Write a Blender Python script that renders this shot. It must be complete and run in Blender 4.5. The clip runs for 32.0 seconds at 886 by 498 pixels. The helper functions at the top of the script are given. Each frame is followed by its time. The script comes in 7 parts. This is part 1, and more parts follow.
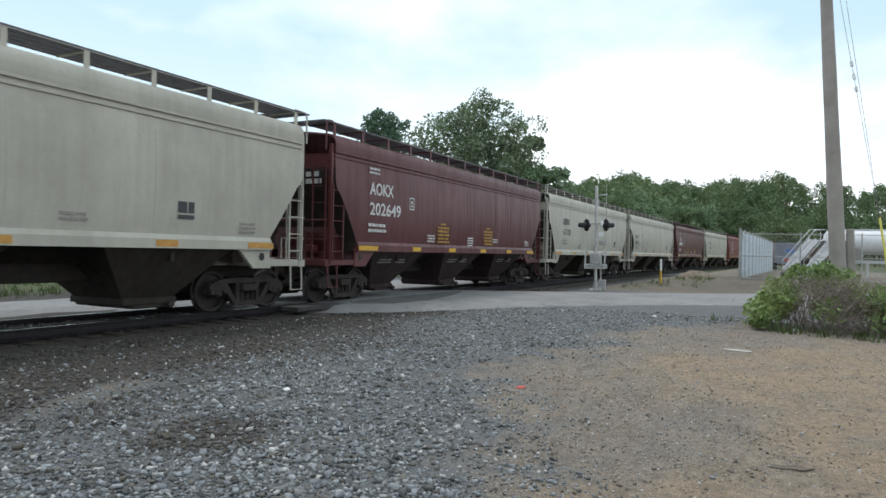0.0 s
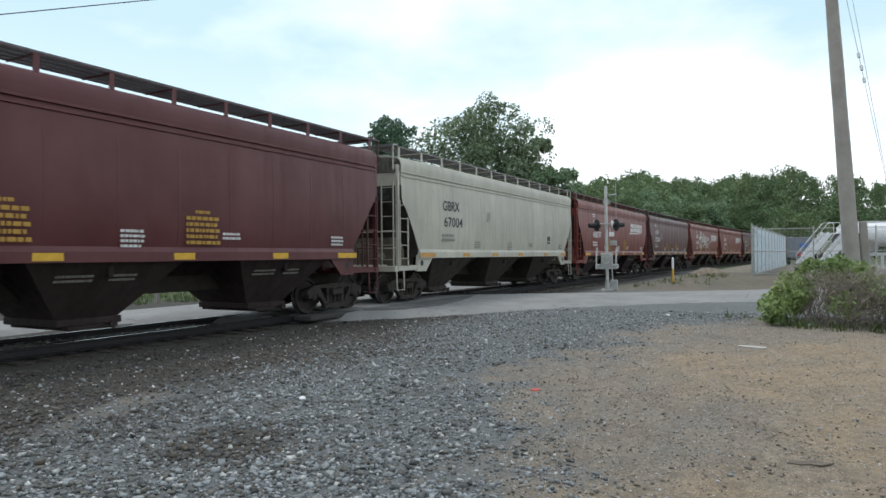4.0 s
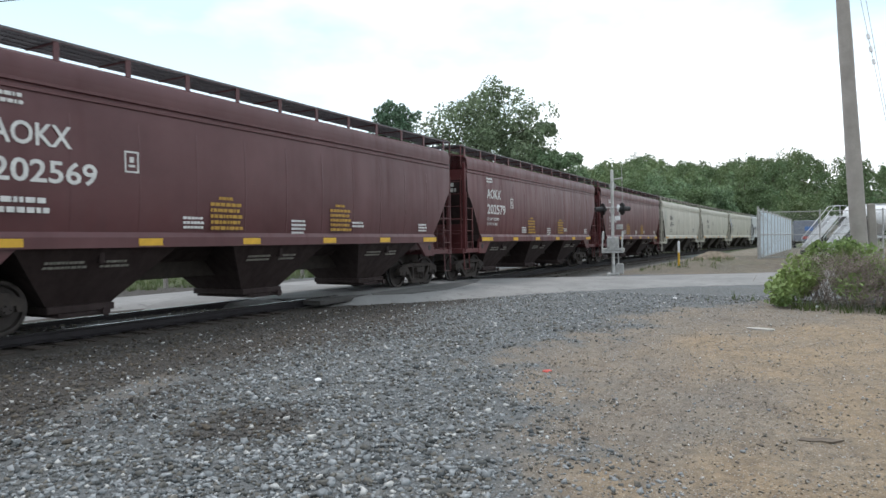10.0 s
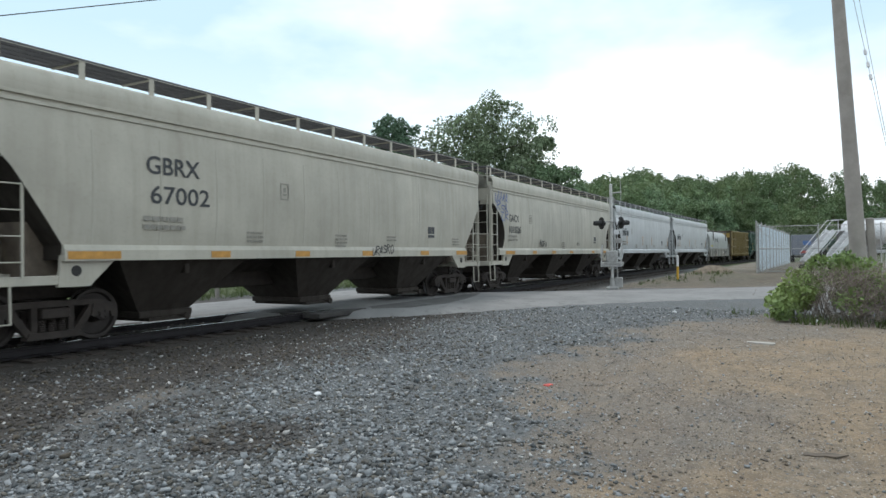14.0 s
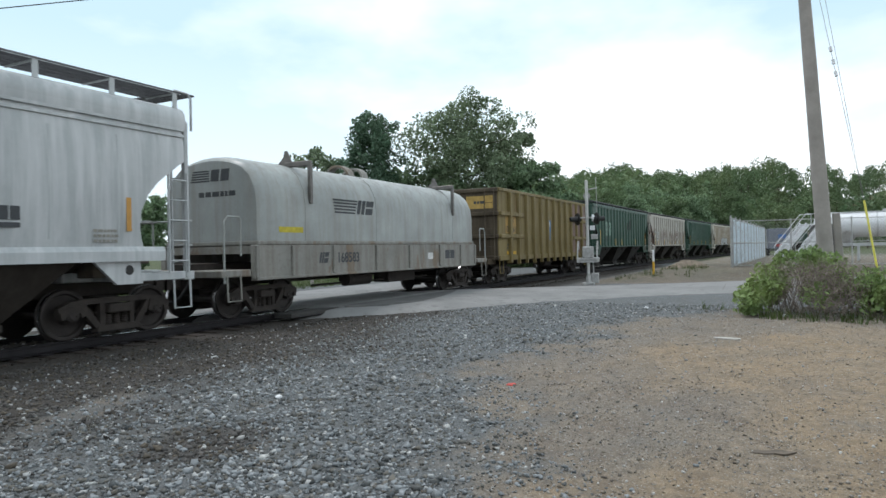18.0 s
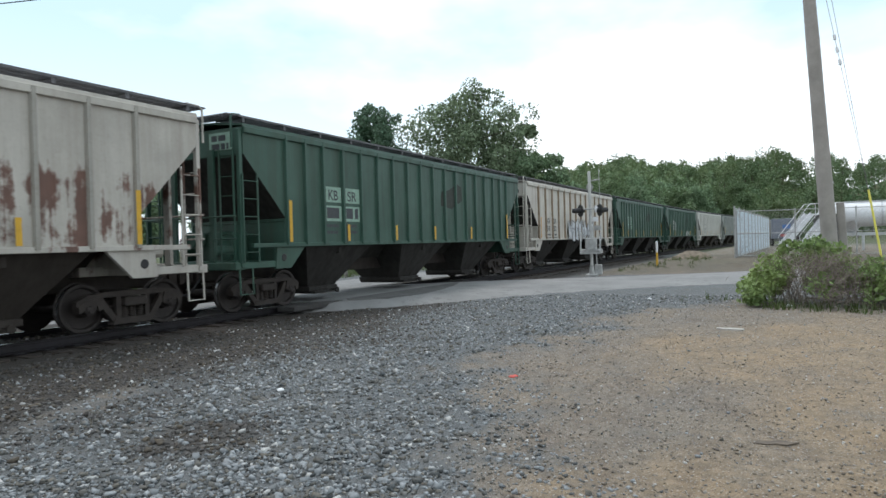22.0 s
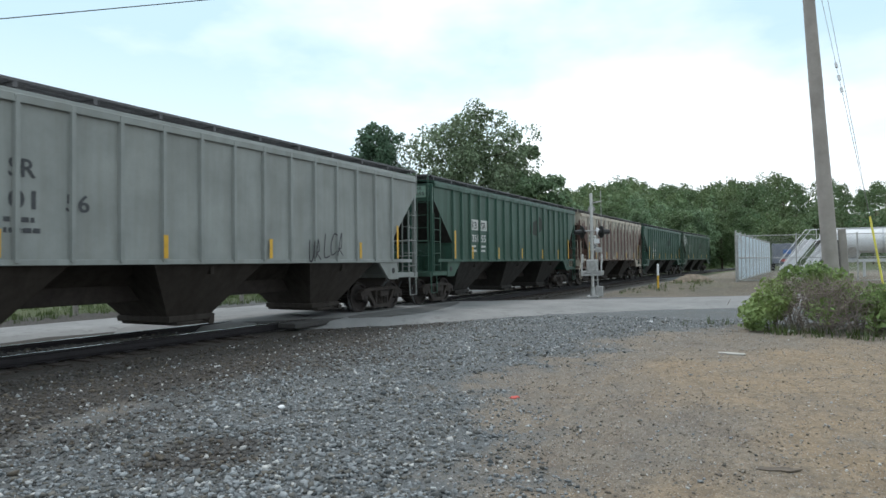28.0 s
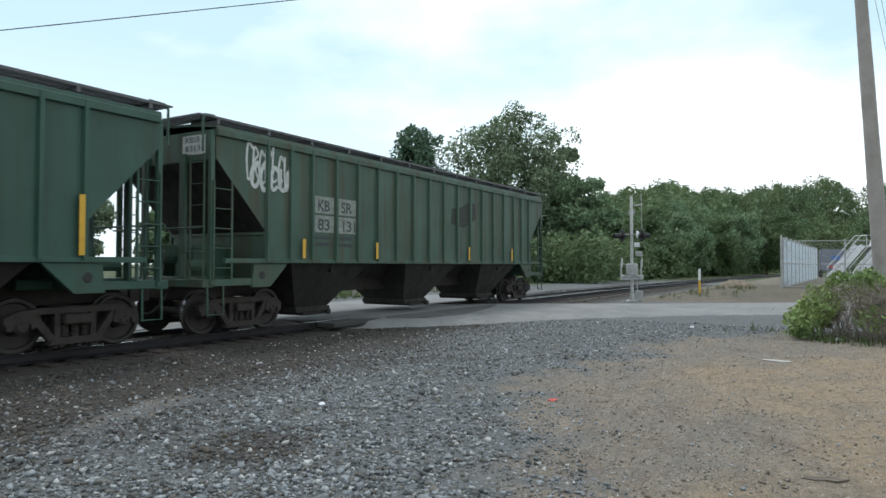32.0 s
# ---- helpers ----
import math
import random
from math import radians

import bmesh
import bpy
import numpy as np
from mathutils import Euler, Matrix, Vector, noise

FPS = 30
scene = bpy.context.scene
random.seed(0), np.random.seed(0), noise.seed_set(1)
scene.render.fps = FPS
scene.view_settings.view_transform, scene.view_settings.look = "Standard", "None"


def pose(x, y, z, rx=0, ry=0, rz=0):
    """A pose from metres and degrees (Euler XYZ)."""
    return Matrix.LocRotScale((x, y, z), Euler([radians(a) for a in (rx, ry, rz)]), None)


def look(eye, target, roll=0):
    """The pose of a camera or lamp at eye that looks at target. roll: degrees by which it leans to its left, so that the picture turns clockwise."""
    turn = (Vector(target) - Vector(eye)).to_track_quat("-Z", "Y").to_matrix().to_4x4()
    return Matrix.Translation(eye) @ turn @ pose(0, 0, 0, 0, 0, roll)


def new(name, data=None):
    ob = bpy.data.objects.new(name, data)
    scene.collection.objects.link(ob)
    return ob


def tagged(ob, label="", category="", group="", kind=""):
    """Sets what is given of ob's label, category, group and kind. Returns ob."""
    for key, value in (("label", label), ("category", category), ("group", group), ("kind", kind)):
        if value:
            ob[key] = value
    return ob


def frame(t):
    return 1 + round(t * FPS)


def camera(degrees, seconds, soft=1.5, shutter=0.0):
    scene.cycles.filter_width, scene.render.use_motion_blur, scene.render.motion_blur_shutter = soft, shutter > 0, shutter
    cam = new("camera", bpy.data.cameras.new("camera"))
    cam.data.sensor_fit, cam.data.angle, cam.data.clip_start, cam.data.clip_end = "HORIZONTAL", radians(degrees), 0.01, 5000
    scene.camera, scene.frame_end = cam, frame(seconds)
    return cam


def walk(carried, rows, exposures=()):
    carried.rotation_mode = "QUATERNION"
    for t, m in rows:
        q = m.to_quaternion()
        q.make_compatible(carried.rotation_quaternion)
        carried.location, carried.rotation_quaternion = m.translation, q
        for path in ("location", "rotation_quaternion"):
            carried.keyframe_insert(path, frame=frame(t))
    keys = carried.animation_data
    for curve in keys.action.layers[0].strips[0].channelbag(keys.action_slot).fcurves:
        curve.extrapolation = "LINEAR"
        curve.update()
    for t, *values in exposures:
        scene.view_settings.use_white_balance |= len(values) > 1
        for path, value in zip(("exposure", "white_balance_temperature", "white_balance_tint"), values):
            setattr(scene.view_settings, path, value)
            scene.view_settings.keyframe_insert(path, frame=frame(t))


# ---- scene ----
cam = camera(67.3, 32.0, soft=1.5, shutter=0.06)
PATH = [
    (0, (-0.001, 0.0, 1.65), (1.771, 0.926, 1.657), 1.2),
    (0.5, (-0.015, -0.012, 1.649), (1.767, 0.896, 1.649), 1.1),
    (1, (-0.024, -0.011, 1.652), (1.762, 0.889, 1.644), 0.6),
    (1.5, (-0.022, -0.002, 1.648), (1.759, 0.906, 1.634), 0.1),
    (2, (-0.017, -0.017, 1.655), (1.756, 0.908, 1.641), -0.7),
    (2.5, (-0.024, -0.011, 1.652), (1.746, 0.921, 1.645), -1.2),
    (4.5, (-0.026, -0.015, 1.651), (1.733, 0.937, 1.68), -0.2),
    (5, (-0.066, 0.022, 1.646), (1.703, 0.953, 1.677), 0.2),
    (5.5, (-0.108, 0.052, 1.639), (1.674, 0.959, 1.672), 0.6),
    (6, (-0.109, 0.047, 1.647), (1.68, 0.941, 1.678), 0.4),
    (6.5, (-0.128, 0.056, 1.638), (1.66, 0.95, 1.662), 0.6),
    (7, (-0.132, 0.081, 1.635), (1.611, 1.061, 1.652), 0.6),
    (7.5, (-0.133, 0.07, 1.636), (1.577, 1.107, 1.645), 0.4),
    (8, (-0.138, 0.068, 1.635), (1.567, 1.114, 1.634), 0.5),
    (8.5, (-0.136, 0.079, 1.63), (1.558, 1.142, 1.615), 0.4),
    (9, (-0.152, 0.049, 1.633), (1.545, 1.108, 1.605), -0.0),
    (9.5, (-0.145, 0.037, 1.635), (1.598, 1.018, 1.604), -0.3),
    (10, (-0.147, 0.036, 1.632), (1.605, 1.001, 1.609), -0.8),
    (10.5, (-0.157, 0.034, 1.639), (1.596, 0.996, 1.633), -0.8),
    (11, (-0.153, 0.04, 1.632), (1.6, 1.004, 1.635), -0.4),
    (11.5, (-0.145, 0.045, 1.629), (1.607, 1.01, 1.639), 0.5),
    (12, (-0.158, 0.041, 1.633), (1.595, 1.004, 1.646), 0.8),
    (12.5, (-0.135, 0.056, 1.631), (1.619, 1.017, 1.646), 0.7),
    (13, (-0.135, 0.086, 1.626), (1.624, 1.038, 1.649), 0.6),
    (13.5, (-0.161, 0.09, 1.622), (1.593, 1.05, 1.647), -0.1),
    (14, (-0.15, 0.067, 1.626), (1.604, 1.027, 1.644), -0.7),
    (14.5, (-0.138, 0.074, 1.623), (1.627, 1.015, 1.63), -1.0),
    (15, (-0.129, 0.069, 1.621), (1.653, 0.976, 1.616), -1.0),
    (15.5, (-0.127, 0.074, 1.619), (1.673, 0.944, 1.604), -0.8),
    (17.5, (-0.001, -0.142, 1.679), (1.781, 0.765, 1.677), -1.2),
    (18, (-0.01, -0.145, 1.676), (1.769, 0.769, 1.681), -1.2),
    (18.5, (-0.01, -0.16, 1.674), (1.766, 0.76, 1.686), -1.4),
    (19, (-0.023, -0.168, 1.677), (1.751, 0.756, 1.695), -1.9),
    (19.5, (-0.006, -0.165, 1.671), (1.765, 0.766, 1.688), -2.2),
    (20, (0.008, -0.169, 1.668), (1.775, 0.766, 1.675), -1.7),
    (20.5, (0.008, -0.18, 1.672), (1.776, 0.756, 1.667), -1.5),
    (21, (0.005, -0.19, 1.672), (1.777, 0.738, 1.66), -1.5),
    (21.5, (-0.001, -0.175, 1.683), (1.773, 0.749, 1.667), -1.5),
    (22, (0.027, -0.161, 1.67), (1.801, 0.763, 1.653), -1.6),
    (22.5, (0.033, -0.15, 1.671), (1.808, 0.77, 1.644), -1.4),
    (23, (0.029, -0.145, 1.665), (1.803, 0.778, 1.632), -1.5),
    (23.5, (0.022, -0.141, 1.664), (1.797, 0.781, 1.624), -1.4),
    (24, (-0.005, -0.154, 1.672), (1.767, 0.773, 1.636), -1.3),
    (24.5, (0.007, -0.163, 1.667), (1.775, 0.771, 1.641), -1.1),
    (25, (0.006, -0.152, 1.673), (1.774, 0.782, 1.659), -0.7),
    (25.5, (0.021, -0.157, 1.674), (1.787, 0.781, 1.665), -0.3),
    (27.5, (-0.005, -0.141, 1.667), (1.774, 0.772, 1.696), -0.6),
    (28, (-0.018, -0.141, 1.678), (1.755, 0.783, 1.718), -0.6),
    (28.5, (-0.025, -0.139, 1.676), (1.742, 0.798, 1.731), -0.4),
    (29, (-0.02, -0.151, 1.68), (1.741, 0.796, 1.74), -0.6),
    (29.5, (-0.021, -0.148, 1.676), (1.734, 0.807, 1.739), -0.5),
    (30, (0.001, -0.154, 1.672), (1.754, 0.806, 1.735), -0.1),
    (30.5, (-0.017, -0.152, 1.677), (1.735, 0.811, 1.739), 0.1),
    (31, (-0.021, -0.157, 1.678), (1.719, 0.828, 1.739), -0.1),
    (31.5, (-0.036, -0.152, 1.674), (1.695, 0.848, 1.729), 0.0),
    (32, (-0.076, -0.137, 1.667), (1.643, 0.884, 1.714), 0.1),
]
LIGHT = [(0.0, 0.03, 6350, 15.0), (5.0, 0.03, 6350, 14.0), (10.0, 0.26, 6450, 17.0), (15.0, 0.02, 6350, 14.0), (21.0, 0.12, 6350, 15.0), (25.0, 0.21, 6350, 15.0), (29.0, 0.04, 6300, 13.0), (32.0, 0.06, 6300, 13.0)]   # seconds, stops, white balance
walk(cam, [(t, look(eye, target, roll)) for t, eye, target, roll in PATH], LIGHT)

# ---- sky, sun, exposure ----
SUN_DIR = Vector((0.10, 0.34, 0.93)).normalized()   # towards the sun, behind thin cloud
sky = bpy.data.worlds.new("sky")
scene.world = sky
sky.use_nodes = True
wn, wl = sky.node_tree.nodes, sky.node_tree.links
wn.clear()
w_out, w_bg = wn.new("ShaderNodeOutputWorld"), wn.new("ShaderNodeBackground")
w_sky = wn.new("ShaderNodeTexSky")
w_sky.sky_type, w_sky.sun_disc = "NISHITA", False
w_sky.sun_elevation = math.asin(SUN_DIR.z)
w_sky.sun_rotation = math.atan2(SUN_DIR.x, SUN_DIR.y)
w_sky.air_density, w_sky.dust_density, w_sky.ozone_density = 1.3, 0.3, 1.0
w_tc = wn.new("ShaderNodeTexCoord")
w_map = wn.new("ShaderNodeMapping")
w_map.inputs["Scale"].default_value = (1.1, 1.1, 2.6)
w_map.inputs["Location"].default_value = (0.35, 0.1, 0.2)
w_cl = wn.new("ShaderNodeTexNoise")
w_cl.inputs["Scale"].default_value, w_cl.inputs["Detail"].default_value, w_cl.inputs["Roughness"].default_value = 1.5, 6.0, 0.5
w_rmp = wn.new("ShaderNodeValToRGB")
w_rmp.color_ramp.elements[0].position, w_rmp.color_ramp.elements[1].position = 0.40, 0.60
# thin high veil between the clouds, over the clear sky
w_veil = wn.new("ShaderNodeMixRGB")
w_veil.inputs[0].default_value = 0.80
w_veil.inputs[2].default_value = (6.5, 8.9, 9.7, 1)
# cloud thickens to white towards the horizon
w_sep, w_hor, w_max = wn.new("ShaderNodeSeparateXYZ"), wn.new("ShaderNodeMapRange"), wn.new("ShaderNodeMath")
w_hor.inputs["From Min"].default_value, w_hor.inputs["From Max"].default_value = 0.02, 0.30
w_hor.inputs["To Min"].default_value, w_hor.inputs["To Max"].default_value = 0.62, 0.0
w_max.operation = "MAXIMUM"
w_mix = wn.new("ShaderNodeMixRGB")
w_mix.inputs[2].default_value = (11.2, 11.9, 12.0, 1)
wl.new(w_tc.outputs["Generated"], w_map.inputs["Vector"])
wl.new(w_map.outputs["Vector"], w_cl.inputs["Vector"])
wl.new(w_cl.outputs["Fac"], w_rmp.inputs["Fac"])
wl.new(w_tc.outputs["Generated"], w_sep.inputs["Vector"])
wl.new(w_sep.outputs["Z"], w_hor.inputs["Value"])
wl.new(w_rmp.outputs["Color"], w_max.inputs[0])
wl.new(w_hor.outputs["Result"], w_max.inputs[1])
wl.new(w_max.outputs[0], w_mix.inputs["Fac"])
wl.new(w_sky.outputs["Color"], w_veil.inputs[1])
wl.new(w_veil.outputs["Color"], w_mix.inputs[1])
wl.new(w_mix.outputs["Color"], w_bg.inputs["Color"])
w_bg.inputs["Strength"].default_value = 0.11
wl.new(w_bg.outputs["Background"], w_out.inputs["Surface"])
sun = new("sun", bpy.data.lights.new("sun", "SUN"))
sun.data.energy, sun.data.angle, sun.data.color = 1.6, radians(16), (1.0, 0.97, 0.92)
sun.matrix_basis = look(SUN_DIR * 300, (0, 0, 0))

# ---- mesh helpers ----


class G:
    """Gathers simple solids into one mesh."""

    def __init__(self):
        self.v, self.f, self.extra = [], [], 0

    def add(self, verts, faces):
        n = len(self.v)
        self.v += [tuple(p) for p in verts]
        self.f += [tuple(i + n for i in q) for q in faces]
        return self

    def box(self, x0, x1, y0, y1, z0, z1, c=0.0):
        if c <= 0:
            vs = [(x, y, z) for x in (x0, x1) for y in (y0, y1) for z in (z0, z1)]
            return self.add(vs, [(0, 1, 3, 2), (4, 6, 7, 5), (0, 4, 5, 1), (2, 3, 7, 6), (0, 2, 6, 4), (1, 5, 7, 3)])
        c = min(c, (x1 - x0) * 0.45, (y1 - y0) * 0.45, (z1 - z0) * 0.45)
        pts = [(x, y, z, sx, sy, sz) for x, sx in ((x0, 1), (x1, -1)) for y, sy in ((y0, 1), (y1, -1)) for z, sz in ((z0, 1), (z1, -1))]
        vs = []
        for x, y, z, sx, sy, sz in pts:
            vs += [(x, y + c * sy, z + c * sz), (x + c * sx, y, z + c * sz), (x + c * sx, y + c * sy, z)]
        fs = []
        quads = [(0, 1, 3, 2), (4, 6, 7, 5)], [(0, 4, 5, 1), (2, 3, 7, 6)], [(0, 2, 6, 4), (1, 5, 7, 3)]
        for ax, pair in enumerate(quads):
            for q in pair:
                fs.append(tuple(3 * i + ax for i in q))
        for ax, (a, b) in enumerate(((1, 2), (0, 2), (0, 1))):
            step = (4, 2, 1)[ax]
            for i in range(8):
                if not i & step:
                    j = i | step
                    fs.append((3 * i + a, 3 * i + b, 3 * j + b, 3 * j + a))
        for i in range(8):
            fs.append((3 * i, 3 * i + 1, 3 * i + 2))
        return self.add(vs, fs)

    def prism(self, pts, a, b, axis="y"):
        """Extrudes a polygon of (u, w) from a to b along an axis."""
        n = len(pts)
        put = {"y": lambda u, w, s: (u, s, w), "x": lambda u, w, s: (s, u, w), "z": lambda u, w, s: (u, w, s)}[axis]
        vs = [put(u, w, a) for u, w in pts] + [put(u, w, b) for u, w in pts]
        return self.add(vs, [tuple(range(n))[::-1], tuple(range(n, 2 * n))] + [(i, (i + 1) % n, n + (i + 1) % n, n + i) for i in range(n)])

    def tube(self, p0, p1, r, n=8, r1=None):
        p0, p1 = Vector(p0), Vector(p1)
        d = (p1 - p0)
        if d.length < 1e-6:
            return self
        d.normalize()
        u = d.orthogonal().normalized()
        w = d.cross(u)
        r1 = r if r1 is None else r1
        vs = []
        for p, q in ((p0, r), (p1, r1)):
            vs += [p + u * (q * math.cos(2 * math.pi * i / n)) + w * (q * math.sin(2 * math.pi * i / n)) for i in range(n)]
        return self.add(vs, [tuple(range(n))[::-1], tuple(range(n, 2 * n))] + [(i, (i + 1) % n, n + (i + 1) % n, n + i) for i in range(n)])

    def path(self, pts, r, n=6):
        pts = [Vector(p) for p in pts]
        vs, u = [], None
        for i, p in enumerate(pts):
            d = (pts[min(i + 1, len(pts) - 1)] - pts[max(i - 1, 0)]).normalized()
            u = d.orthogonal().normalized() if u is None else (u - d * u.dot(d)).normalized()
            w = d.cross(u)
            vs += [p + u * (r * math.cos(2 * math.pi * k / n)) + w * (r * math.sin(2 * math.pi * k / n)) for k in range(n)]
        fs = [tuple(range(n))[::-1], tuple(range(len(vs) - n, len(vs)))]
        for i in range(len(pts) - 1):
            fs += [(i * n + k, i * n + (k + 1) % n, (i + 1) * n + (k + 1) % n, (i + 1) * n + k) for k in range(n)]
        return self.add(vs, fs)

    def lathe(self, prof, n=24, axis="y", at=(0, 0, 0), caps=True):
        """Turns a profile of (along, radius) about an axis through a point."""
        vs, fs = [], []
        for s, r in prof:
            for i in range(n):
                a = 2 * math.pi * i / n
                c, d = r * math.cos(a), r * math.sin(a)
                p = {"y": (c, s, d), "x": (s, c, d), "z": (c, d, s)}[axis]
                vs.append((p[0] + at[0], p[1] + at[1], p[2] + at[2]))
        for k in range(len(prof) - 1):
            for i in range(n):
                j = (i + 1) % n
                fs.append((k * n + i, k * n + j, (k + 1) * n + j, (k + 1) * n + i))
        if caps:
            fs += [tuple(range(n))[::-1], tuple(range((len(prof) - 1) * n, len(prof) * n))]
        return self.add(vs, fs)

    def beam(self, p0, p1, w, h, up=(0, 0, 1)):
        """A bar of oblong section between two points."""
        p0, p1 = Vector(p0), Vector(p1)
        d = (p1 - p0).normalized()
        s = d.cross(Vector(up))
        s = s.normalized() if s.length > 1e-4 else d.orthogonal().normalized()
        t = s.cross(d)
        vs = [p + s * (a * w / 2) + t * (b * h / 2) for p in (p0, p1) for a, b in ((-1, -1), (1, -1), (1, 1), (-1, 1))]
        return self.add(vs, [(3, 2, 1, 0), (4, 5, 6, 7), (0, 1, 5, 4), (1, 2, 6, 5), (2, 3, 7, 6), (3, 0, 4, 7)])

    def mesh(self, name, smooth=0.0):
        me = bpy.data.meshes.new(name)
        me.from_pydata(self.v, [], self.f)
        bm = bmesh.new()
        bm.from_mesh(me)
        bmesh.ops.recalc_face_normals(bm, faces=bm.faces)
        bm.to_mesh(me)
        bm.free()
        if smooth:
            me.polygons.foreach_set("use_smooth", [True] * len(me.polygons))
            me.set_sharp_from_angle(angle=radians(smooth))
        me.update()
        return me


def part(name, g, material, parent, label="", at=None, smooth=0.0):
    """One mesh object under a thing or a part; g is a G or a finished mesh."""
    me = g.mesh(name, smooth) if isinstance(g, G) else g
    if material and not me.materials:
        me.materials.append(material)
    ob = new(name, me)
    ob.parent = parent
    if at is not None:
        ob.matrix_basis = at if isinstance(at, Matrix) else Matrix.Translation(at)
    if label:
        tagged(ob, label)
    return ob


def thing(name, label, category, group="", at=None, kind=""):
    ob = new(name)
    ob.empty_display_size = 0.2
    if at is not None:
        ob.matrix_basis = at if isinstance(at, Matrix) else Matrix.Translation(at)
    return tagged(ob, label, category, group, kind)


def solid(name, g, material, label, category="", kind="", at=None, smooth=0.0, group=""):
    me = g.mesh(name, smooth) if isinstance(g, G) else g
    if not me.materials:
        me.materials.append(material)
    ob = new(name, me)
    if at is not None:
        ob.matrix_basis = at if isinstance(at, Matrix) else Matrix.Translation(at)
    return tagged(ob, label, category, group, kind)


def raw_mesh(name, verts, quads, material):
    """A mesh straight from arrays."""
    me = bpy.data.meshes.new(name)
    nv, nf, k = len(verts), len(quads), quads.shape[1]
    me.vertices.add(nv)
    me.vertices.foreach_set("co", np.asarray(verts, np.float32).ravel())
    me.loops.add(nf * k)
    me.loops.foreach_set("vertex_index", np.asarray(quads, np.int32).ravel())
    me.polygons.add(nf)
    me.polygons.foreach_set("loop_start", np.arange(0, nf * k, k, dtype=np.int32))
    me.update(calc_edges=True)
    me.materials.append(material)
    return me


# ---- materials ----


def node_mat(name, rough=0.7, metal=0.0, spec=0.4):
    m = bpy.data.materials.new(name)
    m.use_nodes = True
    b = m.node_tree.nodes["Principled BSDF"]
    b.inputs["Roughness"].default_value, b.inputs["Metallic"].default_value = rough, metal
    b.inputs["Specular IOR Level"].default_value = spec
    return m, m.node_tree.nodes, m.node_tree.links, b


def noise_fac(nodes, links, scale, detail=4.0, lo=0.4, hi=0.6, stretch=(1, 1, 1), rough=0.6, coords="Object"):
    tc, mp, nz = nodes.new("ShaderNodeTexCoord"), nodes.new("ShaderNodeMapping"), nodes.new("ShaderNodeTexNoise")
    mr = nodes.new("ShaderNodeMapRange")
    mp.inputs["Scale"].default_value = stretch
    nz.inputs["Scale"].default_value, nz.inputs["Detail"].default_value, nz.inputs["Roughness"].default_value = scale, detail, rough
    mr.inputs["From Min"].default_value, mr.inputs["From Max"].default_value = lo, hi
    links.new(tc.outputs[coords], mp.inputs["Vector"])
    links.new(mp.outputs["Vector"], nz.inputs["Vector"])
    links.new(nz.outputs["Fac"], mr.inputs["Value"])
    return mr.outputs["Result"], nz.outputs["Fac"]


def mix_col(nodes, links, fac, a, b, amount=1.0):
    mx = nodes.new("ShaderNodeMixRGB")
    if amount < 1.0:
        mu = nodes.new("ShaderNodeMath")
        mu.operation = "MULTIPLY"
        mu.inputs[1].default_value = amount
        links.new(fac, mu.inputs[0])
        fac = mu.outputs[0]
    links.new(fac, mx.inputs["Fac"])
    for slot, c in ((1, a), (2, b)):
        if isinstance(c, tuple):
            mx.inputs[slot].default_value = (*c, 1)
        else:
            links.new(c, mx.inputs[slot])
    return mx.outputs["Color"]


def bump(nodes, links, bsdf, fac, strength, distance):
    bp = nodes.new("ShaderNodeBump")
    bp.inputs["Strength"].default_value, bp.inputs["Distance"].default_value = strength, distance
    links.new(fac, bp.inputs["Height"])
    links.new(bp.outputs["Normal"], bsdf.inputs["Normal"])


def plain(name, col, rough=0.7, metal=0.0, vary=0.35, scale=6.0, fine=60.0, bumpy=0.15, spec=0.4):
    """A surface with blotches and fine grain."""
    m, n, l, b = node_mat(name, rough, metal, spec)
    f1, _ = noise_fac(n, l, scale, 5, 0.3, 0.7)
    f2, raw = noise_fac(n, l, fine, 3, 0.3, 0.7)
    dark = tuple(c * (1 - vary) for c in col)
    light = tuple(min(1, c * (1 + vary * 0.5)) for c in col)
    c1 = mix_col(n, l, f1, dark, light)
    c2 = mix_col(n, l, f2, c1, tuple(c * 0.75 for c in col), 0.35)
    l.new(c2, b.inputs["Base Color"])
    bump(n, l, b, raw, bumpy, 0.01)
    return m


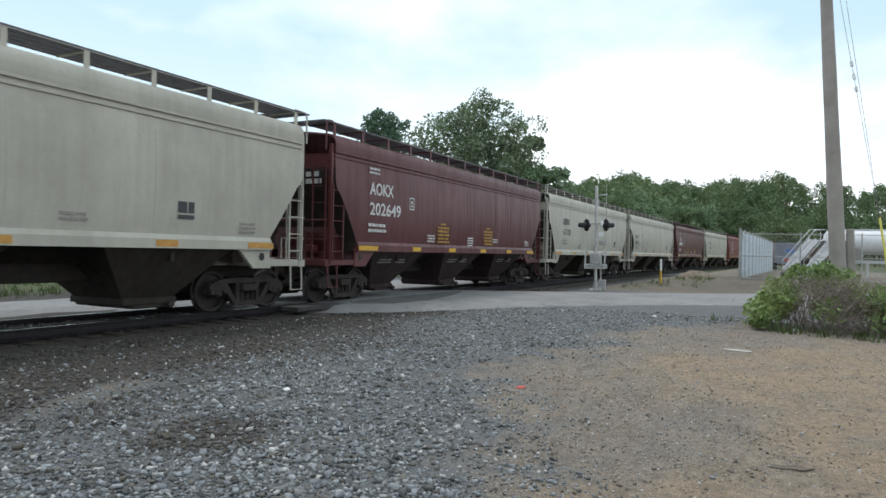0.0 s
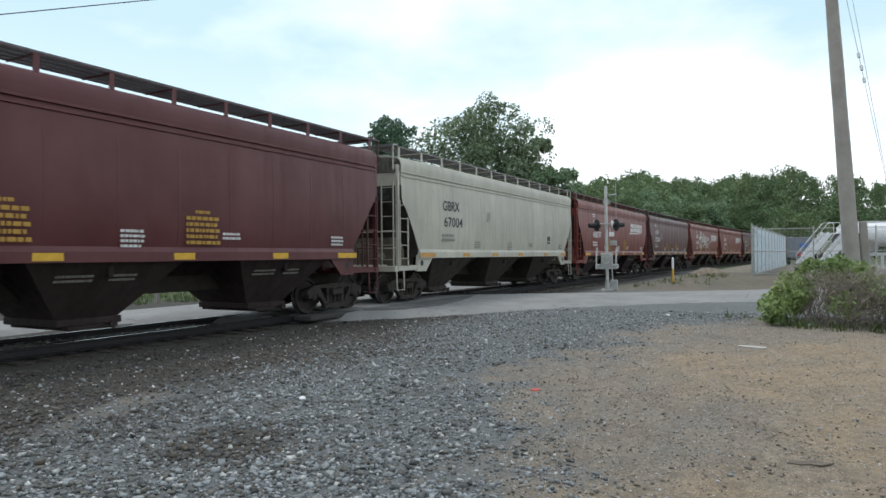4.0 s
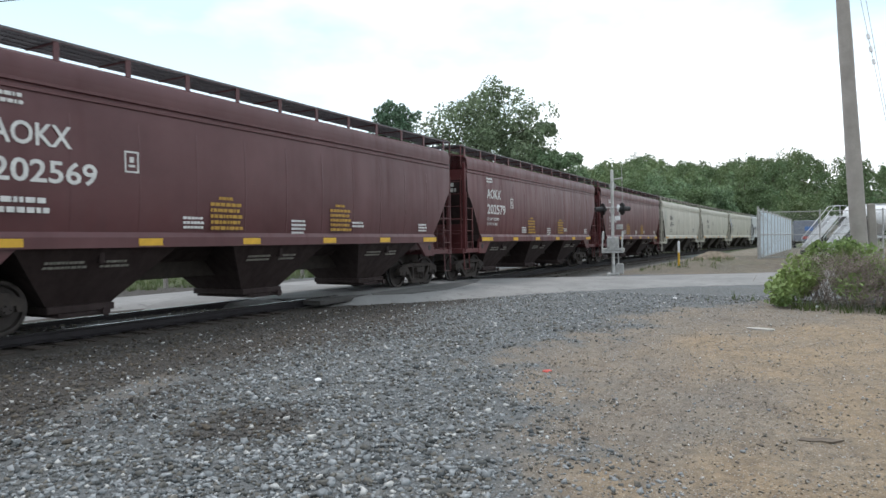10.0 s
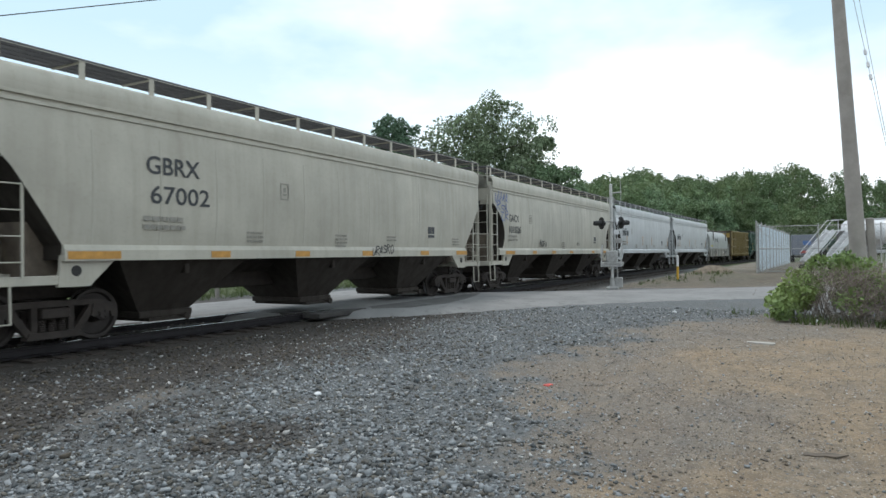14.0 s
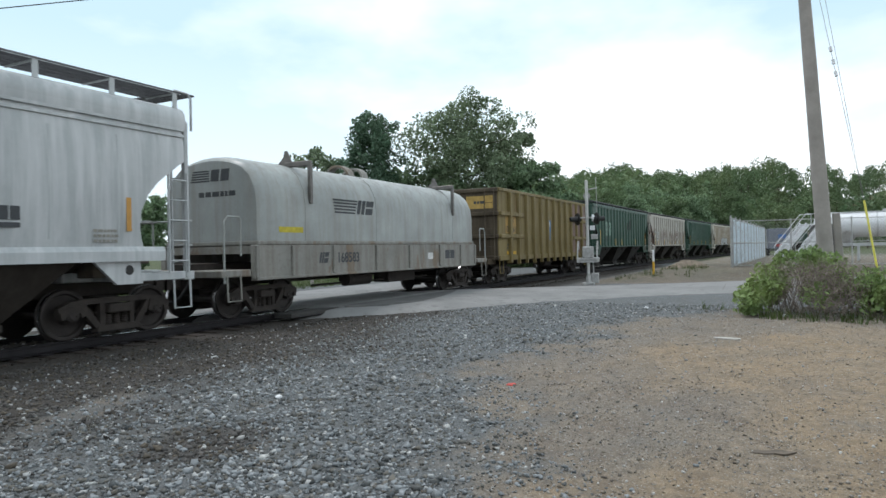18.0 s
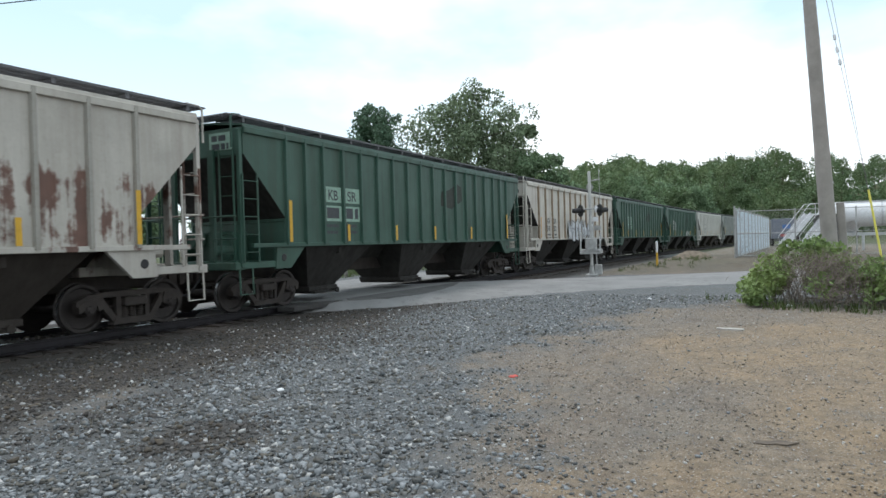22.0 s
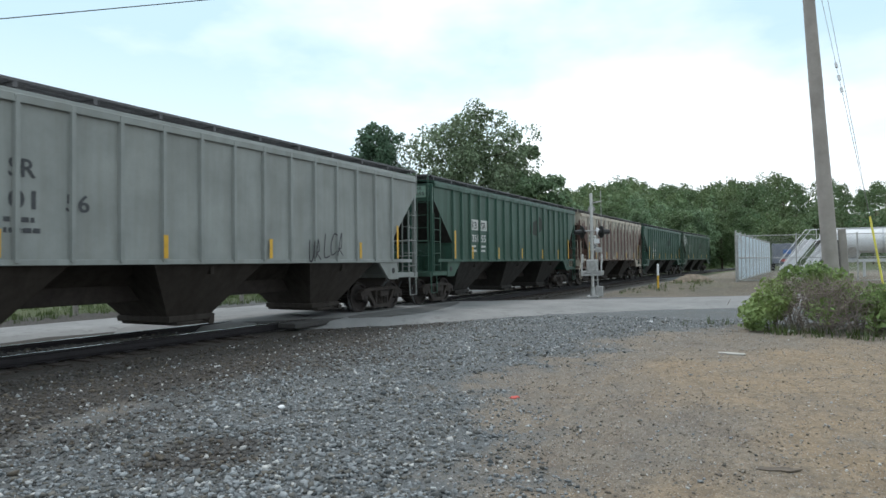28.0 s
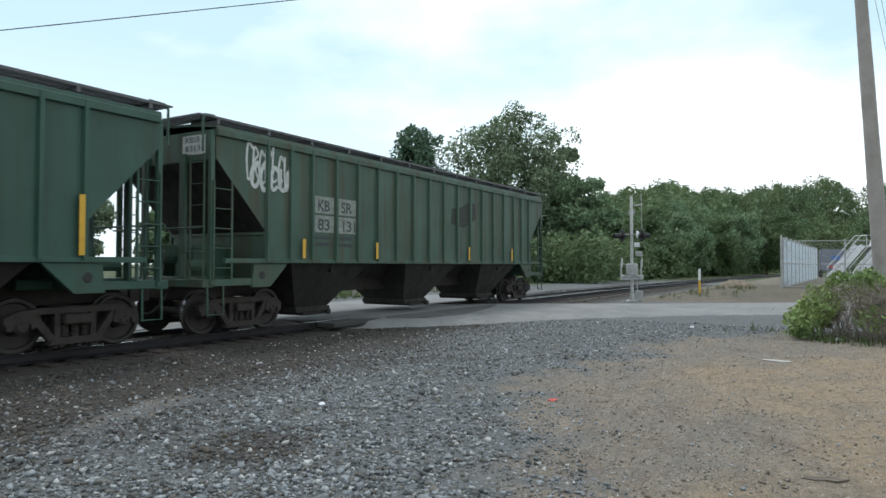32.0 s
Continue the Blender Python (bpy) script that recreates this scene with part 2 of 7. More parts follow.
def car_paint(name, col, dirt=(0.10, 0.085, 0.065), dirt_amt=0.35, streak=0.5, rust=0.0, rust_col=(0.12, 0.045, 0.025), rough=0.5, seed=0.0, rust_lo=0.5, band=None):
    """Weathered railcar paint: large fading, vertical run-down streaks, grime, rust patches."""
    m, n, l, b = node_mat(name, rough, 0.0, 0.35)
    big, _ = noise_fac(n, l, 0.5 + 0.03 * seed, 5, 0.3, 0.7)
    st, _ = noise_fac(n, l, 2.2, 6, 0.42, 0.75, stretch=(2.2, 2.2, 0.14))
    sp, rawf = noise_fac(n, l, 14.0, 6, 0.5, 0.8)
    fade = tuple(min(1.0, c * 1.18 + 0.012) for c in col)
    c = mix_col(n, l, big, tuple(v * 0.86 for v in col), fade)
    c = mix_col(n, l, st, c, dirt, streak * 0.55)
    c = mix_col(n, l, sp, c, dirt, dirt_amt * 0.6)
    if rust > 0:
        rf, _ = noise_fac(n, l, 0.9, 8, rust_lo, rust_lo + 0.04, stretch=(1.3, 1.0, 0.55), rough=0.68)
        if band:
            # paint lost in hanging tongues below one height
            tn, _ = noise_fac(n, l, 1.0, 6, 0.36, 0.64, stretch=(3.2, 1.0, 0.12), rough=0.6)
            bl, _ = noise_fac(n, l, 1.6, 7, 0.38, 0.62, stretch=(0.8, 0.8, 0.8), rough=0.65)
            tc, sx = n.new("ShaderNodeTexCoord"), n.new("ShaderNodeSeparateXYZ")
            l.new(tc.outputs["Object"], sx.inputs["Vector"])
            hm = n.new("ShaderNodeMapRange")
            hm.interpolation_type = "SMOOTHSTEP"
            hm.inputs["From Min"].default_value, hm.inputs["From Max"].default_value = band[1], band[0]
            l.new(sx.outputs["Z"], hm.inputs["Value"])
            foot = n.new("ShaderNodeMapRange")
            foot.inputs["From Min"].default_value, foot.inputs["From Max"].default_value = 1.25, 1.85
            foot.inputs["To Min"].default_value, foot.inputs["To Max"].default_value = -0.55, 0.0
            l.new(sx.outputs["Z"], foot.inputs["Value"])
            low = n.new("ShaderNodeMath")
            l.new(hm.outputs["Result"], low.inputs[0])
            l.new(foot.outputs["Result"], low.inputs[1])
            ad, a2 = n.new("ShaderNodeMath"), n.new("ShaderNodeMath")
            ad.operation, a2.operation = "MULTIPLY_ADD", "MULTIPLY_ADD"
            ad.inputs[1].default_value, a2.inputs[1].default_value = 0.80, 0.62
            l.new(tn, ad.inputs[0])
            l.new(low.outputs[0], ad.inputs[2])
            l.new(bl, a2.inputs[0])
            l.new(ad.outputs[0], a2.inputs[2])
            th = n.new("ShaderNodeMapRange")
            th.inputs["From Min"].default_value, th.inputs["From Max"].default_value = band[2], band[2] + band[3]
            l.new(a2.outputs[0], th.inputs["Value"])
            rf = th.outputs["Result"]
        rv, _ = noise_fac(n, l, 3.0, 5, 0.3, 0.7)
        rc = mix_col(n, l, rv, rust_col, tuple(v * 1.6 for v in rust_col))
        c = mix_col(n, l, rf, c, rc, rust)
    l.new(c, b.inputs["Base Color"])
    rr = n.new("ShaderNodeMapRange")
    rr.inputs["To Min"].default_value, rr.inputs["To Max"].default_value = rough - 0.06, rough + 0.22
    l.new(st, rr.inputs["Value"])
    l.new(rr.outputs["Result"], b.inputs["Roughness"])
    wv, _ = noise_fac(n, l, 0.8, 2, 0.2, 0.8)
    bump(n, l, b, wv, 0.25, 0.03)
    return m


def leaf_mat(name, col, vary=0.5, yellow=(0.16, 0.15, 0.03), tone=0.35, amount=0.28):
    m, n, l, b = node_mat(name, 0.55, 0.0, 0.3)
    geo = n.new("ShaderNodeNewGeometry")
    f1, _ = noise_fac(n, l, tone, 3, 0.3, 0.7)
    c = mix_col(n, l, geo.outputs["Random Per Island"], tuple(v * (1 - vary) for v in col), tuple(v * (1 + vary * 0.7) for v in col))
    c = mix_col(n, l, f1, c, yellow, amount)
    l.new(c, b.inputs["Base Color"])
    tr = n.new("ShaderNodeBsdfTranslucent")
    l.new(c, tr.inputs["Color"])
    ms = n.new("ShaderNodeMixShader")
    ms.inputs["Fac"].default_value = 0.30
    l.new(b.outputs["BSDF"], ms.inputs[1])
    l.new(tr.outputs["BSDF"], ms.inputs[2])
    l.new(ms.outputs["Shader"], n["Material Output"].inputs["Surface"])
    return m


def pebble_mat(name, dark, light, white=0.08, warm=(0.30, 0.25, 0.18)):
    m, n, l, b = node_mat(name, 0.85, 0.0, 0.3)
    geo = n.new("ShaderNodeNewGeometry")
    rp = n.new("ShaderNodeValToRGB")
    e = rp.color_ramp.elements
    e[0].color, e[1].color = (*dark, 1), (*light, 1)
    e[1].position = 1.0 - white
    k = e.new(min(0.999, 1.0 - white * 0.4))
    k.color = (0.50, 0.50, 0.48, 1)
    k = e.new(0.35)
    k.color = (*[0.6 * a + 0.4 * c for a, c in zip(dark, warm)], 1)
    k = e.new(0.42)
    k.color = (*[0.55 * a + 0.45 * c for a, c in zip(dark, light)], 1)
    l.new(geo.outputs["Random Per Island"], rp.inputs["Fac"])
    f, raw = noise_fac(n, l, 45.0, 4, 0.3, 0.7)
    c = mix_col(n, l, f, rp.outputs["Color"], tuple(v * 0.7 for v in dark), 0.4)
    l.new(c, b.inputs["Base Color"])
    bump(n, l, b, raw, 0.3, 0.01)
    return m


M_steel = plain("worn_steel", (0.16, 0.15, 0.14), 0.5, 0.6)
M_truck = plain("grimy_cast_steel", (0.043, 0.035, 0.030), 0.75, 0.2, vary=0.45)
M_wheel = plain("wheel_steel", (0.040, 0.034, 0.031), 0.6, 0.4, vary=0.4)
M_tread = plain("polished_tread", (0.42, 0.42, 0.43), 0.25, 0.9, vary=0.2)
M_rail = plain("rusty_rail_side", (0.016, 0.014, 0.016), 0.6, 0.3, vary=0.4)
M_railtop = plain("bright_rail_head", (0.45, 0.45, 0.46), 0.22, 1.0, vary=0.15)
M_tie = plain("creosoted_timber", (0.040, 0.031, 0.025), 0.9, vary=0.5, scale=3.0, fine=30.0, bumpy=0.5)
M_white_paint = plain("white_lettering", (0.62, 0.62, 0.60), 0.6, vary=0.25)
M_black_paint = plain("black_lettering", (0.05, 0.055, 0.06), 0.6, vary=0.3)
M_yellow_tape = plain("yellow_reflector", (0.62, 0.36, 0.03), 0.5, vary=0.2)
M_orange_tape = plain("orange_reflector", (0.52, 0.27, 0.06), 0.5, vary=0.3)
M_yellow_text = plain("yellow_lettering", (0.42, 0.24, 0.04), 0.6, vary=0.3)
M_grating = plain("galvanised_grating", (0.13, 0.13, 0.135), 0.6, 0.4)
M_galv = plain("galvanised_steel", (0.40, 0.40, 0.385), 0.55, 0.3, vary=0.35)
M_black = plain("black_enamel", (0.02, 0.02, 0.02), 0.5, vary=0.3)
M_wood_pole = plain("weathered_pole_timber", (0.32, 0.295, 0.27), 0.9, vary=0.25, scale=2.0, fine=25.0, bumpy=0.5)
M_bark = plain("bark", (0.09, 0.07, 0.055), 0.95, vary=0.4, bumpy=0.8)
M_leaf_a = leaf_mat("oak_leaves", (0.185, 0.250, 0.150), 0.55, (0.240, 0.280, 0.165))
M_leaf_b = leaf_mat("maple_leaves", (0.180, 0.275, 0.155), 0.5, (0.21, 0.26, 0.13))
M_leaf_dark = leaf_mat("dark_maple_leaves", (0.110, 0.190, 0.125), 0.5, (0.15, 0.21, 0.12))
M_leaf_far = leaf_mat("woodland_leaves", (0.102, 0.168, 0.082), 0.45, (0.180, 0.220, 0.092), 0.05, 0.6)
M_leaf_bush = leaf_mat("shrub_leaves", (0.170, 0.260, 0.095), 0.5, (0.36, 0.40, 0.13), 0.9, 0.45)
M_twig = plain("dry_twigs", (0.25, 0.21, 0.175), 0.95)
M_grass = leaf_mat("grass_blades", (0.054, 0.090, 0.026), 0.4, (0.16, 0.16, 0.06))
M_stone = pebble_mat("limestone_gravel", (0.066, 0.076, 0.080), (0.335, 0.357, 0.365), 0.09)
M_stone_dirt = pebble_mat("dusty_pebbles", (0.118, 0.102, 0.086), (0.335, 0.312, 0.275), 0.10)
M_stone_grimy = pebble_mat("grime-dusted_gravel", (0.034, 0.031, 0.028), (0.128, 0.122, 0.115), 0.04)
M_ballast = pebble_mat("grimy_ballast", (0.028, 0.023, 0.019), (0.090, 0.079, 0.068), 0.02, (0.12, 0.08, 0.05))
M_white_metal = plain("white_enamelled_steel", (0.68, 0.69, 0.70), 0.4, vary=0.15)
M_dark_rubber = plain("tyre_rubber", (0.025, 0.025, 0.026), 0.9)
M_alum = plain("aluminium", (0.55, 0.56, 0.57), 0.35, 0.8, vary=0.2)
M_slat = plain("pale_blue_vinyl_slats", (0.58, 0.68, 0.74), 0.5, vary=0.15)
M_red = plain("red_lens", (0.25, 0.02, 0.02), 0.25)
M_rubber_panel = plain("rubber_crossing_panel", (0.05, 0.048, 0.045), 0.85)

# ---- the track's line ----
RAIL_Z = 0.20          # top of rail
LINE_Y = 12.15         # centre line abreast of the camera
BEND_S, BEND_R = 34.0, 900.0
BEND_S2, BEND_R2 = 170.0, 520.0


def line_at(s):
    """Place and heading of the track's centre line, s metres along; it bends slowly to the right."""
    if s <= BEND_S:
        return s, LINE_Y, 0.0
    a = (min(s, BEND_S2) - BEND_S) / BEND_R
    x, y = BEND_S + BEND_R * math.sin(a), LINE_Y - BEND_R * (1 - math.cos(a))
    if s > BEND_S2:
        b = (s - BEND_S2) / BEND_R2
        x += BEND_R2 * (math.sin(a + b) - math.sin(a))
        y -= BEND_R2 * (math.cos(a) - math.cos(a + b))
        a += b
    return x, y, -a


def along(s, off, z):
    x, y, h = line_at(s)
    return x - math.sin(h) * off, y + math.cos(h) * off, z


# ---- ground: one sheet to the horizon ----
def sstep(a, b, x):
    t = np.clip((x - a) / (b - a), 0, 1)
    return t * t * (3 - 2 * t)


ROAD_MID = [(40.0, -13.0), (33.0, -4.0), (27.8, 1.9), (24.8, 5.7), (20.5, 9.5), (17.4, 12.2), (15.8, 14.2), (14.4, 16.6)]
ROAD_HALF = [3.4, 3.2, 3.1, 3.05, 3.05, 3.1, 3.6, 4.4]
SIDE_MID = [(33.0, 17.0), (30.0, 17.1), (18.0, 17.1), (6.0, 17.2), (-10.0, 17.3), (-40.0, 17.4), (-90.0, 18.0)]
SIDE_HALF = [1.5, 1.6, 1.6, 1.5, 1.5, 1.5, 1.5]


def road_z(x, y):
    near = np.exp(-((y - LINE_Y) / 3.5) ** 2)
    return 0.09 + 0.105 * near


def road_far(x, y):
    """Distance to the road's middle line."""
    d = np.full(np.shape(x), 1e9)
    legs = [(p, q, 0.0) for p, q in zip(ROAD_MID, ROAD_MID[1:])] + [(p, q, 1.4) for p, q in zip(SIDE_MID, SIDE_MID[1:])]
    for (ax, ay), (bx, by), more in legs:
        ux, uy = bx - ax, by - ay
        t = np.clip(((x - ax) * ux + (y - ay) * uy) / (ux * ux + uy * uy), 0, 1)
        d = np.minimum(d, np.hypot(x - ax - t * ux, y - ay - t * uy) + more)
    return d


def hash_noise(x, y, f, k=0.0):
    """Smooth wavy noise of about unit size."""
    return (np.sin(f * x * 1.0 + 1.3 * np.sin(f * y * 0.7 + k) + k) * np.cos(f * y * 1.1 + 1.1 * np.sin(f * x * 0.8 + 2 * k)) +
            0.5 * np.sin(f * 2.3 * x + k * 3 + np.sin(f * 1.9 * y)) * np.cos(f * 2.1 * y - k))


def ground_z(x, y):
    x, y = np.asarray(x, float), np.asarray(y, float)
    z = 0.018 * hash_noise(x, y, 0.9) + 0.012 * hash_noise(x, y, 2.7, 1.0)
    # the yard stands a little higher
    z = z + 0.48 * sstep(30, 37.5, x) * sstep(9.0, 4.5, y - 0.0 * x) * sstep(160, 120, x)
    # level under the road and the track
    rd = road_far(x, y)
    near = sstep(6.0, 3.6, rd) * sstep(-90, -60, x)
    z = z * (1 - near) + near * (0.055 + 0.10 * np.exp(-((y - LINE_Y) / 3.5) ** 2) * (road_far(x, y) < 5.0))
    # trackbed
    xs = np.clip(x, -1e4, 700)
    cy = np.where(xs <= BEND_S, LINE_Y, LINE_Y - np.maximum(0, xs - BEND_S) ** 2 / (2 * BEND_R))
    bed = sstep(6.0, 2.6, np.abs(y - cy)) * (x < 160)
    z = z * (1 - bed) + bed * (-0.02)
    # the bed is filled between the rails and beyond the far one
    fill = (sstep(0.64, 0.42, np.abs(y - cy)) + sstep(1.0, 1.3, y - cy) * sstep(2.9, 2.0, y - cy)) * (xs < 40) * sstep(4.0, 5.5, rd)
    z = z + fill * (RAIL_Z - 0.07 - z) * (xs > -80)
    # wooded hill ahead, to the outside of the bend
    r = np.hypot(x, y)
    a = np.degrees(np.arctan2(y, x))
    rise = sstep(110, 420, r) * sstep(-14, -9, a) * sstep(34, 17, a)
    hill = 34.0 * rise * (0.86 + 0.07 * np.sin(a * 0.55 + 1.0) + 0.05 * np.sin(a * 1.7))
    clear = sstep(9, 60, y - cy)
    z = z + hill * np.where(x < 700, np.maximum(clear, sstep(250, 420, r)), 1)
    return z


def spread(lo, hi, fine_lo, fine_hi, step, grow=1.18):
    """Grid lines: fine between two limits, growing outwards."""
    c = list(np.arange(fine_lo, fine_hi + 1e-6, step))
    s, p = step, fine_hi
    while p < hi:
        s *= grow
        p += s
        c.append(p)
    s, p, left = step, fine_lo, []
    while p > lo:
        s *= grow
        p -= s
        left.append(p)
    return np.array(left[::-1] + c)


def sandy_patch(x, y):
    """Streak of old soil showing through the gravel."""
    u, w = (x - 4.8) * 0.93 + (y - 6.75) * 0.36, (y - 6.75) * 0.93 - (x - 4.8) * 0.36
    return sstep(1.25, 0.35, np.hypot(u * 0.85, w * 2.6) + 0.3 * hash_noise(x, y, 2.4, 5.0))


def soil_amount(x, y):
    """How far bare yellowish soil has taken over from gravel: 0 to 1."""
    line = np.interp(x, [2.0, 4.1, 6.0, 8.3, 14.0, 18.0], [0.5, 1.55, 2.7, 3.6, 3.3, 2.6])
    edge = y - (line + 0.25 * np.sin(x * 0.9) + 0.2 * np.sin(x * 2.3 + 1))
    d = sstep(1.1, -1.0, edge + 0.45 * hash_noise(x, y, 1.6, 2.0) + 0.2 * hash_noise(x, y, 4.1, 1.0))
    d = d * sstep(19.5, 16.0, x + 0.5 * hash_noise(x, y, 1.2, 3.0) + np.maximum(0, y - 1.0) * 1.1)
    old = sandy_patch(x, y)
    verge = sstep(28.5, 32.0, x) * sstep(9.2, 7.8, y) * sstep(90, 60, x)
    return np.clip(np.maximum.reduce([d, 0.52 * old, verge]), 0, 1)


def tan_amount(x, y):
    """Smooth trodden sandy soil, in streaks away from the gravel."""
    line = np.interp(x, [3.0, 4.8, 6.0, 7.5, 9.5, 12.0, 15.0], [1.4, 1.1, 0.55, 0.4, 1.8, 1.4, -0.5])
    d = sstep(0.8, -0.7, y - line + 0.55 * hash_noise(x, y, 0.8, 9.0) + 0.4 * hash_noise(x * 0.5, y * 2.0, 1.5, 3.0))
    return d * sstep(2.0, 3.5, x) * sstep(17, 13, x) * (0.75 + 0.25 * hash_noise(x, y, 2.1, 6.0))


def grime_amount(x, y):
    """Dark dust and fines near the trackbed."""
    d = sstep(4.6, 7.6, y + 0.6 * hash_noise(x, y, 0.9, 4.0) - 0.16 * np.maximum(0, x - 4)) * sstep(26, 15, x)
    hole = sstep(0.9, 0.3, np.hypot((x - 4.3), (y - 4.35) * 1.2) + 0.25 * hash_noise(x, y, 2.2, 7.0))
    d = d * (1 - 0.75 * sandy_patch(x, y))
    bed = sstep(3.9, 2.8, np.abs(y - LINE_Y)) * (1 - 0.7 * sstep(0.8, 0.4, np.abs(y - LINE_Y))) * (x < 60)
    return np.clip(np.maximum.reduce([0.92 * d, 0.8 * hole, bed, 0.45 * sstep(28.5, 32.0, x) * sstep(9.2, 7.8, y) * sstep(48, 42, x)]), 0, 1)


def grass_amount(x, y):
    far_side = sstep(2.0, 6.0, y - LINE_Y - 5.5 - 0.0 * x) * sstep(4.2, 6.5, road_far(x, y))
    verge = sstep(30.0, 33.5, x) * sstep(8.6, 7.0, y) * 0.25 * (0.6 + 0.4 * hash_noise(x, y, 0.8, 1.0))
    right = sstep(-2.5, -6.0, y) * sstep(10, 14, x) * 0.5 * sstep(33, 26, x)
    out = sstep(60, 90, np.hypot(x, y))
    return np.clip(np.maximum.reduce([far_side, verge, right, out]), 0, 1)


def make_ground():
    gx, gy = spread(-2600, 2600, -4, 40, 0.3), spread(-2600, 2600, -8, 26, 0.3)
    X, Y = np.meshgrid(gx, gy, indexing="ij")
    Z = ground_z(X, Y)
    nx, ny = len(gx), len(gy)
    verts = np.stack([X, Y, Z], -1).reshape(-1, 3)
    i, j = np.meshgrid(np.arange(nx - 1), np.arange(ny - 1), indexing="ij")
    a = (i * ny + j).ravel()
    quads = np.stack([a, a + ny, a + ny + 1, a + 1], -1)
    m, n, l, b = node_mat("ground_cover", 0.95, 0.0, 0.2)
    soil, grass, grime = n.new("ShaderNodeAttribute"), n.new("ShaderNodeAttribute"), n.new("ShaderNodeAttribute")
    soil.attribute_name, grass.attribute_name, grime.attribute_name = "soil", "grass", "grime"
    f1, _ = noise_fac(n, l, 1.3, 8, 0.35, 0.65)
    f2, raw = noise_fac(n, l, 22.0, 8, 0.35, 0.65, rough=0.75)
    f3, _ = noise_fac(n, l, 70.0, 3, 0.4, 0.6)
    f4, _ = noise_fac(n, l, 0.28, 5, 0.35, 0.65)
    gravel = mix_col(n, l, f2, (0.034, 0.038, 0.040), (0.145, 0.155, 0.158))
    gravel = mix_col(n, l, f3, gravel, (0.26, 0.27, 0.268), 0.4)
    gravel = mix_col(n, l, f1, gravel, (0.085, 0.080, 0.070), 0.30)
    f5, _ = noise_fac(n, l, 0.55, 7, 0.40, 0.60, stretch=(0.5, 1.3, 1.0), rough=0.7)
    f6, _ = noise_fac(n, l, 4.5, 8, 0.40, 0.62, rough=0.75)
    earth = mix_col(n, l, f2, (0.095, 0.083, 0.070), (0.30, 0.265, 0.222))
    earth = mix_col(n, l, f5, earth, (0.30, 0.225, 0.140), 0.62)
    f7, _ = noise_fac(n, l, 0.9, 7, 0.50, 0.66, rough=0.7)
    earth = mix_col(n, l, f7, earth, (0.135, 0.130, 0.122), 0.7)
    f8, _ = noise_fac(n, l, 1.7, 6, 0.52, 0.68, stretch=(1.0, 0.6, 1.0), rough=0.7)
    earth = mix_col(n, l, f8, earth, (0.145, 0.095, 0.062), 0.6)
    earth = mix_col(n, l, f6, earth, (0.125, 0.106, 0.090), 0.7)
    earth = mix_col(n, l, f4, earth, (0.27, 0.225, 0.160), 0.25)
    earth = mix_col(n, l, f3, earth, (0.27, 0.255, 0.225), 0.4)
    tan = n.new("ShaderNodeAttribute")
    tan.attribute_name = "tan"
    earth = mix_col(n, l, tan.outputs["Fac"], earth, mix_col(n, l, f2, (0.215, 0.152, 0.088), (0.44, 0.325, 0.195)), 0.80)
    # grit: dark crumbs, brown blotches and pale chips
    g1, _ = noise_fac(n, l, 11.0, 8, 0.48, 0.60, rough=0.8)
    g2, _ = noise_fac(n, l, 38.0, 4, 0.56, 0.62, rough=0.7)
    g3, _ = noise_fac(n, l, 55.0, 3, 0.61, 0.65, rough=0.6)
    g4, _ = noise_fac(n, l, 2.6, 7, 0.46, 0.62, stretch=(0.7, 1.2, 1.0), rough=0.75)
    earth = mix_col(n, l, g4, earth, (0.125, 0.092, 0.066), 0.42)
    earth = mix_col(n, l, g1, earth, (0.085, 0.073, 0.062), 0.55)
    earth = mix_col(n, l, g2, earth, (0.055, 0.048, 0.042), 0.6)
    earth = mix_col(n, l, g3, earth, (0.46, 0.44, 0.40), 0.7)
    sod = mix_col(n, l, f2, (0.034, 0.050, 0.022), (0.085, 0.105, 0.046))
    sod = mix_col(n, l, f1, sod, (0.12, 0.11, 0.06), 0.35)
    sm = n.new("ShaderNodeMath")
    sm.operation = "ADD"
    l.new(soil.outputs["Fac"], sm.inputs[0])
    wob = n.new("ShaderNodeMath")
    wob.operation = "MULTIPLY_ADD"
    wob.inputs[1].default_value, wob.inputs[2].default_value = 0.7, -0.35
    l.new(f1, wob.inputs[0])
    l.new(wob.outputs[0], sm.inputs[1])
    ss = n.new("ShaderNodeMapRange")
    ss.inputs["From Min"].default_value, ss.inputs["From Max"].default_value = 0.2, 0.8
    l.new(sm.outputs[0], ss.inputs["Value"])
    c = mix_col(n, l, ss.outputs["Result"], gravel, earth)
    fines = mix_col(n, l, f2, (0.022, 0.018, 0.015), (0.070, 0.059, 0.048))
    c = mix_col(n, l, grime.outputs["Fac"], c, fines, 0.9)
    c = mix_col(n, l, grass.outputs["Fac"], c, sod)
    l.new(c, b.inputs["Base Color"])
    bump(n, l, b, raw, 0.8, 0.03)
    me = raw_mesh("ground", verts, quads, m)
    for nm, fn in (("soil", soil_amount), ("grass", grass_amount), ("grime", grime_amount), ("tan", tan_amount)):
        at = me.attributes.new(nm, "FLOAT", "POINT")
        at.data.foreach_set("value", np.asarray(fn(verts[:, 0], verts[:, 1]), np.float32))
    me.polygons.foreach_set("use_smooth", [True] * len(me.polygons))
    tagged(new("ground", me), "gravel, bare yellowish soil and rough grass beside the railway", kind="structure")


make_ground()


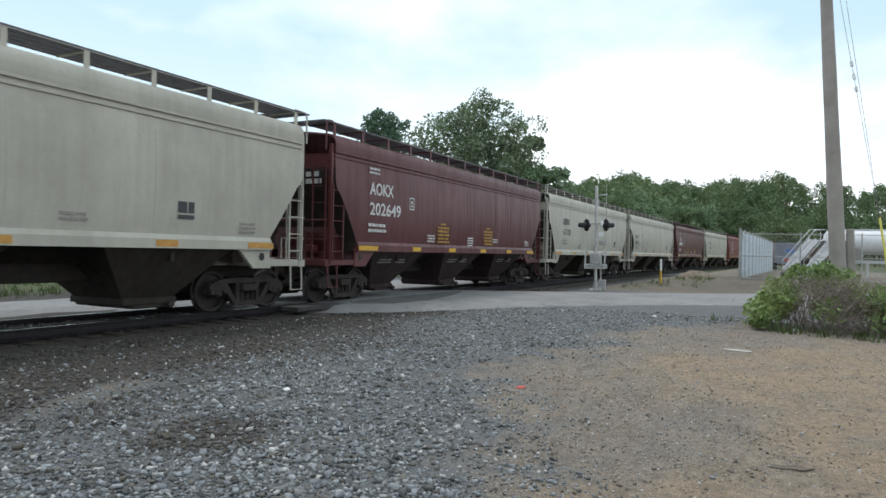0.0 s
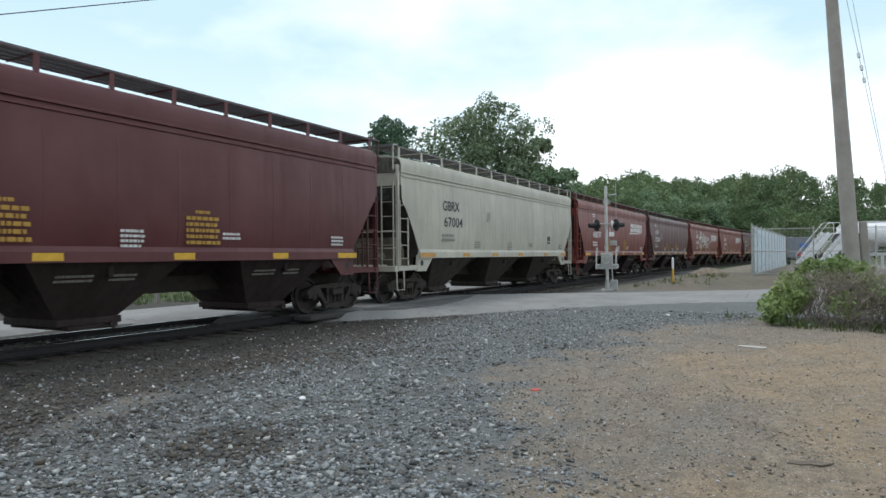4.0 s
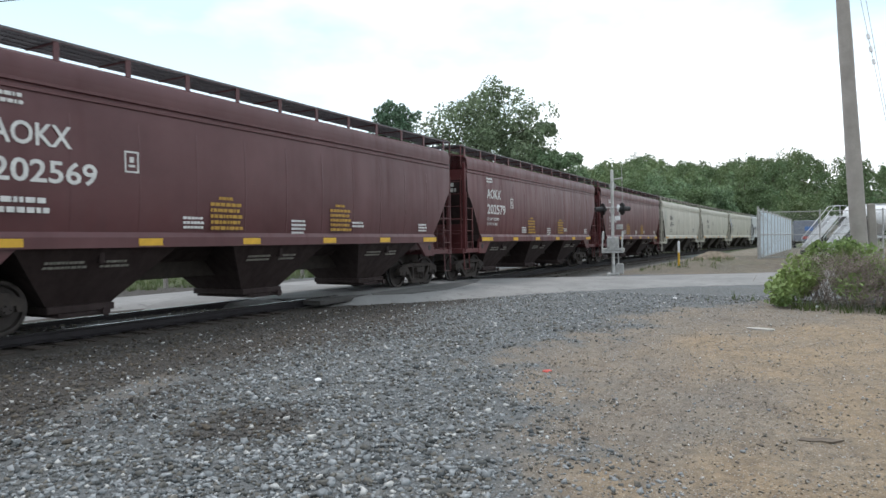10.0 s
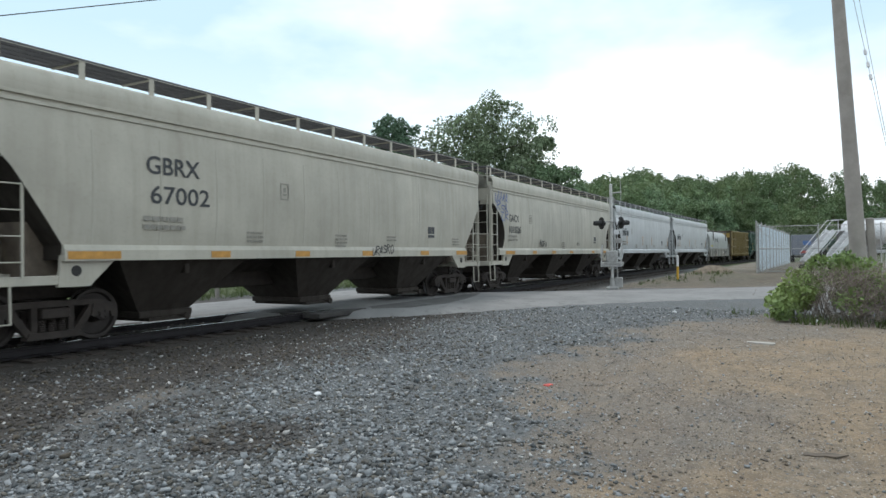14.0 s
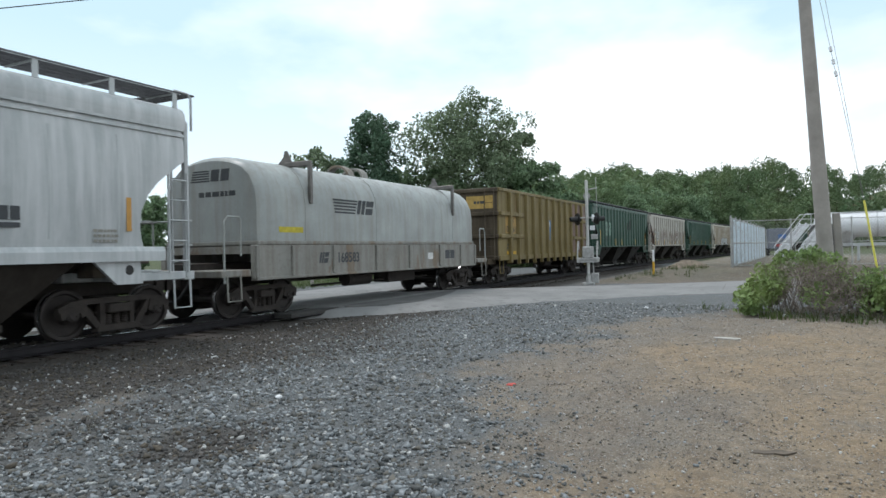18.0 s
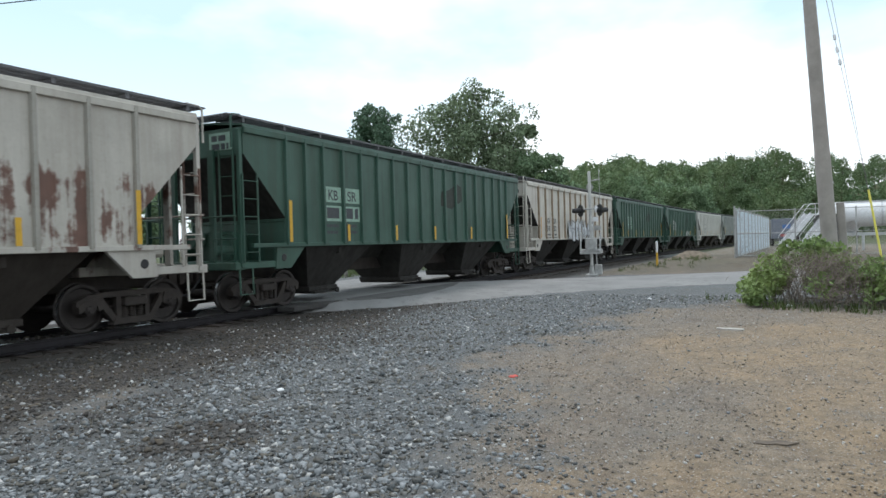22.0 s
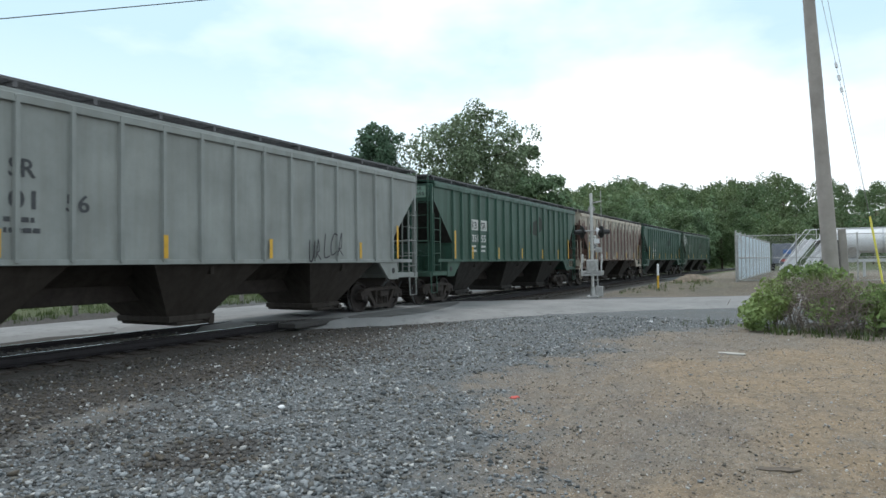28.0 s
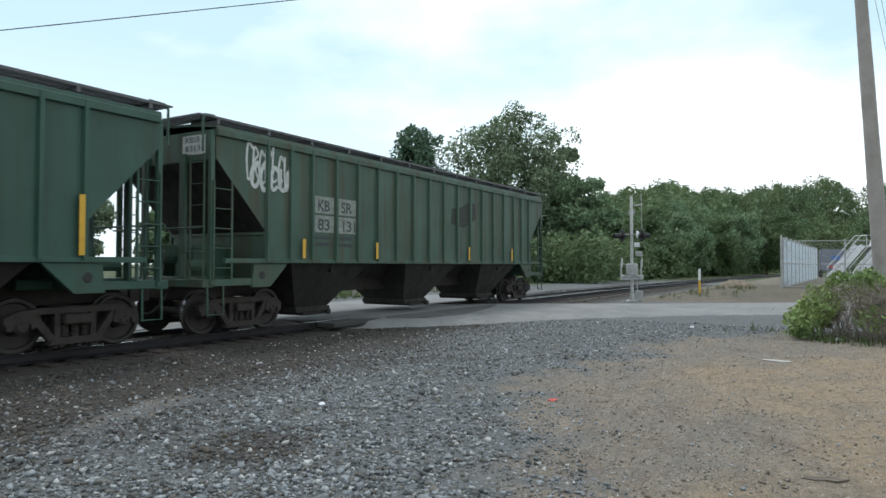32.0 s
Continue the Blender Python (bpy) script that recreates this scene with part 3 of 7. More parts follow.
def make_road(name, label, mid, half_widths, lift, tones):
    pts = [Vector((x, y, 0)) for x, y in mid]
    fine, halves = [], []
    for i in range(len(pts) - 1):
        p0, p1, p2, p3 = pts[max(i - 1, 0)], pts[i], pts[i + 1], pts[min(i + 2, len(pts) - 1)]
        k = 14
        for s in range(k):
            t = s / k
            q = 0.5 * ((2 * p1) + (p2 - p0) * t + (2 * p0 - 5 * p1 + 4 * p2 - p3) * t * t + (3 * p1 - p0 - 3 * p2 + p3) * t ** 3)
            fine.append(q)
            halves.append(half_widths[i] * (1 - t) + half_widths[i + 1] * t)
    cols = 15
    verts, quads = [], []
    for i, p in enumerate(fine):
        d = (fine[min(i + 1, len(fine) - 1)] - fine[max(i - 1, 0)]).normalized()
        side = Vector((-d.y, d.x, 0))
        for j in range(cols):
            skirt = j in (0, cols - 1)
            u = max(-1.0, min(1.0, -1 + 2 * (j - 1) / (cols - 3)))
            rag = 0.10 * math.sin(i * 1.7 + 3 * (u > 0)) + 0.06 * math.sin(i * 4.1) if abs(u) == 1 else 0
            q = p + side * (u * halves[i] + rag * u)
            z = road_z(q.x, q.y) + 0.03 * (1 - u * u) + lift
            if abs(u) == 1:
                z -= 0.03
            if skirt:
                q = q + side * u * 0.45
                z = min(z - 0.05, float(ground_z(q.x, q.y)) - 0.06)
            verts.append((q.x, q.y, z))
    for i in range(len(fine) - 1):
        for j in range(cols - 1):
            quads.append((i * cols + j, (i + 1) * cols + j, (i + 1) * cols + j + 1, i * cols + j + 1))
    m, n, l, b = node_mat("worn_asphalt_" + name, 0.9, 0.0, 0.25)
    f1, _ = noise_fac(n, l, 0.6, 6, 0.3, 0.7)
    f2, raw = noise_fac(n, l, 55.0, 4, 0.3, 0.7)
    f3, _ = noise_fac(n, l, 3.0, 8, 0.55, 0.62, rough=0.7)
    c = mix_col(n, l, f1, *tones)
    c = mix_col(n, l, f2, c, (0.15, 0.15, 0.145), 0.35)
    c = mix_col(n, l, f3, c, (0.12, 0.118, 0.112), 0.5)
    l.new(c, b.inputs["Base Color"])
    bump(n, l, b, raw, 0.4, 0.01)
    me = raw_mesh(name, np.array(verts), np.array(quads), m)
    me.polygons.foreach_set("use_smooth", [True] * len(me.polygons))
    tagged(new(name, me), label, kind="structure")


make_road("road", "pale worn asphalt road over the level crossing", ROAD_MID, ROAD_HALF, 0.0, ((0.17, 0.17, 0.166), (0.26, 0.256, 0.248)))
make_road("side_road", "pale concrete side road along the far side of the track", SIDE_MID, SIDE_HALF, -0.035, ((0.19, 0.19, 0.186), (0.28, 0.276, 0.268)))


# ---- stones ----
def rock_field(name, places, sizes, material, label, squash=0.62, seed=3, z_sink=0.25):
    """Many small angular stones as one mesh."""
    rng = np.random.default_rng(seed)
    ico = np.array([(x, y, z) for x in (-1, 1) for y in (-1, 1) for z in (-1, 1)], float) / 3 ** 0.5 * 1.12
    fac = np.array([(0, 1, 3), (0, 3, 2), (4, 6, 7), (4, 7, 5), (0, 4, 5), (0, 5, 1), (2, 3, 7), (2, 7, 6), (0, 2, 6), (0, 6, 4), (1, 5, 7), (1, 7, 3)])
    n = len(places)
    v = ico[None] * rng.uniform(0.55, 1.2, (n, 8, 1)) + rng.normal(0, 0.13, (n, 8, 3))
    v = v * np.stack([rng.uniform(0.7, 1.35, n), rng.uniform(0.7, 1.2, n), rng.uniform(0.4, 0.9, n) * squash / 0.62], -1)[:, None, :]
    a, tl = rng.uniform(0, 2 * np.pi, n), rng.uniform(-0.9, 0.9, n)
    ca, sa, ct, st = np.cos(a), np.sin(a), np.cos(tl), np.sin(tl)
    x, y, z = v[..., 0], v[..., 1], v[..., 2]
    y, z = y * ct[:, None] - z * st[:, None], y * st[:, None] + z * ct[:, None]
    x, y = x * ca[:, None] - y * sa[:, None], x * sa[:, None] + y * ca[:, None]
    v = np.stack([x, y, z], -1) * (sizes[:, None, None] * 0.5)
    v[..., 2] += sizes[:, None] * z_sink * 0.5
    v += places[:, None, :]
    f = (fac[None] + 8 * np.arange(n)[:, None, None]).reshape(-1, 3)
    me = raw_mesh(name, v.reshape(-1, 3), f, material)
    return tagged(new(name, me), label, kind="stuff")


def fan(n, r0, r1, a0, a1, rng, power=1.0):
    """Random places in a fan before the camera, denser near it."""
    u = rng.uniform(0, 1, n) ** power
    r = r0 + (r1 - r0) * u
    a = np.radians(rng.uniform(a0, a1, n))
    return r * np.cos(a), r * np.sin(a)


def make_gravel():
    rng = np.random.default_rng(11)
    x, y = fan(94000, 2.4, 20.0, -14, 70, rng, 1.25)
    x2, y2 = fan(16000, 0.2, 7.5, 72, 346, rng, 0.8)
    x, y = np.concatenate([x, x2]), np.concatenate([y, y2])
    soil = soil_amount(x, y)
    keep = (rng.uniform(0, 1, len(x)) > soil * (0.955 + 0.04 * tan_amount(x, y))) & (y < 10.3) & (road_far(x, y) > 3.55)
    x, y = x[keep], y[keep]
    s = np.clip(rng.lognormal(math.log(0.032), 0.44, len(x)), 0.014, 0.085) * (1 - 0.35 * soil_amount(x, y))
    dusty = rng.uniform(0, 1, len(x)) < grime_amount(x, y)
    for pick, nm, mat, lab, sd in ((~dusty, "gravel", M_stone, "loose blue-grey crushed limestone gravel with pale chips", 5), (dusty, "dusty_gravel", M_stone_grimy, "gravel dulled by dark dust near the trackbed", 9)):
        rock_field(nm, np.stack([x, y, ground_z(x, y)], -1)[pick], s[pick], mat, lab, seed=sd)
    x, y = fan(64000, 0.3, 17.0, -42, 48, rng, 1.1)
    soil = soil_amount(x, y)
    keep = (rng.uniform(0, 1, len(x)) < (soil * 0.9 + 0.05) * (1 - 0.35 * tan_amount(x, y))) & (road_far(x, y) > 3.6) & (y < 9)
    x, y = x[keep], y[keep]
    s = np.clip(rng.lognormal(math.log(0.015), 0.45, len(x)), 0.007, 0.036)
    rock_field("pebbles", np.stack([x, y, ground_z(x, y)], -1), s, M_stone_dirt, "small pebbles pressed into the yellowish soil", seed=6)
    # ballast of the trackbed and its shoulders
    n = 17000
    x = rng.uniform(0.0, 1.0, n) ** 1.5 * 62 - 2
    o = rng.uniform(-2.4, 3.2, n)
    cy = np.where(x <= BEND_S, LINE_Y, LINE_Y - np.maximum(0, x - BEND_S) ** 2 / (2 * BEND_R))
    y = cy + o
    keep = (road_far(x, y) > 3.9) & (np.abs(np.abs(o) - 0.75) > 0.10)
    x, y, o = x[keep], y[keep], o[keep]
    s = np.clip(rng.lognormal(math.log(0.052), 0.3, len(x)), 0.025, 0.1)
    z = np.maximum(ground_z(x, y), np.where(np.abs(o) < 1.45, -0.01, -0.03))
    mud = (o > -1.95) & (o < -0.8) & (rng.uniform(0, 1, len(x)) < 0.86)
    inner = np.abs(o) < 0.66
    p = np.stack([x, y, z], -1)
    rock_field("track_gravel", p[inner], s[inner] * 0.8, M_stone_grimy, "dusty grey gravel between the rails", seed=8, z_sink=0.3)
    p, s = p[~inner & ~mud], s[~inner & ~mud]
    rock_field("ballast", p, s, M_ballast, "dark grimy crushed-stone ballast round the sleepers", seed=7, z_sink=0.3)


make_gravel()


# ---- railway track ----
def make_track():
    tr = tagged(new("railway_track"), "single railway track of steel rails on timber sleepers", kind="structure")
    steps = list(np.arange(-80, 34, 6.0)) + list(np.arange(34, 240, 4.0))
    prof = [(-0.07, 0), (0.07, 0), (0.07, 0.012), (0.012, 0.035), (0.012, 0.135), (0.036, 0.145), (0.036, 0.172), (-0.036, 0.172), (-0.036, 0.145), (-0.012, 0.135), (-0.012, 0.035), (-0.07, 0.012)]
    for side in (-0.7535, 0.7535):
        g, n = G(), len(prof)
        vs, fs = [], []
        for s in steps:
            vs += [along(s, side + u, RAIL_Z - 0.178 + w) for u, w in prof]
        for k in range(len(steps) - 1):
            fs += [(k * n + i, k * n + (i + 1) % n, (k + 1) * n + (i + 1) % n, (k + 1) * n + i) for i in range(n)]
        g.add(vs, fs)
        r = part("rail", g, M_rail, tr, "rust-brown rail with a bright running head")
        g = G()
        vs, fs = [], []
        for s in steps:
            vs += [along(s, side + u, RAIL_Z - 0.006 + w) for u, w in ((-0.033, 0), (0.033, 0), (0.026, 0.006), (-0.026, 0.006))]
        for k in range(len(steps) - 1):
            fs += [(k * 4 + i, k * 4 + (i + 1) % 4, (k + 1) * 4 + (i + 1) % 4, (k + 1) * 4 + i) for i in range(4)]
        g.add(vs, fs)
        part("rail_head", g, M_railtop, r, "polished running surface")
    tie = G().box(-0.115, 0.115, -1.3, 1.3, -0.16, 0.0, 0.012).mesh("sleeper")
    plate = G().box(-0.09, 0.09, -0.17, 0.17, 0.0, 0.02, 0.004).mesh("tie_plate")
    rng = random.Random(4)
    s = -24.0
    while s < 118:
        x, y, h = line_at(s)
        if road_far(np.array([x]), np.array([y]))[0] > 4.3:
            t = part("sleeper", tie, M_tie, tr, at=pose(x, y, 0.012 + rng.uniform(-0.012, 0.006), 0, 0, math.degrees(h) + rng.uniform(-1, 1)))
            if 0 < s < 30:
                for side in (-0.7535, 0.7535):
                    part("tie_plate", plate, M_rail, t, at=(0, side, 0.0))
        s += 0.51
    # timber and rubber panels between the rails at the crossing
    for off, w in ((0.0, 0.62), (-1.12, 0.28), (1.12, 0.28)):
        for k in range(4):
            s0 = 12.9 + k * 2.12
            g = G().box(-1.04, 1.04, -w, w, -0.12, 0.0, 0.015)
            x, y, h = line_at(s0 + 1.06)
            part("crossing_panel", g, M_rubber_panel, tr, at=pose(x, y + off, RAIL_Z - 0.012, 0, 0, 0))


make_track()


def crossing_shade_strip():
    """Dark strip between the near rail and the pale road: asphalt with the train's shadow painted in."""
    g = G()
    out = [(15.0, -1.50), (15.9, -2.25), (17.4, -2.55), (19.2, -2.3), (20.8, -1.9), (22.0, -1.48)]
    vs, fs = [], []
    for x, o in out:
        for k, dz in ((0, 0.045), (1, 0.038), (2, -0.1)):
            y = LINE_Y + (-1.42, o, o - 0.10)[k]
            vs.append((x, y, float(road_z(x, y)) + dz))
    for i in range(len(out) - 1):
        for k in range(2):
            fs.append((3 * i + k, 3 * i + 3 + k, 3 * i + 4 + k, 3 * i + 1 + k))
    g.add(vs, fs)
    # dark colour stands for the train's shadow on the road as well as tar
    tagged(solid("crossing_shade_strip", g, plain("dark_tar_and_shade", (0.095, 0.093, 0.089), 0.9, vary=0.4, scale=2.0, fine=40.0), "dark strip beside the rail at the crossing, for dark asphalt and the train's shadow"), kind="structure")


crossing_shade_strip()

# ---- the train ----
P_white = car_paint("cream_hopper_paint", (0.40, 0.385, 0.325), dirt=(0.20, 0.175, 0.13), streak=0.42, dirt_amt=0.3, rough=0.5)
P_silver = car_paint("pale_grey_hopper_paint", (0.365, 0.385, 0.387), dirt=(0.64, 0.65, 0.65), streak=1.3, dirt_amt=0.2, rough=0.45, seed=1)
P_maroon = car_paint("maroon_hopper_paint", (0.082, 0.017, 0.018), dirt=(0.06, 0.035, 0.03), streak=0.16, dirt_amt=0.2, rough=0.40, seed=2)
P_plum = car_paint("faded_plum_hopper_paint", (0.080, 0.026, 0.028), dirt=(0.075, 0.05, 0.047), streak=0.2, dirt_amt=0.25, rough=0.40, seed=3)
P_red = car_paint("oxide_red_hopper_paint", (0.150, 0.028, 0.020), dirt=(0.10, 0.045, 0.035), streak=0.16, dirt_amt=0.2, rough=0.42, seed=4)
P_green = car_paint("dark_green_hopper_paint", (0.023, 0.071, 0.049), dirt=(0.060, 0.052, 0.040), streak=0.75, dirt_amt=0.3, rough=0.5, seed=5)
P_green_b = car_paint("rust_streaked_green_paint", (0.034, 0.080, 0.054), dirt=(0.085, 0.045, 0.027), streak=1.25, dirt_amt=0.35, rough=0.55, seed=6)
P_rustwhite = car_paint("rusting_cream_paint", (0.42, 0.40, 0.355), dirt=(0.20, 0.165, 0.13), streak=0.6, dirt_amt=0.35, rust=0.92, rust_col=(0.085, 0.038, 0.026), rough=0.65, seed=7, band=(2.6, 3.5, 1.56, 0.24))
P_rust = car_paint("peeling_rust_brown_paint", (0.42, 0.38, 0.31), dirt=(0.16, 0.12, 0.09), streak=0.6, dirt_amt=0.4, rust=0.95, rust_col=(0.058, 0.027, 0.021), rough=0.7, seed=8, band=(3.0, 4.5, 1.17, 0.12))
P_offwhite = car_paint("stained_offwhite_paint", (0.46, 0.445, 0.395), dirt=(0.24, 0.15, 0.085), streak=0.75, dirt_amt=0.3, rough=0.55, seed=9)
P_oldgrey = car_paint("old_grey_hopper_paint", (0.222, 0.242, 0.230), dirt=(0.17, 0.16, 0.135), streak=0.6, dirt_amt=0.3, rough=0.55, seed=10)
P_palegrey = car_paint("chalky_white_paint", (0.44, 0.44, 0.41), dirt=(0.25, 0.21, 0.17), streak=0.65, dirt_amt=0.35, rough=0.55, seed=11)
P_yellow = car_paint("ochre_gondola_paint", (0.170, 0.128, 0.044), dirt=(0.065, 0.048, 0.03), streak=0.8, dirt_amt=0.5, rust=0.55, rust_col=(0.13, 0.07, 0.04), rough=0.6, seed=12, rust_lo=0.60)
P_gondend = car_paint("grimy_gondola_end", (0.070, 0.052, 0.030), dirt=(0.028, 0.022, 0.018), streak=1.2, dirt_amt=0.8, rough=0.7, seed=13)
P_coil = car_paint("pale_hood_paint", (0.285, 0.305, 0.295), dirt=(0.20, 0.16, 0.115), streak=0.75, dirt_amt=0.4, rough=0.45, seed=14)
P_coilsill = car_paint("dusty_grey_sill", (0.225, 0.222, 0.200), dirt=(0.11, 0.07, 0.045), streak=0.9, dirt_amt=0.7, rust=0.6, rust_col=(0.13, 0.085, 0.05), rust_lo=0.56, rough=0.65, seed=15)
P_oldcream = car_paint("stained_cream_rib_paint", (0.29, 0.28, 0.245), dirt=(0.14, 0.085, 0.055), streak=1.0, dirt_amt=0.6, rough=0.65, seed=20)
P_rustpost = plain("rusty_rib_paint", (0.27, 0.205, 0.14), 0.75, vary=0.4)
# underside colours: grime, darkened further to paint in the shade beneath the cars
M_under_white = car_paint("underside_grime_and_shade_pale", (0.028, 0.022, 0.017), dirt=(0.014, 0.012, 0.009), streak=0.6, dirt_amt=0.6, rough=0.8, seed=16)
M_under_red = car_paint("underside_grime_and_shade_red", (0.025, 0.014, 0.013), dirt=(0.012, 0.010, 0.009), streak=0.6, dirt_amt=0.6, rough=0.8, seed=17)
M_under_green = car_paint("underside_grime_and_shade_dark", (0.021, 0.019, 0.016), dirt=(0.011, 0.010, 0.009), streak=0.6, dirt_amt=0.6, rough=0.8, seed=18)

M_end_tan = plain("dusty_tan_end_gear", (0.17, 0.14, 0.11), 0.8, vary=0.5, scale=3.0)
MESHES = {}
M_faint = plain("faint_grey_lettering", (0.285, 0.275, 0.24), 0.6)


def cached(key, make):
    if key not in MESHES:
        MESHES[key] = make()
    return MESHES[key]


def use(key, make, material, smooth=0.0, second=None):
    """A shared mesh for one shape in one paint; its last faces, counted in G.extra, take the second paint."""
    def build():
        g = make()
        me = g.mesh(key[0], smooth)
        me.materials.append(material)
        if second:
            me.materials.append(second)
            k = len(g.f) - g.extra
            me.polygons.foreach_set("material_index", [0] * k + [1] * g.extra)
        return me
    return cached((*key, material.name), build)


# running gear, the same under all cars
def wheel_pair():
    g = G()
    for s in (-1, 1):
        prof = [(0.69, 0.30), (0.69, 0.455), (0.70, 0.478), (0.715, 0.478), (0.727, 0.458), (0.83, 0.450), (0.835, 0.435), (0.825, 0.385), (0.775, 0.36), (0.765, 0.17), (0.80, 0.13), (0.84, 0.12), (0.84, 0.02)]
        g.lathe([(s * a, r) for a, r in prof], 36, caps=True)
        g.lathe([(s * 0.83, 0.085), (s * 0.92, 0.085), (s * 0.92, 0.125), (s * 1.06, 0.125), (s * 1.075, 0.09), (s * 1.085, 0.085), (s * 1.085, 0.0)], 16, caps=False)
        for k in range(3):
            a = k * 2 * math.pi / 3
            g.tube((0.055 * math.cos(a), s * 1.08, 0.055 * math.sin(a)), (0.055 * math.cos(a), s * 1.105, 0.055 * math.sin(a)), 0.018, 6)
    g.tube((0, -0.7, 0), (0, 0.7, 0), 0.085, 12)
    return g


def tread_bands():
    g = G()
    for s in (-1, 1):
        g.lathe([(s * 0.732, 0.4605), (s * 0.80, 0.4595)], 36, caps=False)
    return g


def side_frame(s):
    """Cast truck side frame with its two windows and the spring nest's opening, outside the wheels."""
    g = G()
    y0, y1 = (0.93, 1.07) if s > 0 else (-1.07, -0.93)
    g.prism([(-1.16, 0.50), (-1.16, 0.60), (-0.95, 0.70), (-0.55, 0.74), (0.55, 0.74), (0.95, 0.70), (1.16, 0.60), (1.16, 0.50), (0.98, 0.60), (0.62, 0.64), (-0.62, 0.64), (-0.98, 0.60)], y0, y1)
    for d in (-1, 1):
        g.prism([(d * 0.66, 0.66), (d * 0.80, 0.63), (d * 0.44, 0.17), (d * 0.30, 0.17)], y0 + 0.01, y1 - 0.01)
        g.prism([(d * 0.26, 0.66), (d * 0.36, 0.66), (d * 0.36, 0.22), (d * 0.26, 0.22)], y0 + 0.015, y1 - 0.015)
        g.prism([(d * 0.70, 0.66), (d * 0.98, 0.62), (d * 1.14, 0.52), (d * 1.12, 0.40), (d * 1.04, 0.40), (d * 1.02, 0.50), (d * 0.76, 0.50), (d * 0.74, 0.40), (d * 0.66, 0.44)], y0 - 0.015, y1 + 0.015)
    g.prism([(-0.46, 0.12), (0.46, 0.12), (0.40, 0.235), (-0.40, 0.235)], y0 - 0.01, y1 + 0.01)
    return g


def springs(s):
    g = G()
    yc = 1.0 * s
    for x in (-0.17, 0.0, 0.17):
        prof = []
        for k in range(6):
            z = 0.24 + k * 0.035
            prof += [(z, 0.062), (z + 0.012, 0.075), (z + 0.024, 0.062)]
        g.lathe(prof, 10, "z", (x, yc, 0))
    return g


def bolster():
    g = G()
    g.box(-0.24, 0.24, -1.16, 1.16, 0.45, 0.62, 0.02)
    g.box(-0.18, 0.18, -0.9, 0.9, 0.60, 0.74, 0.02)
    for d in (-1, 1):
        for s in (-1, 1):
            g.box(d * 0.28 - 0.06, d * 0.28 + 0.06, s * 0.56 - 0.13, s * 0.56 + 0.13, 0.22, 0.58, 0.02)
    g.tube((-0.62, -0.45, 0.30), (-0.62, 0.45, 0.30), 0.05, 8)
    g.tube((0.62, -0.45, 0.30), (0.62, 0.45, 0.30), 0.05, 8)
    return g


WHEELS = []


def add_truck(car, x):
    tk = part("truck", use(("bolster",), bolster, M_truck), None, car, "grimy cast-steel two-axle truck", at=(x, 0, 0))
    for s in (-1, 1):
        part("side_frame", use(("side_frame", s), lambda: side_frame(s), M_truck), None, tk)
        part("spring_nest", use(("springs", s), lambda: springs(s), M_truck, 40), None, tk)
    for d in (-0.889, 0.889):
        w = part("wheelset", cached(("wheelset",), wheelset_mesh), None, tk, "dark steel wheelset")
        w.matrix_parent_inverse = Matrix.Translation((d, 0, 0.457))
        WHEELS.append(w)
    return tk


def wheelset_mesh():
    """Wheels and axle, the treads worn bright."""
    g = wheel_pair()
    dark = len(g.f)
    t = tread_bands()
    g.add(t.v, t.f)
    me = g.mesh("wheelset", 35)
    me.materials.append(M_wheel)
    me.materials.append(M_tread)
    me.polygons.foreach_set("material_index", [0] * dark + [1] * (len(g.f) - dark))
    return me


def coupler_mesh():
    g = G()
    g.box(-0.55, 0.0, -0.16, 0.16, -0.16, 0.16, 0.03)
    g.box(0.0, 0.32, -0.09, 0.09, -0.10, 0.10, 0.02)
    g.prism([(0.28, -0.16), (0.50, -0.13), (0.52, -0.03), (0.40, 0.02), (0.44, 0.12), (0.34, 0.16), (0.26, 0.08)], -0.14, 0.14, "z")
    return g


def hose_mesh():
    g = G()
    pts = [(0.05, 0.35 * 1.0, 0.0), (0.15, 0.36, -0.12), (0.28, 0.33, -0.30), (0.42, 0.26, -0.40), (0.55, 0.2, -0.38)]
    return g.path(pts, 0.028, 8)


def add_couplers(car, half):
    for d in (-1, 1):
        m = pose(d * (half - 0.52), 0, 0.86, 0, 0, 0 if d > 0 else 180)
        c = part("coupler", use(("coupler",), coupler_mesh, M_truck), None, car, "cast-steel knuckle coupler", at=m)
        part("air_hose", use(("hose",), hose_mesh, M_dark_rubber, 60), None, c)


def ladder_mesh(w, h, n, r=0.013):
    g = G()
    for x in (0, w):
        g.box(x - 0.02, x + 0.02, -0.02, 0.02, 0, h, 0.005)
    for k in range(n):
        z = h * (k + 0.6) / n
        g.tube((0, -0.01, z), (w, -0.01, z), r, 6)
    return g


def grating_mesh(length, width, step=0.062):
    """Open running-board grating: bearing bars and cross bars."""
    g = G()
    for k in range(5):
        y = -width / 2 + width * k / 4
        g.box(-length / 2, length / 2, y - 0.006, y + 0.006, -0.035, 0.0)
    n = int(length / step)
    for k in range(n + 1):
        x = -length / 2 + length * k / n
        g.box(x - 0.010, x + 0.010, -width / 2, width / 2, -0.034, -0.003)
    return g


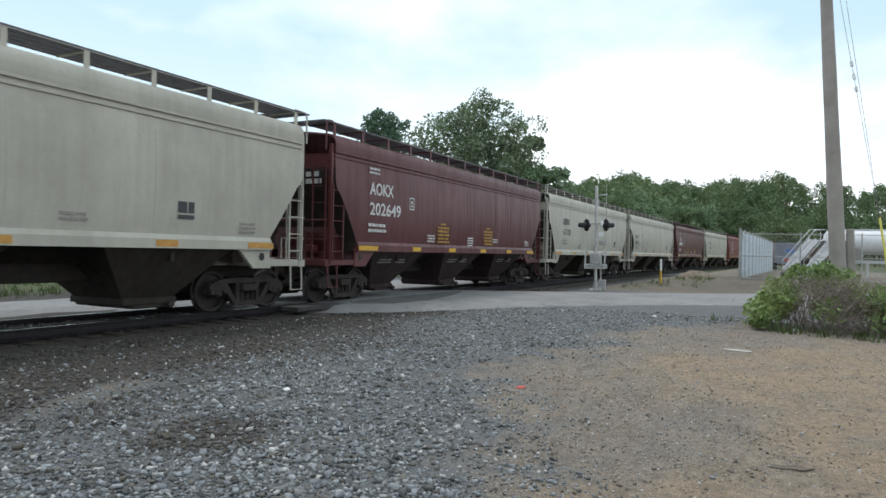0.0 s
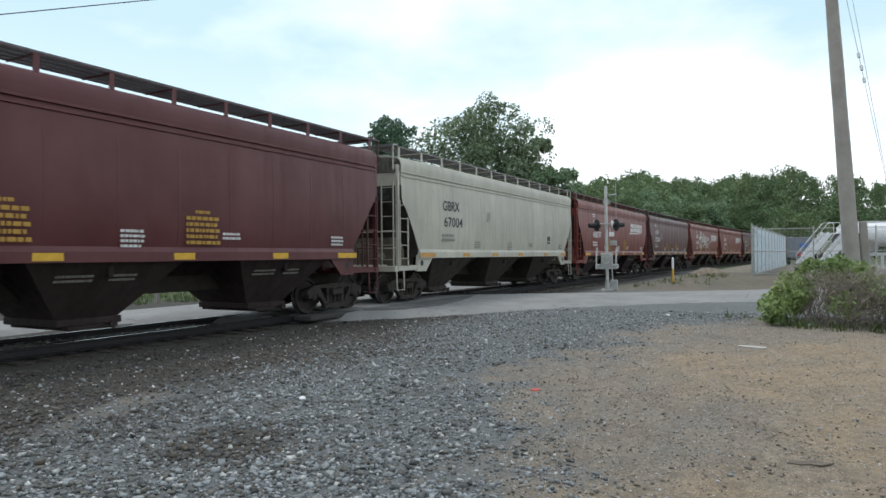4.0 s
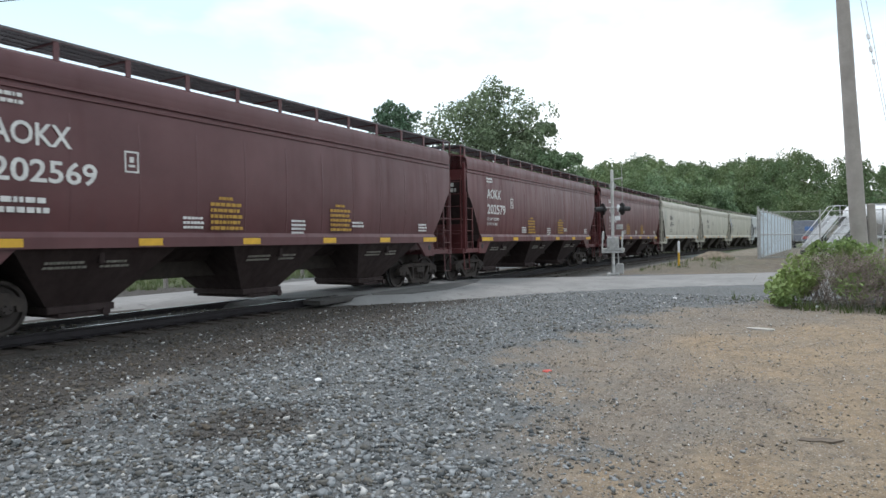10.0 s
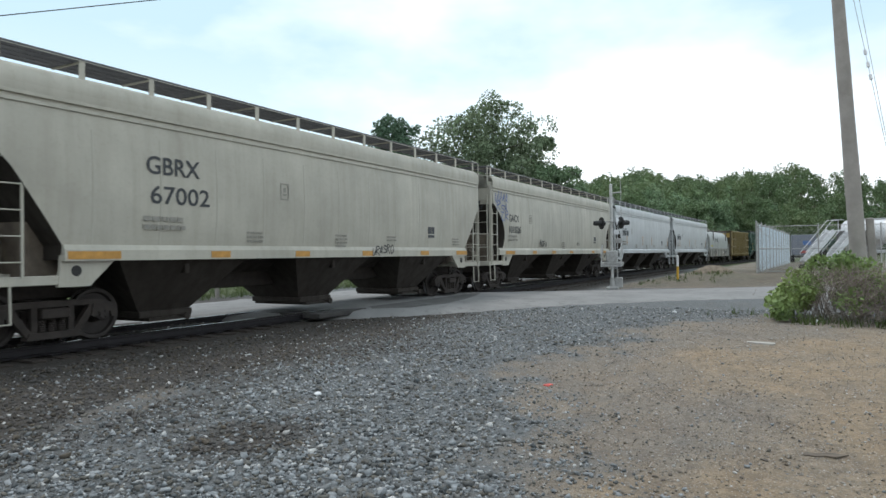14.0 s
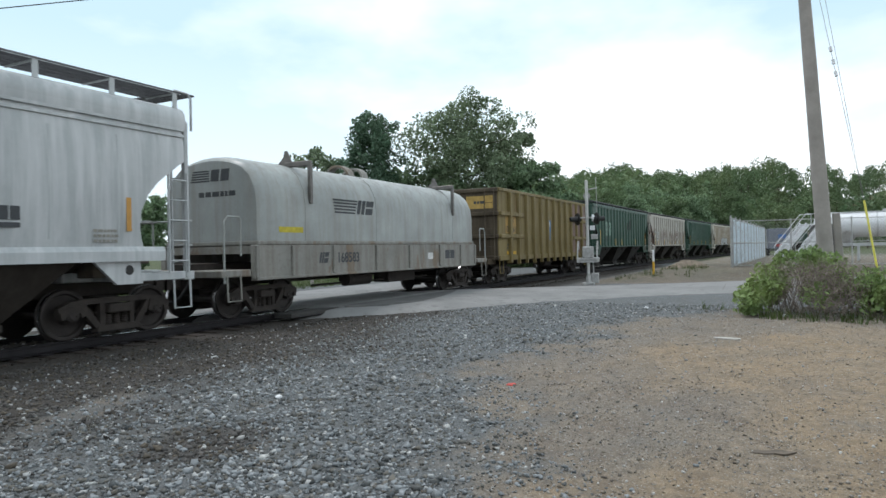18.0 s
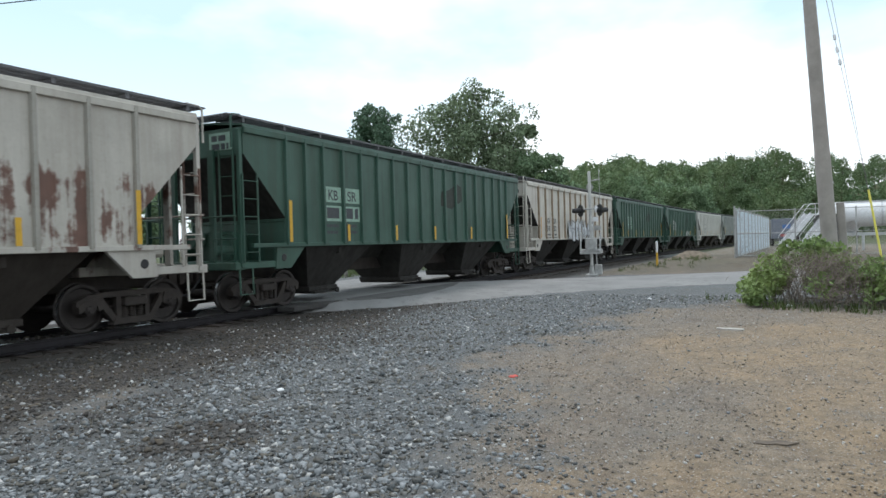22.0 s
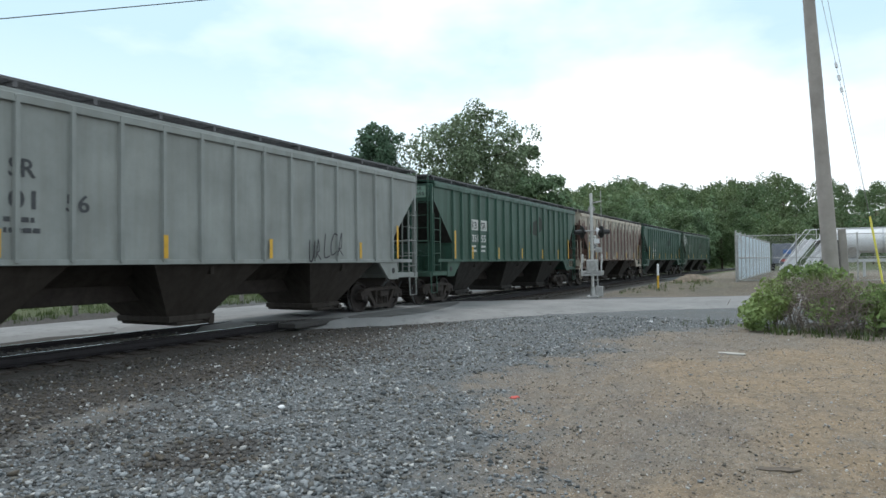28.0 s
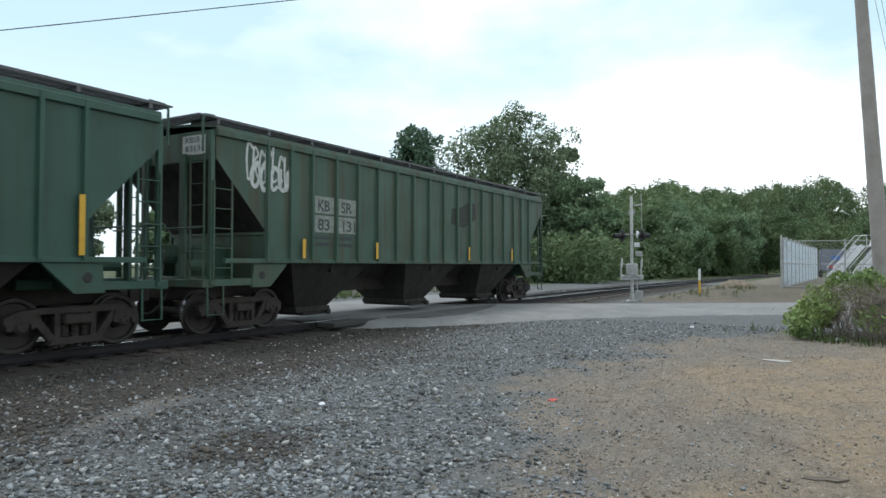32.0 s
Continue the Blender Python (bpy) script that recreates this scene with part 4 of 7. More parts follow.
def plate_grating(length, width, pitch=0.115, bar=0.028, thick=0.03):
    """A short grating in one piece: a plate pierced by square holes."""
    def lines(n):
        k = max(2, int(round((n - bar) / pitch)))
        p = (n - bar) / k
        return [-n / 2 + i * p + e for i in range(k + 1) for e in (0, bar)]
    xs, ys = lines(length), lines(width)
    nx, ny = len(xs), len(ys)
    vs = [(x, y, z) for z in (0.0, -thick) for x in xs for y in ys]
    at = lambda i, j, z: z * nx * ny + i * ny + j
    solid_at = lambda i, j: 0 <= i < nx - 1 and 0 <= j < ny - 1 and not (i % 2 and j % 2)
    fs = []
    for i in range(nx - 1):
        for j in range(ny - 1):
            if not solid_at(i, j):
                continue
            fs.append((at(i, j, 0), at(i + 1, j, 0), at(i + 1, j + 1, 0), at(i, j + 1, 0)))
            fs.append((at(i, j, 1), at(i, j + 1, 1), at(i + 1, j + 1, 1), at(i + 1, j, 1)))
            for di, dj, a, b in ((-1, 0, (0, 0), (0, 1)), (1, 0, (1, 0), (1, 1)), (0, -1, (0, 0), (1, 0)), (0, 1, (0, 1), (1, 1))):
                if not solid_at(i + di, j + dj):
                    fs.append((at(i + a[0], j + a[1], 0), at(i + b[0], j + b[1], 0), at(i + b[0], j + b[1], 1), at(i + a[0], j + a[1], 1)))
    return G().add(vs, fs)


def inset_at(prof, z):
    for (z0, i0), (z1, i1) in zip(prof, prof[1:]):
        if z0 <= z <= z1:
            return i0 + (i1 - i0) * (z - z0) / (z1 - z0)
    return prof[-1][1] if z > prof[-1][0] else prof[0][1]


def shell_mesh(half, section, inset, levels, cols=9):
    """Side sheets and slope sheets: the section (half width by height) swept between ends whose inset varies with height."""
    g = G()
    zs = levels
    ring = []
    for z in zs:
        y = inset_at(section, z)
        xe = half - inset_at(inset, z)
        ring.append((y, xe, z))
    vs, fs = [], []
    rows = len(ring)
    for s in (-1, 1):
        base = len(vs)
        for y, xe, z in ring:
            vs += [(-xe + 2 * xe * j / (cols - 1), s * y, z) for j in range(cols)]
        for i in range(rows - 1):
            for j in range(cols - 1):
                a = base + i * cols + j
                fs.append((a, a + 1, a + cols + 1, a + cols))
    off = rows * cols
    # lower end faces get the underside colour, which carries the recess's shade
    slopes = []
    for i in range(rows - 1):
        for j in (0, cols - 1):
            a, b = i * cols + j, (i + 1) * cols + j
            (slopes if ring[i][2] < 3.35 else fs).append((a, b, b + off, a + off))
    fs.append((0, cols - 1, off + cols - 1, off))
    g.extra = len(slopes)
    return g.add(vs, fs + slopes)


def roof_mesh(half, pts, lip=0.05):
    """Arched roof sheet from eave to eave, closed at its ends and thick at its edge."""
    g = G()
    full = [(-y, z) for y, z in pts] + [(y, z) for y, z in pts[::-1][1:]]
    low = [(y, z - lip) for y, z in full]
    poly = full + low[::-1]
    return g.prism(poly, -half, half, "x")


def bay_mesh(top_w, y_top, z_top, bot_w, y_bot, z_bot):
    g = G()
    a, b, c, d = top_w / 2, y_top, bot_w / 2, y_bot
    for s in (-1, 1):
        g.box(-0.05, 0.05, s * (b + d) / 2 - 0.3, s * (b + d) / 2 + 0.3, z_top - 0.3, z_top)
    vs = [(-a, -b, z_top), (a, -b, z_top), (a, b, z_top), (-a, b, z_top), (-c, -d, z_bot), (c, -d, z_bot), (c, d, z_bot), (-c, d, z_bot)]
    g.add(vs, [(0, 1, 2, 3), (7, 6, 5, 4), (0, 4, 5, 1), (1, 5, 6, 2), (2, 6, 7, 3), (3, 7, 4, 0)])
    g.box(-c - 0.05, c + 0.05, -d - 0.10, d + 0.10, z_bot - 0.10, z_bot + 0.03, 0.015)
    g.box(-c * 0.8, c * 0.8, -d - 0.16, d + 0.16, z_bot - 0.17, z_bot - 0.10, 0.01)
    g.tube((c * 0.5, -d - 0.34, z_bot - 0.10), (c * 0.5, d + 0.34, z_bot - 0.10), 0.03, 8)
    g.tube((c * 0.5, -d - 0.36, z_bot - 0.10), (c * 0.5, -d - 0.30, z_bot - 0.10), 0.075, 10)
    return g


FONT_CACHE = {}


def text_mesh(string, height, bold, material, width=None):
    key = (string, round(height, 3), bold, material.name, width)
    if key in FONT_CACHE:
        return FONT_CACHE[key]
    cu = bpy.data.curves.new("lettering", "FONT")
    cu.body, cu.size, cu.extrude, cu.offset, cu.resolution_u = string, height / 0.73, 0.001, bold, 3
    tmp = bpy.data.objects.new("lettering", cu)
    me = bpy.data.meshes.new_from_object(tmp)
    me.name = "lettering"
    bpy.data.objects.remove(tmp)
    bpy.data.curves.remove(cu)
    if width:
        w = max(v.co.x for v in me.vertices)
        for v in me.vertices:
            v.co.x *= width / w
    me.materials.clear()
    me.materials.append(material)
    FONT_CACHE[key] = me
    return me


def lettering(car, string, x, z, height, material, y=-1.622, bold=0.012, width=None, label=""):
    me = text_mesh(string, height, bold, material, width)
    return part("lettering", me, None, car, label, at=pose(x, y, z, 90, 0, 0))


def bars_mesh(rows, w, h, gap, seed=1):
    """Unreadable small print as plain bars."""
    rng = random.Random(seed)
    g = G()
    for r in range(rows):
        x, z = 0.0, -r * (h + gap)
        while x < w * (0.85 + 0.15 * ((r * 7) % 3) / 2):
            k = rng.uniform(0.5, 1.6) * h * 1.2
            k = min(k, w - x)
            if k > 0.2 * h:
                g.box(x, x + k, -0.002, 0.002, z - h, z)
            x += k + 0.35 * h
    return g


def small_print(car, x, z, rows, w, h, gap, material, y=-1.62, seed=1):
    me = use(("print", rows, w, h, gap, seed), lambda: bars_mesh(rows, w, h, gap, seed), material)
    return tagged(part("small_print", me, None, car, at=(x, y, z)), kind="stuff")


def stroke(g, pts, w0, w1=None, y=0.0):
    """A brush stroke: a flat ribbon along points (x, z)."""
    w1 = w1 or w0
    n = len(pts)
    vs, fs = [], []
    for i, (x, z) in enumerate(pts):
        ax, az = pts[max(i - 1, 0)]
        bx, bz = pts[min(i + 1, n - 1)]
        d = math.hypot(bx - ax, bz - az) or 1
        nx, nz = -(bz - az) / d, (bx - ax) / d
        w = (w0 + (w1 - w0) * i / (n - 1)) / 2
        vs += [(x + nx * w, y, z + nz * w), (x - nx * w, y, z - nz * w)]
    fs = [(2 * i, 2 * i + 1, 2 * i + 3, 2 * i + 2) for i in range(n - 1)]
    g.add(vs, fs)


def curve_pts(ctrl, k=7):
    """A smooth line through control points."""
    out = []
    for i in range(len(ctrl) - 1):
        p0, p1, p2, p3 = ctrl[max(i - 1, 0)], ctrl[i], ctrl[i + 1], ctrl[min(i + 2, len(ctrl) - 1)]
        for s in range(k):
            t = s / k
            out.append(tuple(0.5 * (2 * b + (c - a) * t + (2 * a - 5 * b + 4 * c - d) * t * t + (3 * b - a - 3 * c + d) * t ** 3) for a, b, c, d in zip(p0, p1, p2, p3)))
    out.append(ctrl[-1])
    return out


def slant_blocks(car, x, z, w, h, material, n=4, y=-1.624, swoosh=True, first=0):
    """A railway's mark as plain slanted shapes over a tapering bar."""
    g = G()
    k = w / n
    sl = 0.26 * h
    for i in range(n):
        a, b = x + i * k + 0.05 * k, x + (i + 1) * k - 0.07 * k
        at = lambda u, q: (a + (b - a) * u + sl * q, y, z + h * q)
        if (i + first) % 2 == 0:
            # two stacked bars
            for q0, q1 in ((0.0, 0.45), (0.57, 1.0)):
                g.add([at(0, q0), at(1, q0), at(1, q1), at(0, q1)], [(0, 1, 2, 3)])
        else:
            # two slanted blocks side by side
            g.add([at(0, 0), at(0.44, 0), at(0.44, 1), at(0, 1)], [(0, 1, 2, 3)])
            g.add([at(0.58, 0), at(1, 0), at(1, 1), at(0.58, 1)], [(0, 1, 2, 3)])
    if swoosh:
        g.add([(x - 0.32, y, z - 0.33 * h), (x + w * 0.96, y, z - 0.16 * h), (x + w * 0.98, y, z - 0.10 * h), (x - 0.16, y, z - 0.10 * h)], [(0, 1, 2, 3)])
    me = g.mesh("emblem")
    me.materials.append(material)
    return part("emblem", me, None, car, "railway emblem as plain slanted white shapes")


# --- covered hoppers ---
def rib_places(length, paint):
    """Where the ribs stand along a side; the green cars have narrower panels, narrowest next to the ends."""
    half = length / 2
    if paint in (P_green, P_green_b):
        inner = length - 2 * 2.05 - 4 * 0.72
        n = int(round(inner / 0.868))
        mid = [-half + 3.49 + inner * k / n for k in range(n + 1)]
        return [-half + 2.05, -half + 2.77] + mid + [half - 2.77, half - 2.05]
    n = int(round((length - 4.2) / (1.04 if paint is P_offwhite else 0.95)))
    return [-half + 2.1 + (length - 4.2) * k / n for k in range(n + 1)]


def covered_hopper(style, length, paint, under, label, group="hopper cars of the train", mark="", number="", strips=()):
    """style: smooth (flush curved sides), round (with a rounded end cut-out) or ribbed."""
    car = thing("covered_hopper_car", label, "railway car", group)
    half = length / 2
    L = round(length, 1)
    tape = M_orange_tape if paint is P_white else M_yellow_tape
    if style == "ribbed":
        sill, eave = 1.56, 4.20
        section = [(sill, 1.56), (eave, 1.56)]
        inset = [(sill, 2.08), (2.12, 2.08), (3.58, 0.68), (3.60, 0.66), (eave, 0.66)]
        levels = [sill, 2.12, 2.85, 3.58, 3.6, eave]
        roof = [(1.60, eave + 0.0), (1.58, eave + 0.07), (0.8, eave + 0.16), (0.0, eave + 0.20)]
    else:
        sill, eave = 1.42, 4.05
        section = [(sill, 1.50), (1.66, 1.55), (2.1, 1.595), (2.5, 1.613), (2.86, 1.615), (3.4, 1.60), (3.8, 1.57), (eave, 1.53)]
        if style == "smooth":
            inset = [(sill, 1.72), (1.66, 1.72), (2.86, 0.90), (3.05, 0.72), (3.2, 0.67), (eave, 0.67)]
            levels = [sill, 1.66, 2.1, 2.5, 2.86, 3.05, 3.2, 3.6, 3.85, eave]
        else:
            inset = [(sill, 1.50), (1.60, 1.60), (1.8, 1.69), (2.05, 1.74), (2.35, 1.71), (2.65, 1.56), (2.9, 1.34), (3.1, 1.08), (3.3, 0.80), (3.36, 0.69), (eave, 0.67)]
            levels = [sill] + [z for z, _ in inset[1:-1]] + [3.7, eave]
        roof = [(1.585, eave), (1.60, eave + 0.12), (1.585, eave + 0.26), (1.52, eave + 0.36), (1.40, eave + 0.42), (0.7, eave + 0.52), (0.0, eave + 0.55)]
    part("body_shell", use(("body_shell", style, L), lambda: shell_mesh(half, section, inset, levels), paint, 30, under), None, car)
    rf = part("roof", use(("roof", style, L), lambda: roof_mesh(half - 0.64, roof), paint, 30), None, car)
    top = eave + (0.26 if style == "ribbed" else 0.74)

    def hatch():
        g = G().box(-half + 1.6, half - 1.6, -0.36, 0.36, roof[-1][1] - 0.1, roof[-1][1] + 0.10, 0.02)
        for k in range(12):
            x = -half + 1.8 + (length - 3.6) * k / 11
            g.box(x - 0.03, x + 0.03, -0.42, 0.42, roof[-1][1] + 0.10, roof[-1][1] + 0.13)
        return g
    part("trough_hatch", use(("trough_hatch", style, L), hatch, paint), None, rf)
    blen = length - 1.25
    for s in (-1, 1):
        yb = s * (1.02 if style != "ribbed" else 1.06)
        part("running_board", use(("running_board", L), lambda: grating_mesh(blen, 0.88), M_grating), None, rf, "open steel walkway grating", at=(0, yb, top))

        def bracket():
            w = 0.05 if style != "ribbed" else 0.035
            lo = roof[2][1] + (0.03 if style != "ribbed" else -0.04) - top
            g = G().box(-w, w, s * 0.425 - 0.012, s * 0.425 + 0.012, lo, -0.005)
            return g.beam((0, s * 0.425, -0.05), (0, -s * 0.4, -0.05), 0.03, 0.03)
        bm_mat = paint if style != "ribbed" else M_grating
        for k in range(13):
            x = -blen / 2 + 0.15 + (blen - 0.3) * k / 12
            part("board_bracket", use(("board_bracket", style, s), bracket, bm_mat), None, rf, at=(x, yb, top))
        part("board_edge", use(("board_edge", L), lambda: G().box(-blen / 2, blen / 2, -0.005, 0.005, -0.045, 0.0), bm_mat), None, rf, at=(0, yb + s * 0.44, top))
    for d in (-1, 1):
        part("end_walkway", use(("end_walkway",), lambda: plate_grating(0.5, 2.96), M_grating), None, rf, at=(d * (half - 0.55), 0, top))

        for s in (-1, 1):
            rail = lambda: G().path([(0, s * 1.48, -0.75), (0, s * 1.48, -0.08), (-0.06 * d, s * 1.46, 0.0), (-0.35 * d, s * 1.40, 0.03)], 0.024, 8)
            part("grab_hoop", use(("grab_hoop", d, s), rail, paint), None, rf, at=(d * (half - 0.40), 0, top))
    # sills
    for s in (-1, 1):
        if style == "ribbed":
            g = lambda: G().box(-half + 0.9, half - 0.9, -0.05, 0.05, sill - 0.07, sill + 0.03, 0.01)
            part("side_sill", use(("side_sill", style, L), g, paint), None, car, at=(0, s * 1.545, 0))
        else:
            x_in = 1.72 if style == "smooth" else 1.2
            g = lambda: G().prism([(-0.05, sill - 0.02), (0.05, sill - 0.02), (0.05, sill + 0.16), (-0.0, sill + 0.25), (-0.05, sill + 0.25)] if s > 0 else [(0.05, sill - 0.02), (-0.05, sill - 0.02), (-0.05, sill + 0.16), (0.0, sill + 0.25), (0.05, sill + 0.25)], -half + x_in, half - x_in, "x")
            part("side_sill", use(("side_sill", style, L, s), g, paint), None, car, at=(0, s * 1.575, 0))
    part("centre_sill", use(("centre_sill", L), lambda: G().box(-half + 0.5, half - 0.5, -0.24, 0.24, 0.73, 1.15, 0.02), M_truck), None, car)
    pitch = 0.259 * length
    for k in (-1, 0, 1):
        # bays and ridge: grime plus under-car shade, both in the base colour
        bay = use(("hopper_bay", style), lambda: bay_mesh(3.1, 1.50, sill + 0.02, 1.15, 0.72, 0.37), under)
        part("hopper_bay", bay, None, car, "grimy hopper bay with its outlet gate, shade darkened into its colour", at=(k * pitch, 0, 0))
    part("slope_ridge", use(("slope_ridge", style, L), lambda: G().prism([(-0.95, sill + 0.02), (-0.3, 1.08), (0.3, 1.08), (0.95, sill + 0.02)], -half + 2.4, half - 2.4, "x"), under), None, car, "grimy slope sheets between the bays, shade darkened into their colour")
    # eave moulding of the flush-sided cars
    if style != "ribbed":
        for s in (-1, 1):
            g = lambda: G().box(-half + 0.67, half - 0.67, -0.03, 0.03, eave - 0.20, eave - 0.14, 0.008).box(-half + 0.67, half - 0.67, -0.03, 0.03, eave - 0.08, eave - 0.02, 0.008)
            part("eave_moulding", use(("eave_moulding", L), g, paint), None, car, at=(0, s * 1.56, 0))
    # ends: platform, shroud, corner post, ladders
    for d in (-1, 1):
        def platform():
            g = G().box(half - 2.6, half - 0.42, -0.55, 0.55, 1.02, 1.2, 0.015)
            g.box(half - 0.66, half - 0.40, -1.52, 1.52, 1.0, 1.17, 0.015)
            for s in (-1, 1):
                g.box(half - 1.72, half - 0.42, s * 1.47 - 0.05, s * 1.47 + 0.05, 1.02, 1.17, 0.01)
                g.prism([(half - 2.75, 1.50), (half - 1.72, 1.50), (half - 1.66, 0.98), (half - 2.20, 0.98)], s * 1.50 - 0.04, s * 1.50 + 0.04)
                g.beam((half - 1.9, s * 1.4, 1.1), (half - 1.9, 0, 1.1), 0.2, 0.15)
            if d < 0:
                g.v = [(-x, y, z) for x, y, z in g.v]
            return g
        pf = part("end_platform", use(("end_platform", L, d), platform, paint), None, car, "end frame and platform over the truck")
        for s in (-1, 1):
            part("jacking_hole", use(("jacking_hole",), lambda: G().lathe([(-0.006, 0.0), (-0.006, 0.075), (0.006, 0.095)], 16, "y"), M_black), None, pf, "round dark jacking hole in the plate", at=pose(d * (half - 1.95), s * 1.544, 1.24, 0, 0, 0 if s < 0 else 180))

        def shroud():
            w = 0.32 if style == "ribbed" else 1.02
            g = G().box(half - 2.3, half - 1.45, -w, w, 1.1, 1.9 if style == "ribbed" else 2.25, 0.02)
            g.box(half - 1.5, half - 1.15, -0.3, 0.3, 1.15, 1.9, 0.02)
            g.tube((half - 1.2, 0.35, 1.7), (half - 0.8, 0.35, 1.7), 0.2, 14)
            g.tube((half - 1.25, -0.5, 1.45), (half - 0.75, -0.5, 1.45), 0.12, 12)
            if d < 0:
                g.v = [(-x, y, z) for x, y, z in g.v]
            return g
        if style == "ribbed":
            part("slope_bulkhead", use(("slope_bulkhead", L, d), lambda: G().box(d * (half - 2.06) - 0.04, d * (half - 2.06) + 0.04, -1.52, 1.52, 1.15, 2.16, 0.01).box(d * (half - 2.06) - 0.07, d * (half - 2.06) + 0.07, -1.54, 1.54, 2.10, 2.18, 0.01), paint), None, car, "upright plate closing the body under the slope sheet")
            for s in (-1, 1):
                part("end_post", use(("end_post",), lambda: G().box(-0.04, 0.04, -0.09, 0.09, 1.15, 3.75, 0.01), paint), None, car, at=(d * (half - 0.62), s * 0.62, 0))
        part("end_bulkhead", use(("end_bulkhead", style, L, d), shroud, M_end_tan if paint in (P_white, P_silver) else paint), None, car, "bulkhead with brake gear under the slope sheet")
        for s in (-1, 1):
            top_z = eave if style == "ribbed" else eave + 0.2
            part("corner_post", use(("corner_post", style), lambda: G().box(-0.05, 0.05, -0.05, 0.05, 1.05, top_z - 0.05, 0.01), paint), None, car, at=(d * (half - 0.60), s * 1.50, 0))
            part("side_ladder", use(("side_ladder", style), lambda: ladder_mesh(0.46, 2.0, 5), paint), None, car, at=(d * (half - 0.84) - 0.23, s * 1.57, 1.15))
            part("end_ladder", use(("end_ladder", style), lambda: ladder_mesh(0.42, 2.6, 6), paint), None, car, at=pose(d * (half - 0.5), s * 1.2 - 0.21, 1.1, 0, 0, 90))
            part("sill_step", use(("sill_step",), lambda: G().path([(-0.2, 0, 1.05), (-0.2, -0.02, 0.45), (0.2, -0.02, 0.45), (0.2, 0, 1.05)], 0.022, 8), paint), None, car, at=(d * (half - 0.72), s * 1.5, 0))
        part("grab_rail", use(("grab_rail",), lambda: G().path([(0, -1.5, 2.2), (0, 1.5, 2.2)], 0.02, 6).path([(0, -1.5, 1.7), (0, -0.8, 1.7), (0, -0.8, 1.2)], 0.02, 6), paint), None, car, at=(d * (half - 0.46), 0, 0))
    ink = M_white_paint if paint in (P_maroon, P_plum, P_red) else M_black_paint
    back = {P_green: M_mint_panel, P_green_b: M_white_panel, P_rust: M_white_panel, P_rustwhite: M_white_panel}.get(paint)
    if back:
        if number and paint in (P_green, P_green_b, P_rust, P_rustwhite):
            for row, word in enumerate((mark, number)):
                me = text_mesh(word, 0.13, 0.001, M_black_paint, 0.55 if row else 0.46)
                part("lettering", me, None, car, at=pose(-half + 0.645, -0.64, 3.97 - 0.18 * row, 90, 0, -90))
        pl = part("end_plate", use(("end_plate",), lambda: G().box(-0.003, 0.003, -1.25, -0.55, 3.72, 4.12), back), None, car, "painted-out plate high on the end", at=(-half + 0.652, 0, 0))
    if not (number and back):
        tagged(part("small_print", use(("end_print",), lambda: bars_mesh(2, 0.52, 0.13, 0.06, 17), ink), None, car, at=pose(-half + 0.645, -0.63, 4.06 if style == "ribbed" else 3.5, 0, 0, -90)), kind="stuff")
    for d in (-1, 1):
        add_truck(car, d * (half - 1.85))
    add_couplers(car, half)
    if style == "ribbed":
        rib = lambda: G().prism([(-0.055, 0.0), (0.055, 0.0), (0.035, -0.075), (-0.035, -0.075)], sill - 0.02, eave - 0.02, "z")
        rmat = {P_offwhite: P_rustpost, P_rust: P_oldcream, P_rustwhite: P_oldcream}.get(paint, paint)
        for x in rib_places(length, paint):
            for s in (-1, 1):
                part("rib", use(("rib",), rib, rmat), None, car, at=pose(x, s * 1.56, 0, 0, 0, 0 if s < 0 else 180))
        g = lambda: G().box(-half + 0.66, half - 0.66, -0.03, 0.03, eave - 0.14, eave - 0.0, 0.01)
        for s in (-1, 1):
            part("top_chord", use(("top_chord", L), g, paint), None, car, at=(0, s * 1.595, 0))
        if paint not in (P_offwhite,):
            for x in [-half + v for v in (strips or (2.12, 3.6, 6.15, 8.85, 11.6, 14.05, length - 2.12))]:
                h = 1.0 if abs(x) > half - 2.4 else 0.45
                part("reflector", use(("reflector", h), lambda: G().box(-0.05, 0.05, -0.003, 0.003, 0, h), tape), None, car, "yellow reflective strip", at=(x, -1.641, sill + 0.05))
        else:
            part("reflector", use(("reflector", 1.0), lambda: G().box(-0.05, 0.05, -0.003, 0.003, 0, 1.0), M_orange_tape), None, car, "faded orange reflective strip", at=(-half + 2.3, -1.641, sill + 0.05))
    else:
        def seam(s):
            g = G()
            pts = [(inset_at(section, z), z) for z in levels if 1.6 < z < eave - 0.2]
            vs = [(dx, s * (y + dy), z) for y, z in pts for dx, dy in ((-0.022, 0.0), (0.0, 0.005), (0.022, 0.0))]
            fs = [(3 * i + k, 3 * i + k + 1, 3 * i + k + 4, 3 * i + k + 3) for i in range(len(pts) - 1) for k in (0, 1)]
            return g.add(vs, fs)
        n = int((length - 4.4) / 1.22)
        for k in range(n + 1):
            for s in (-1, 1):
                part("weld_seam", use(("weld_seam", style, s), lambda: seam(s), paint), None, car, at=(-half + 2.2 + (length - 4.4) * k / n, 0, 0))
        if paint is P_silver:
            for x in (-half + 3.25, -half + 7.65, -half + 10.5, half - 2.0):
                part("reflector", use(("reflector_tall",), lambda: G().box(-0.05, 0.05, -0.003, 0.003, 0, 0.62), M_orange_tape), None, car, "faded orange upright strip", at=(x, -1.615, 1.95))
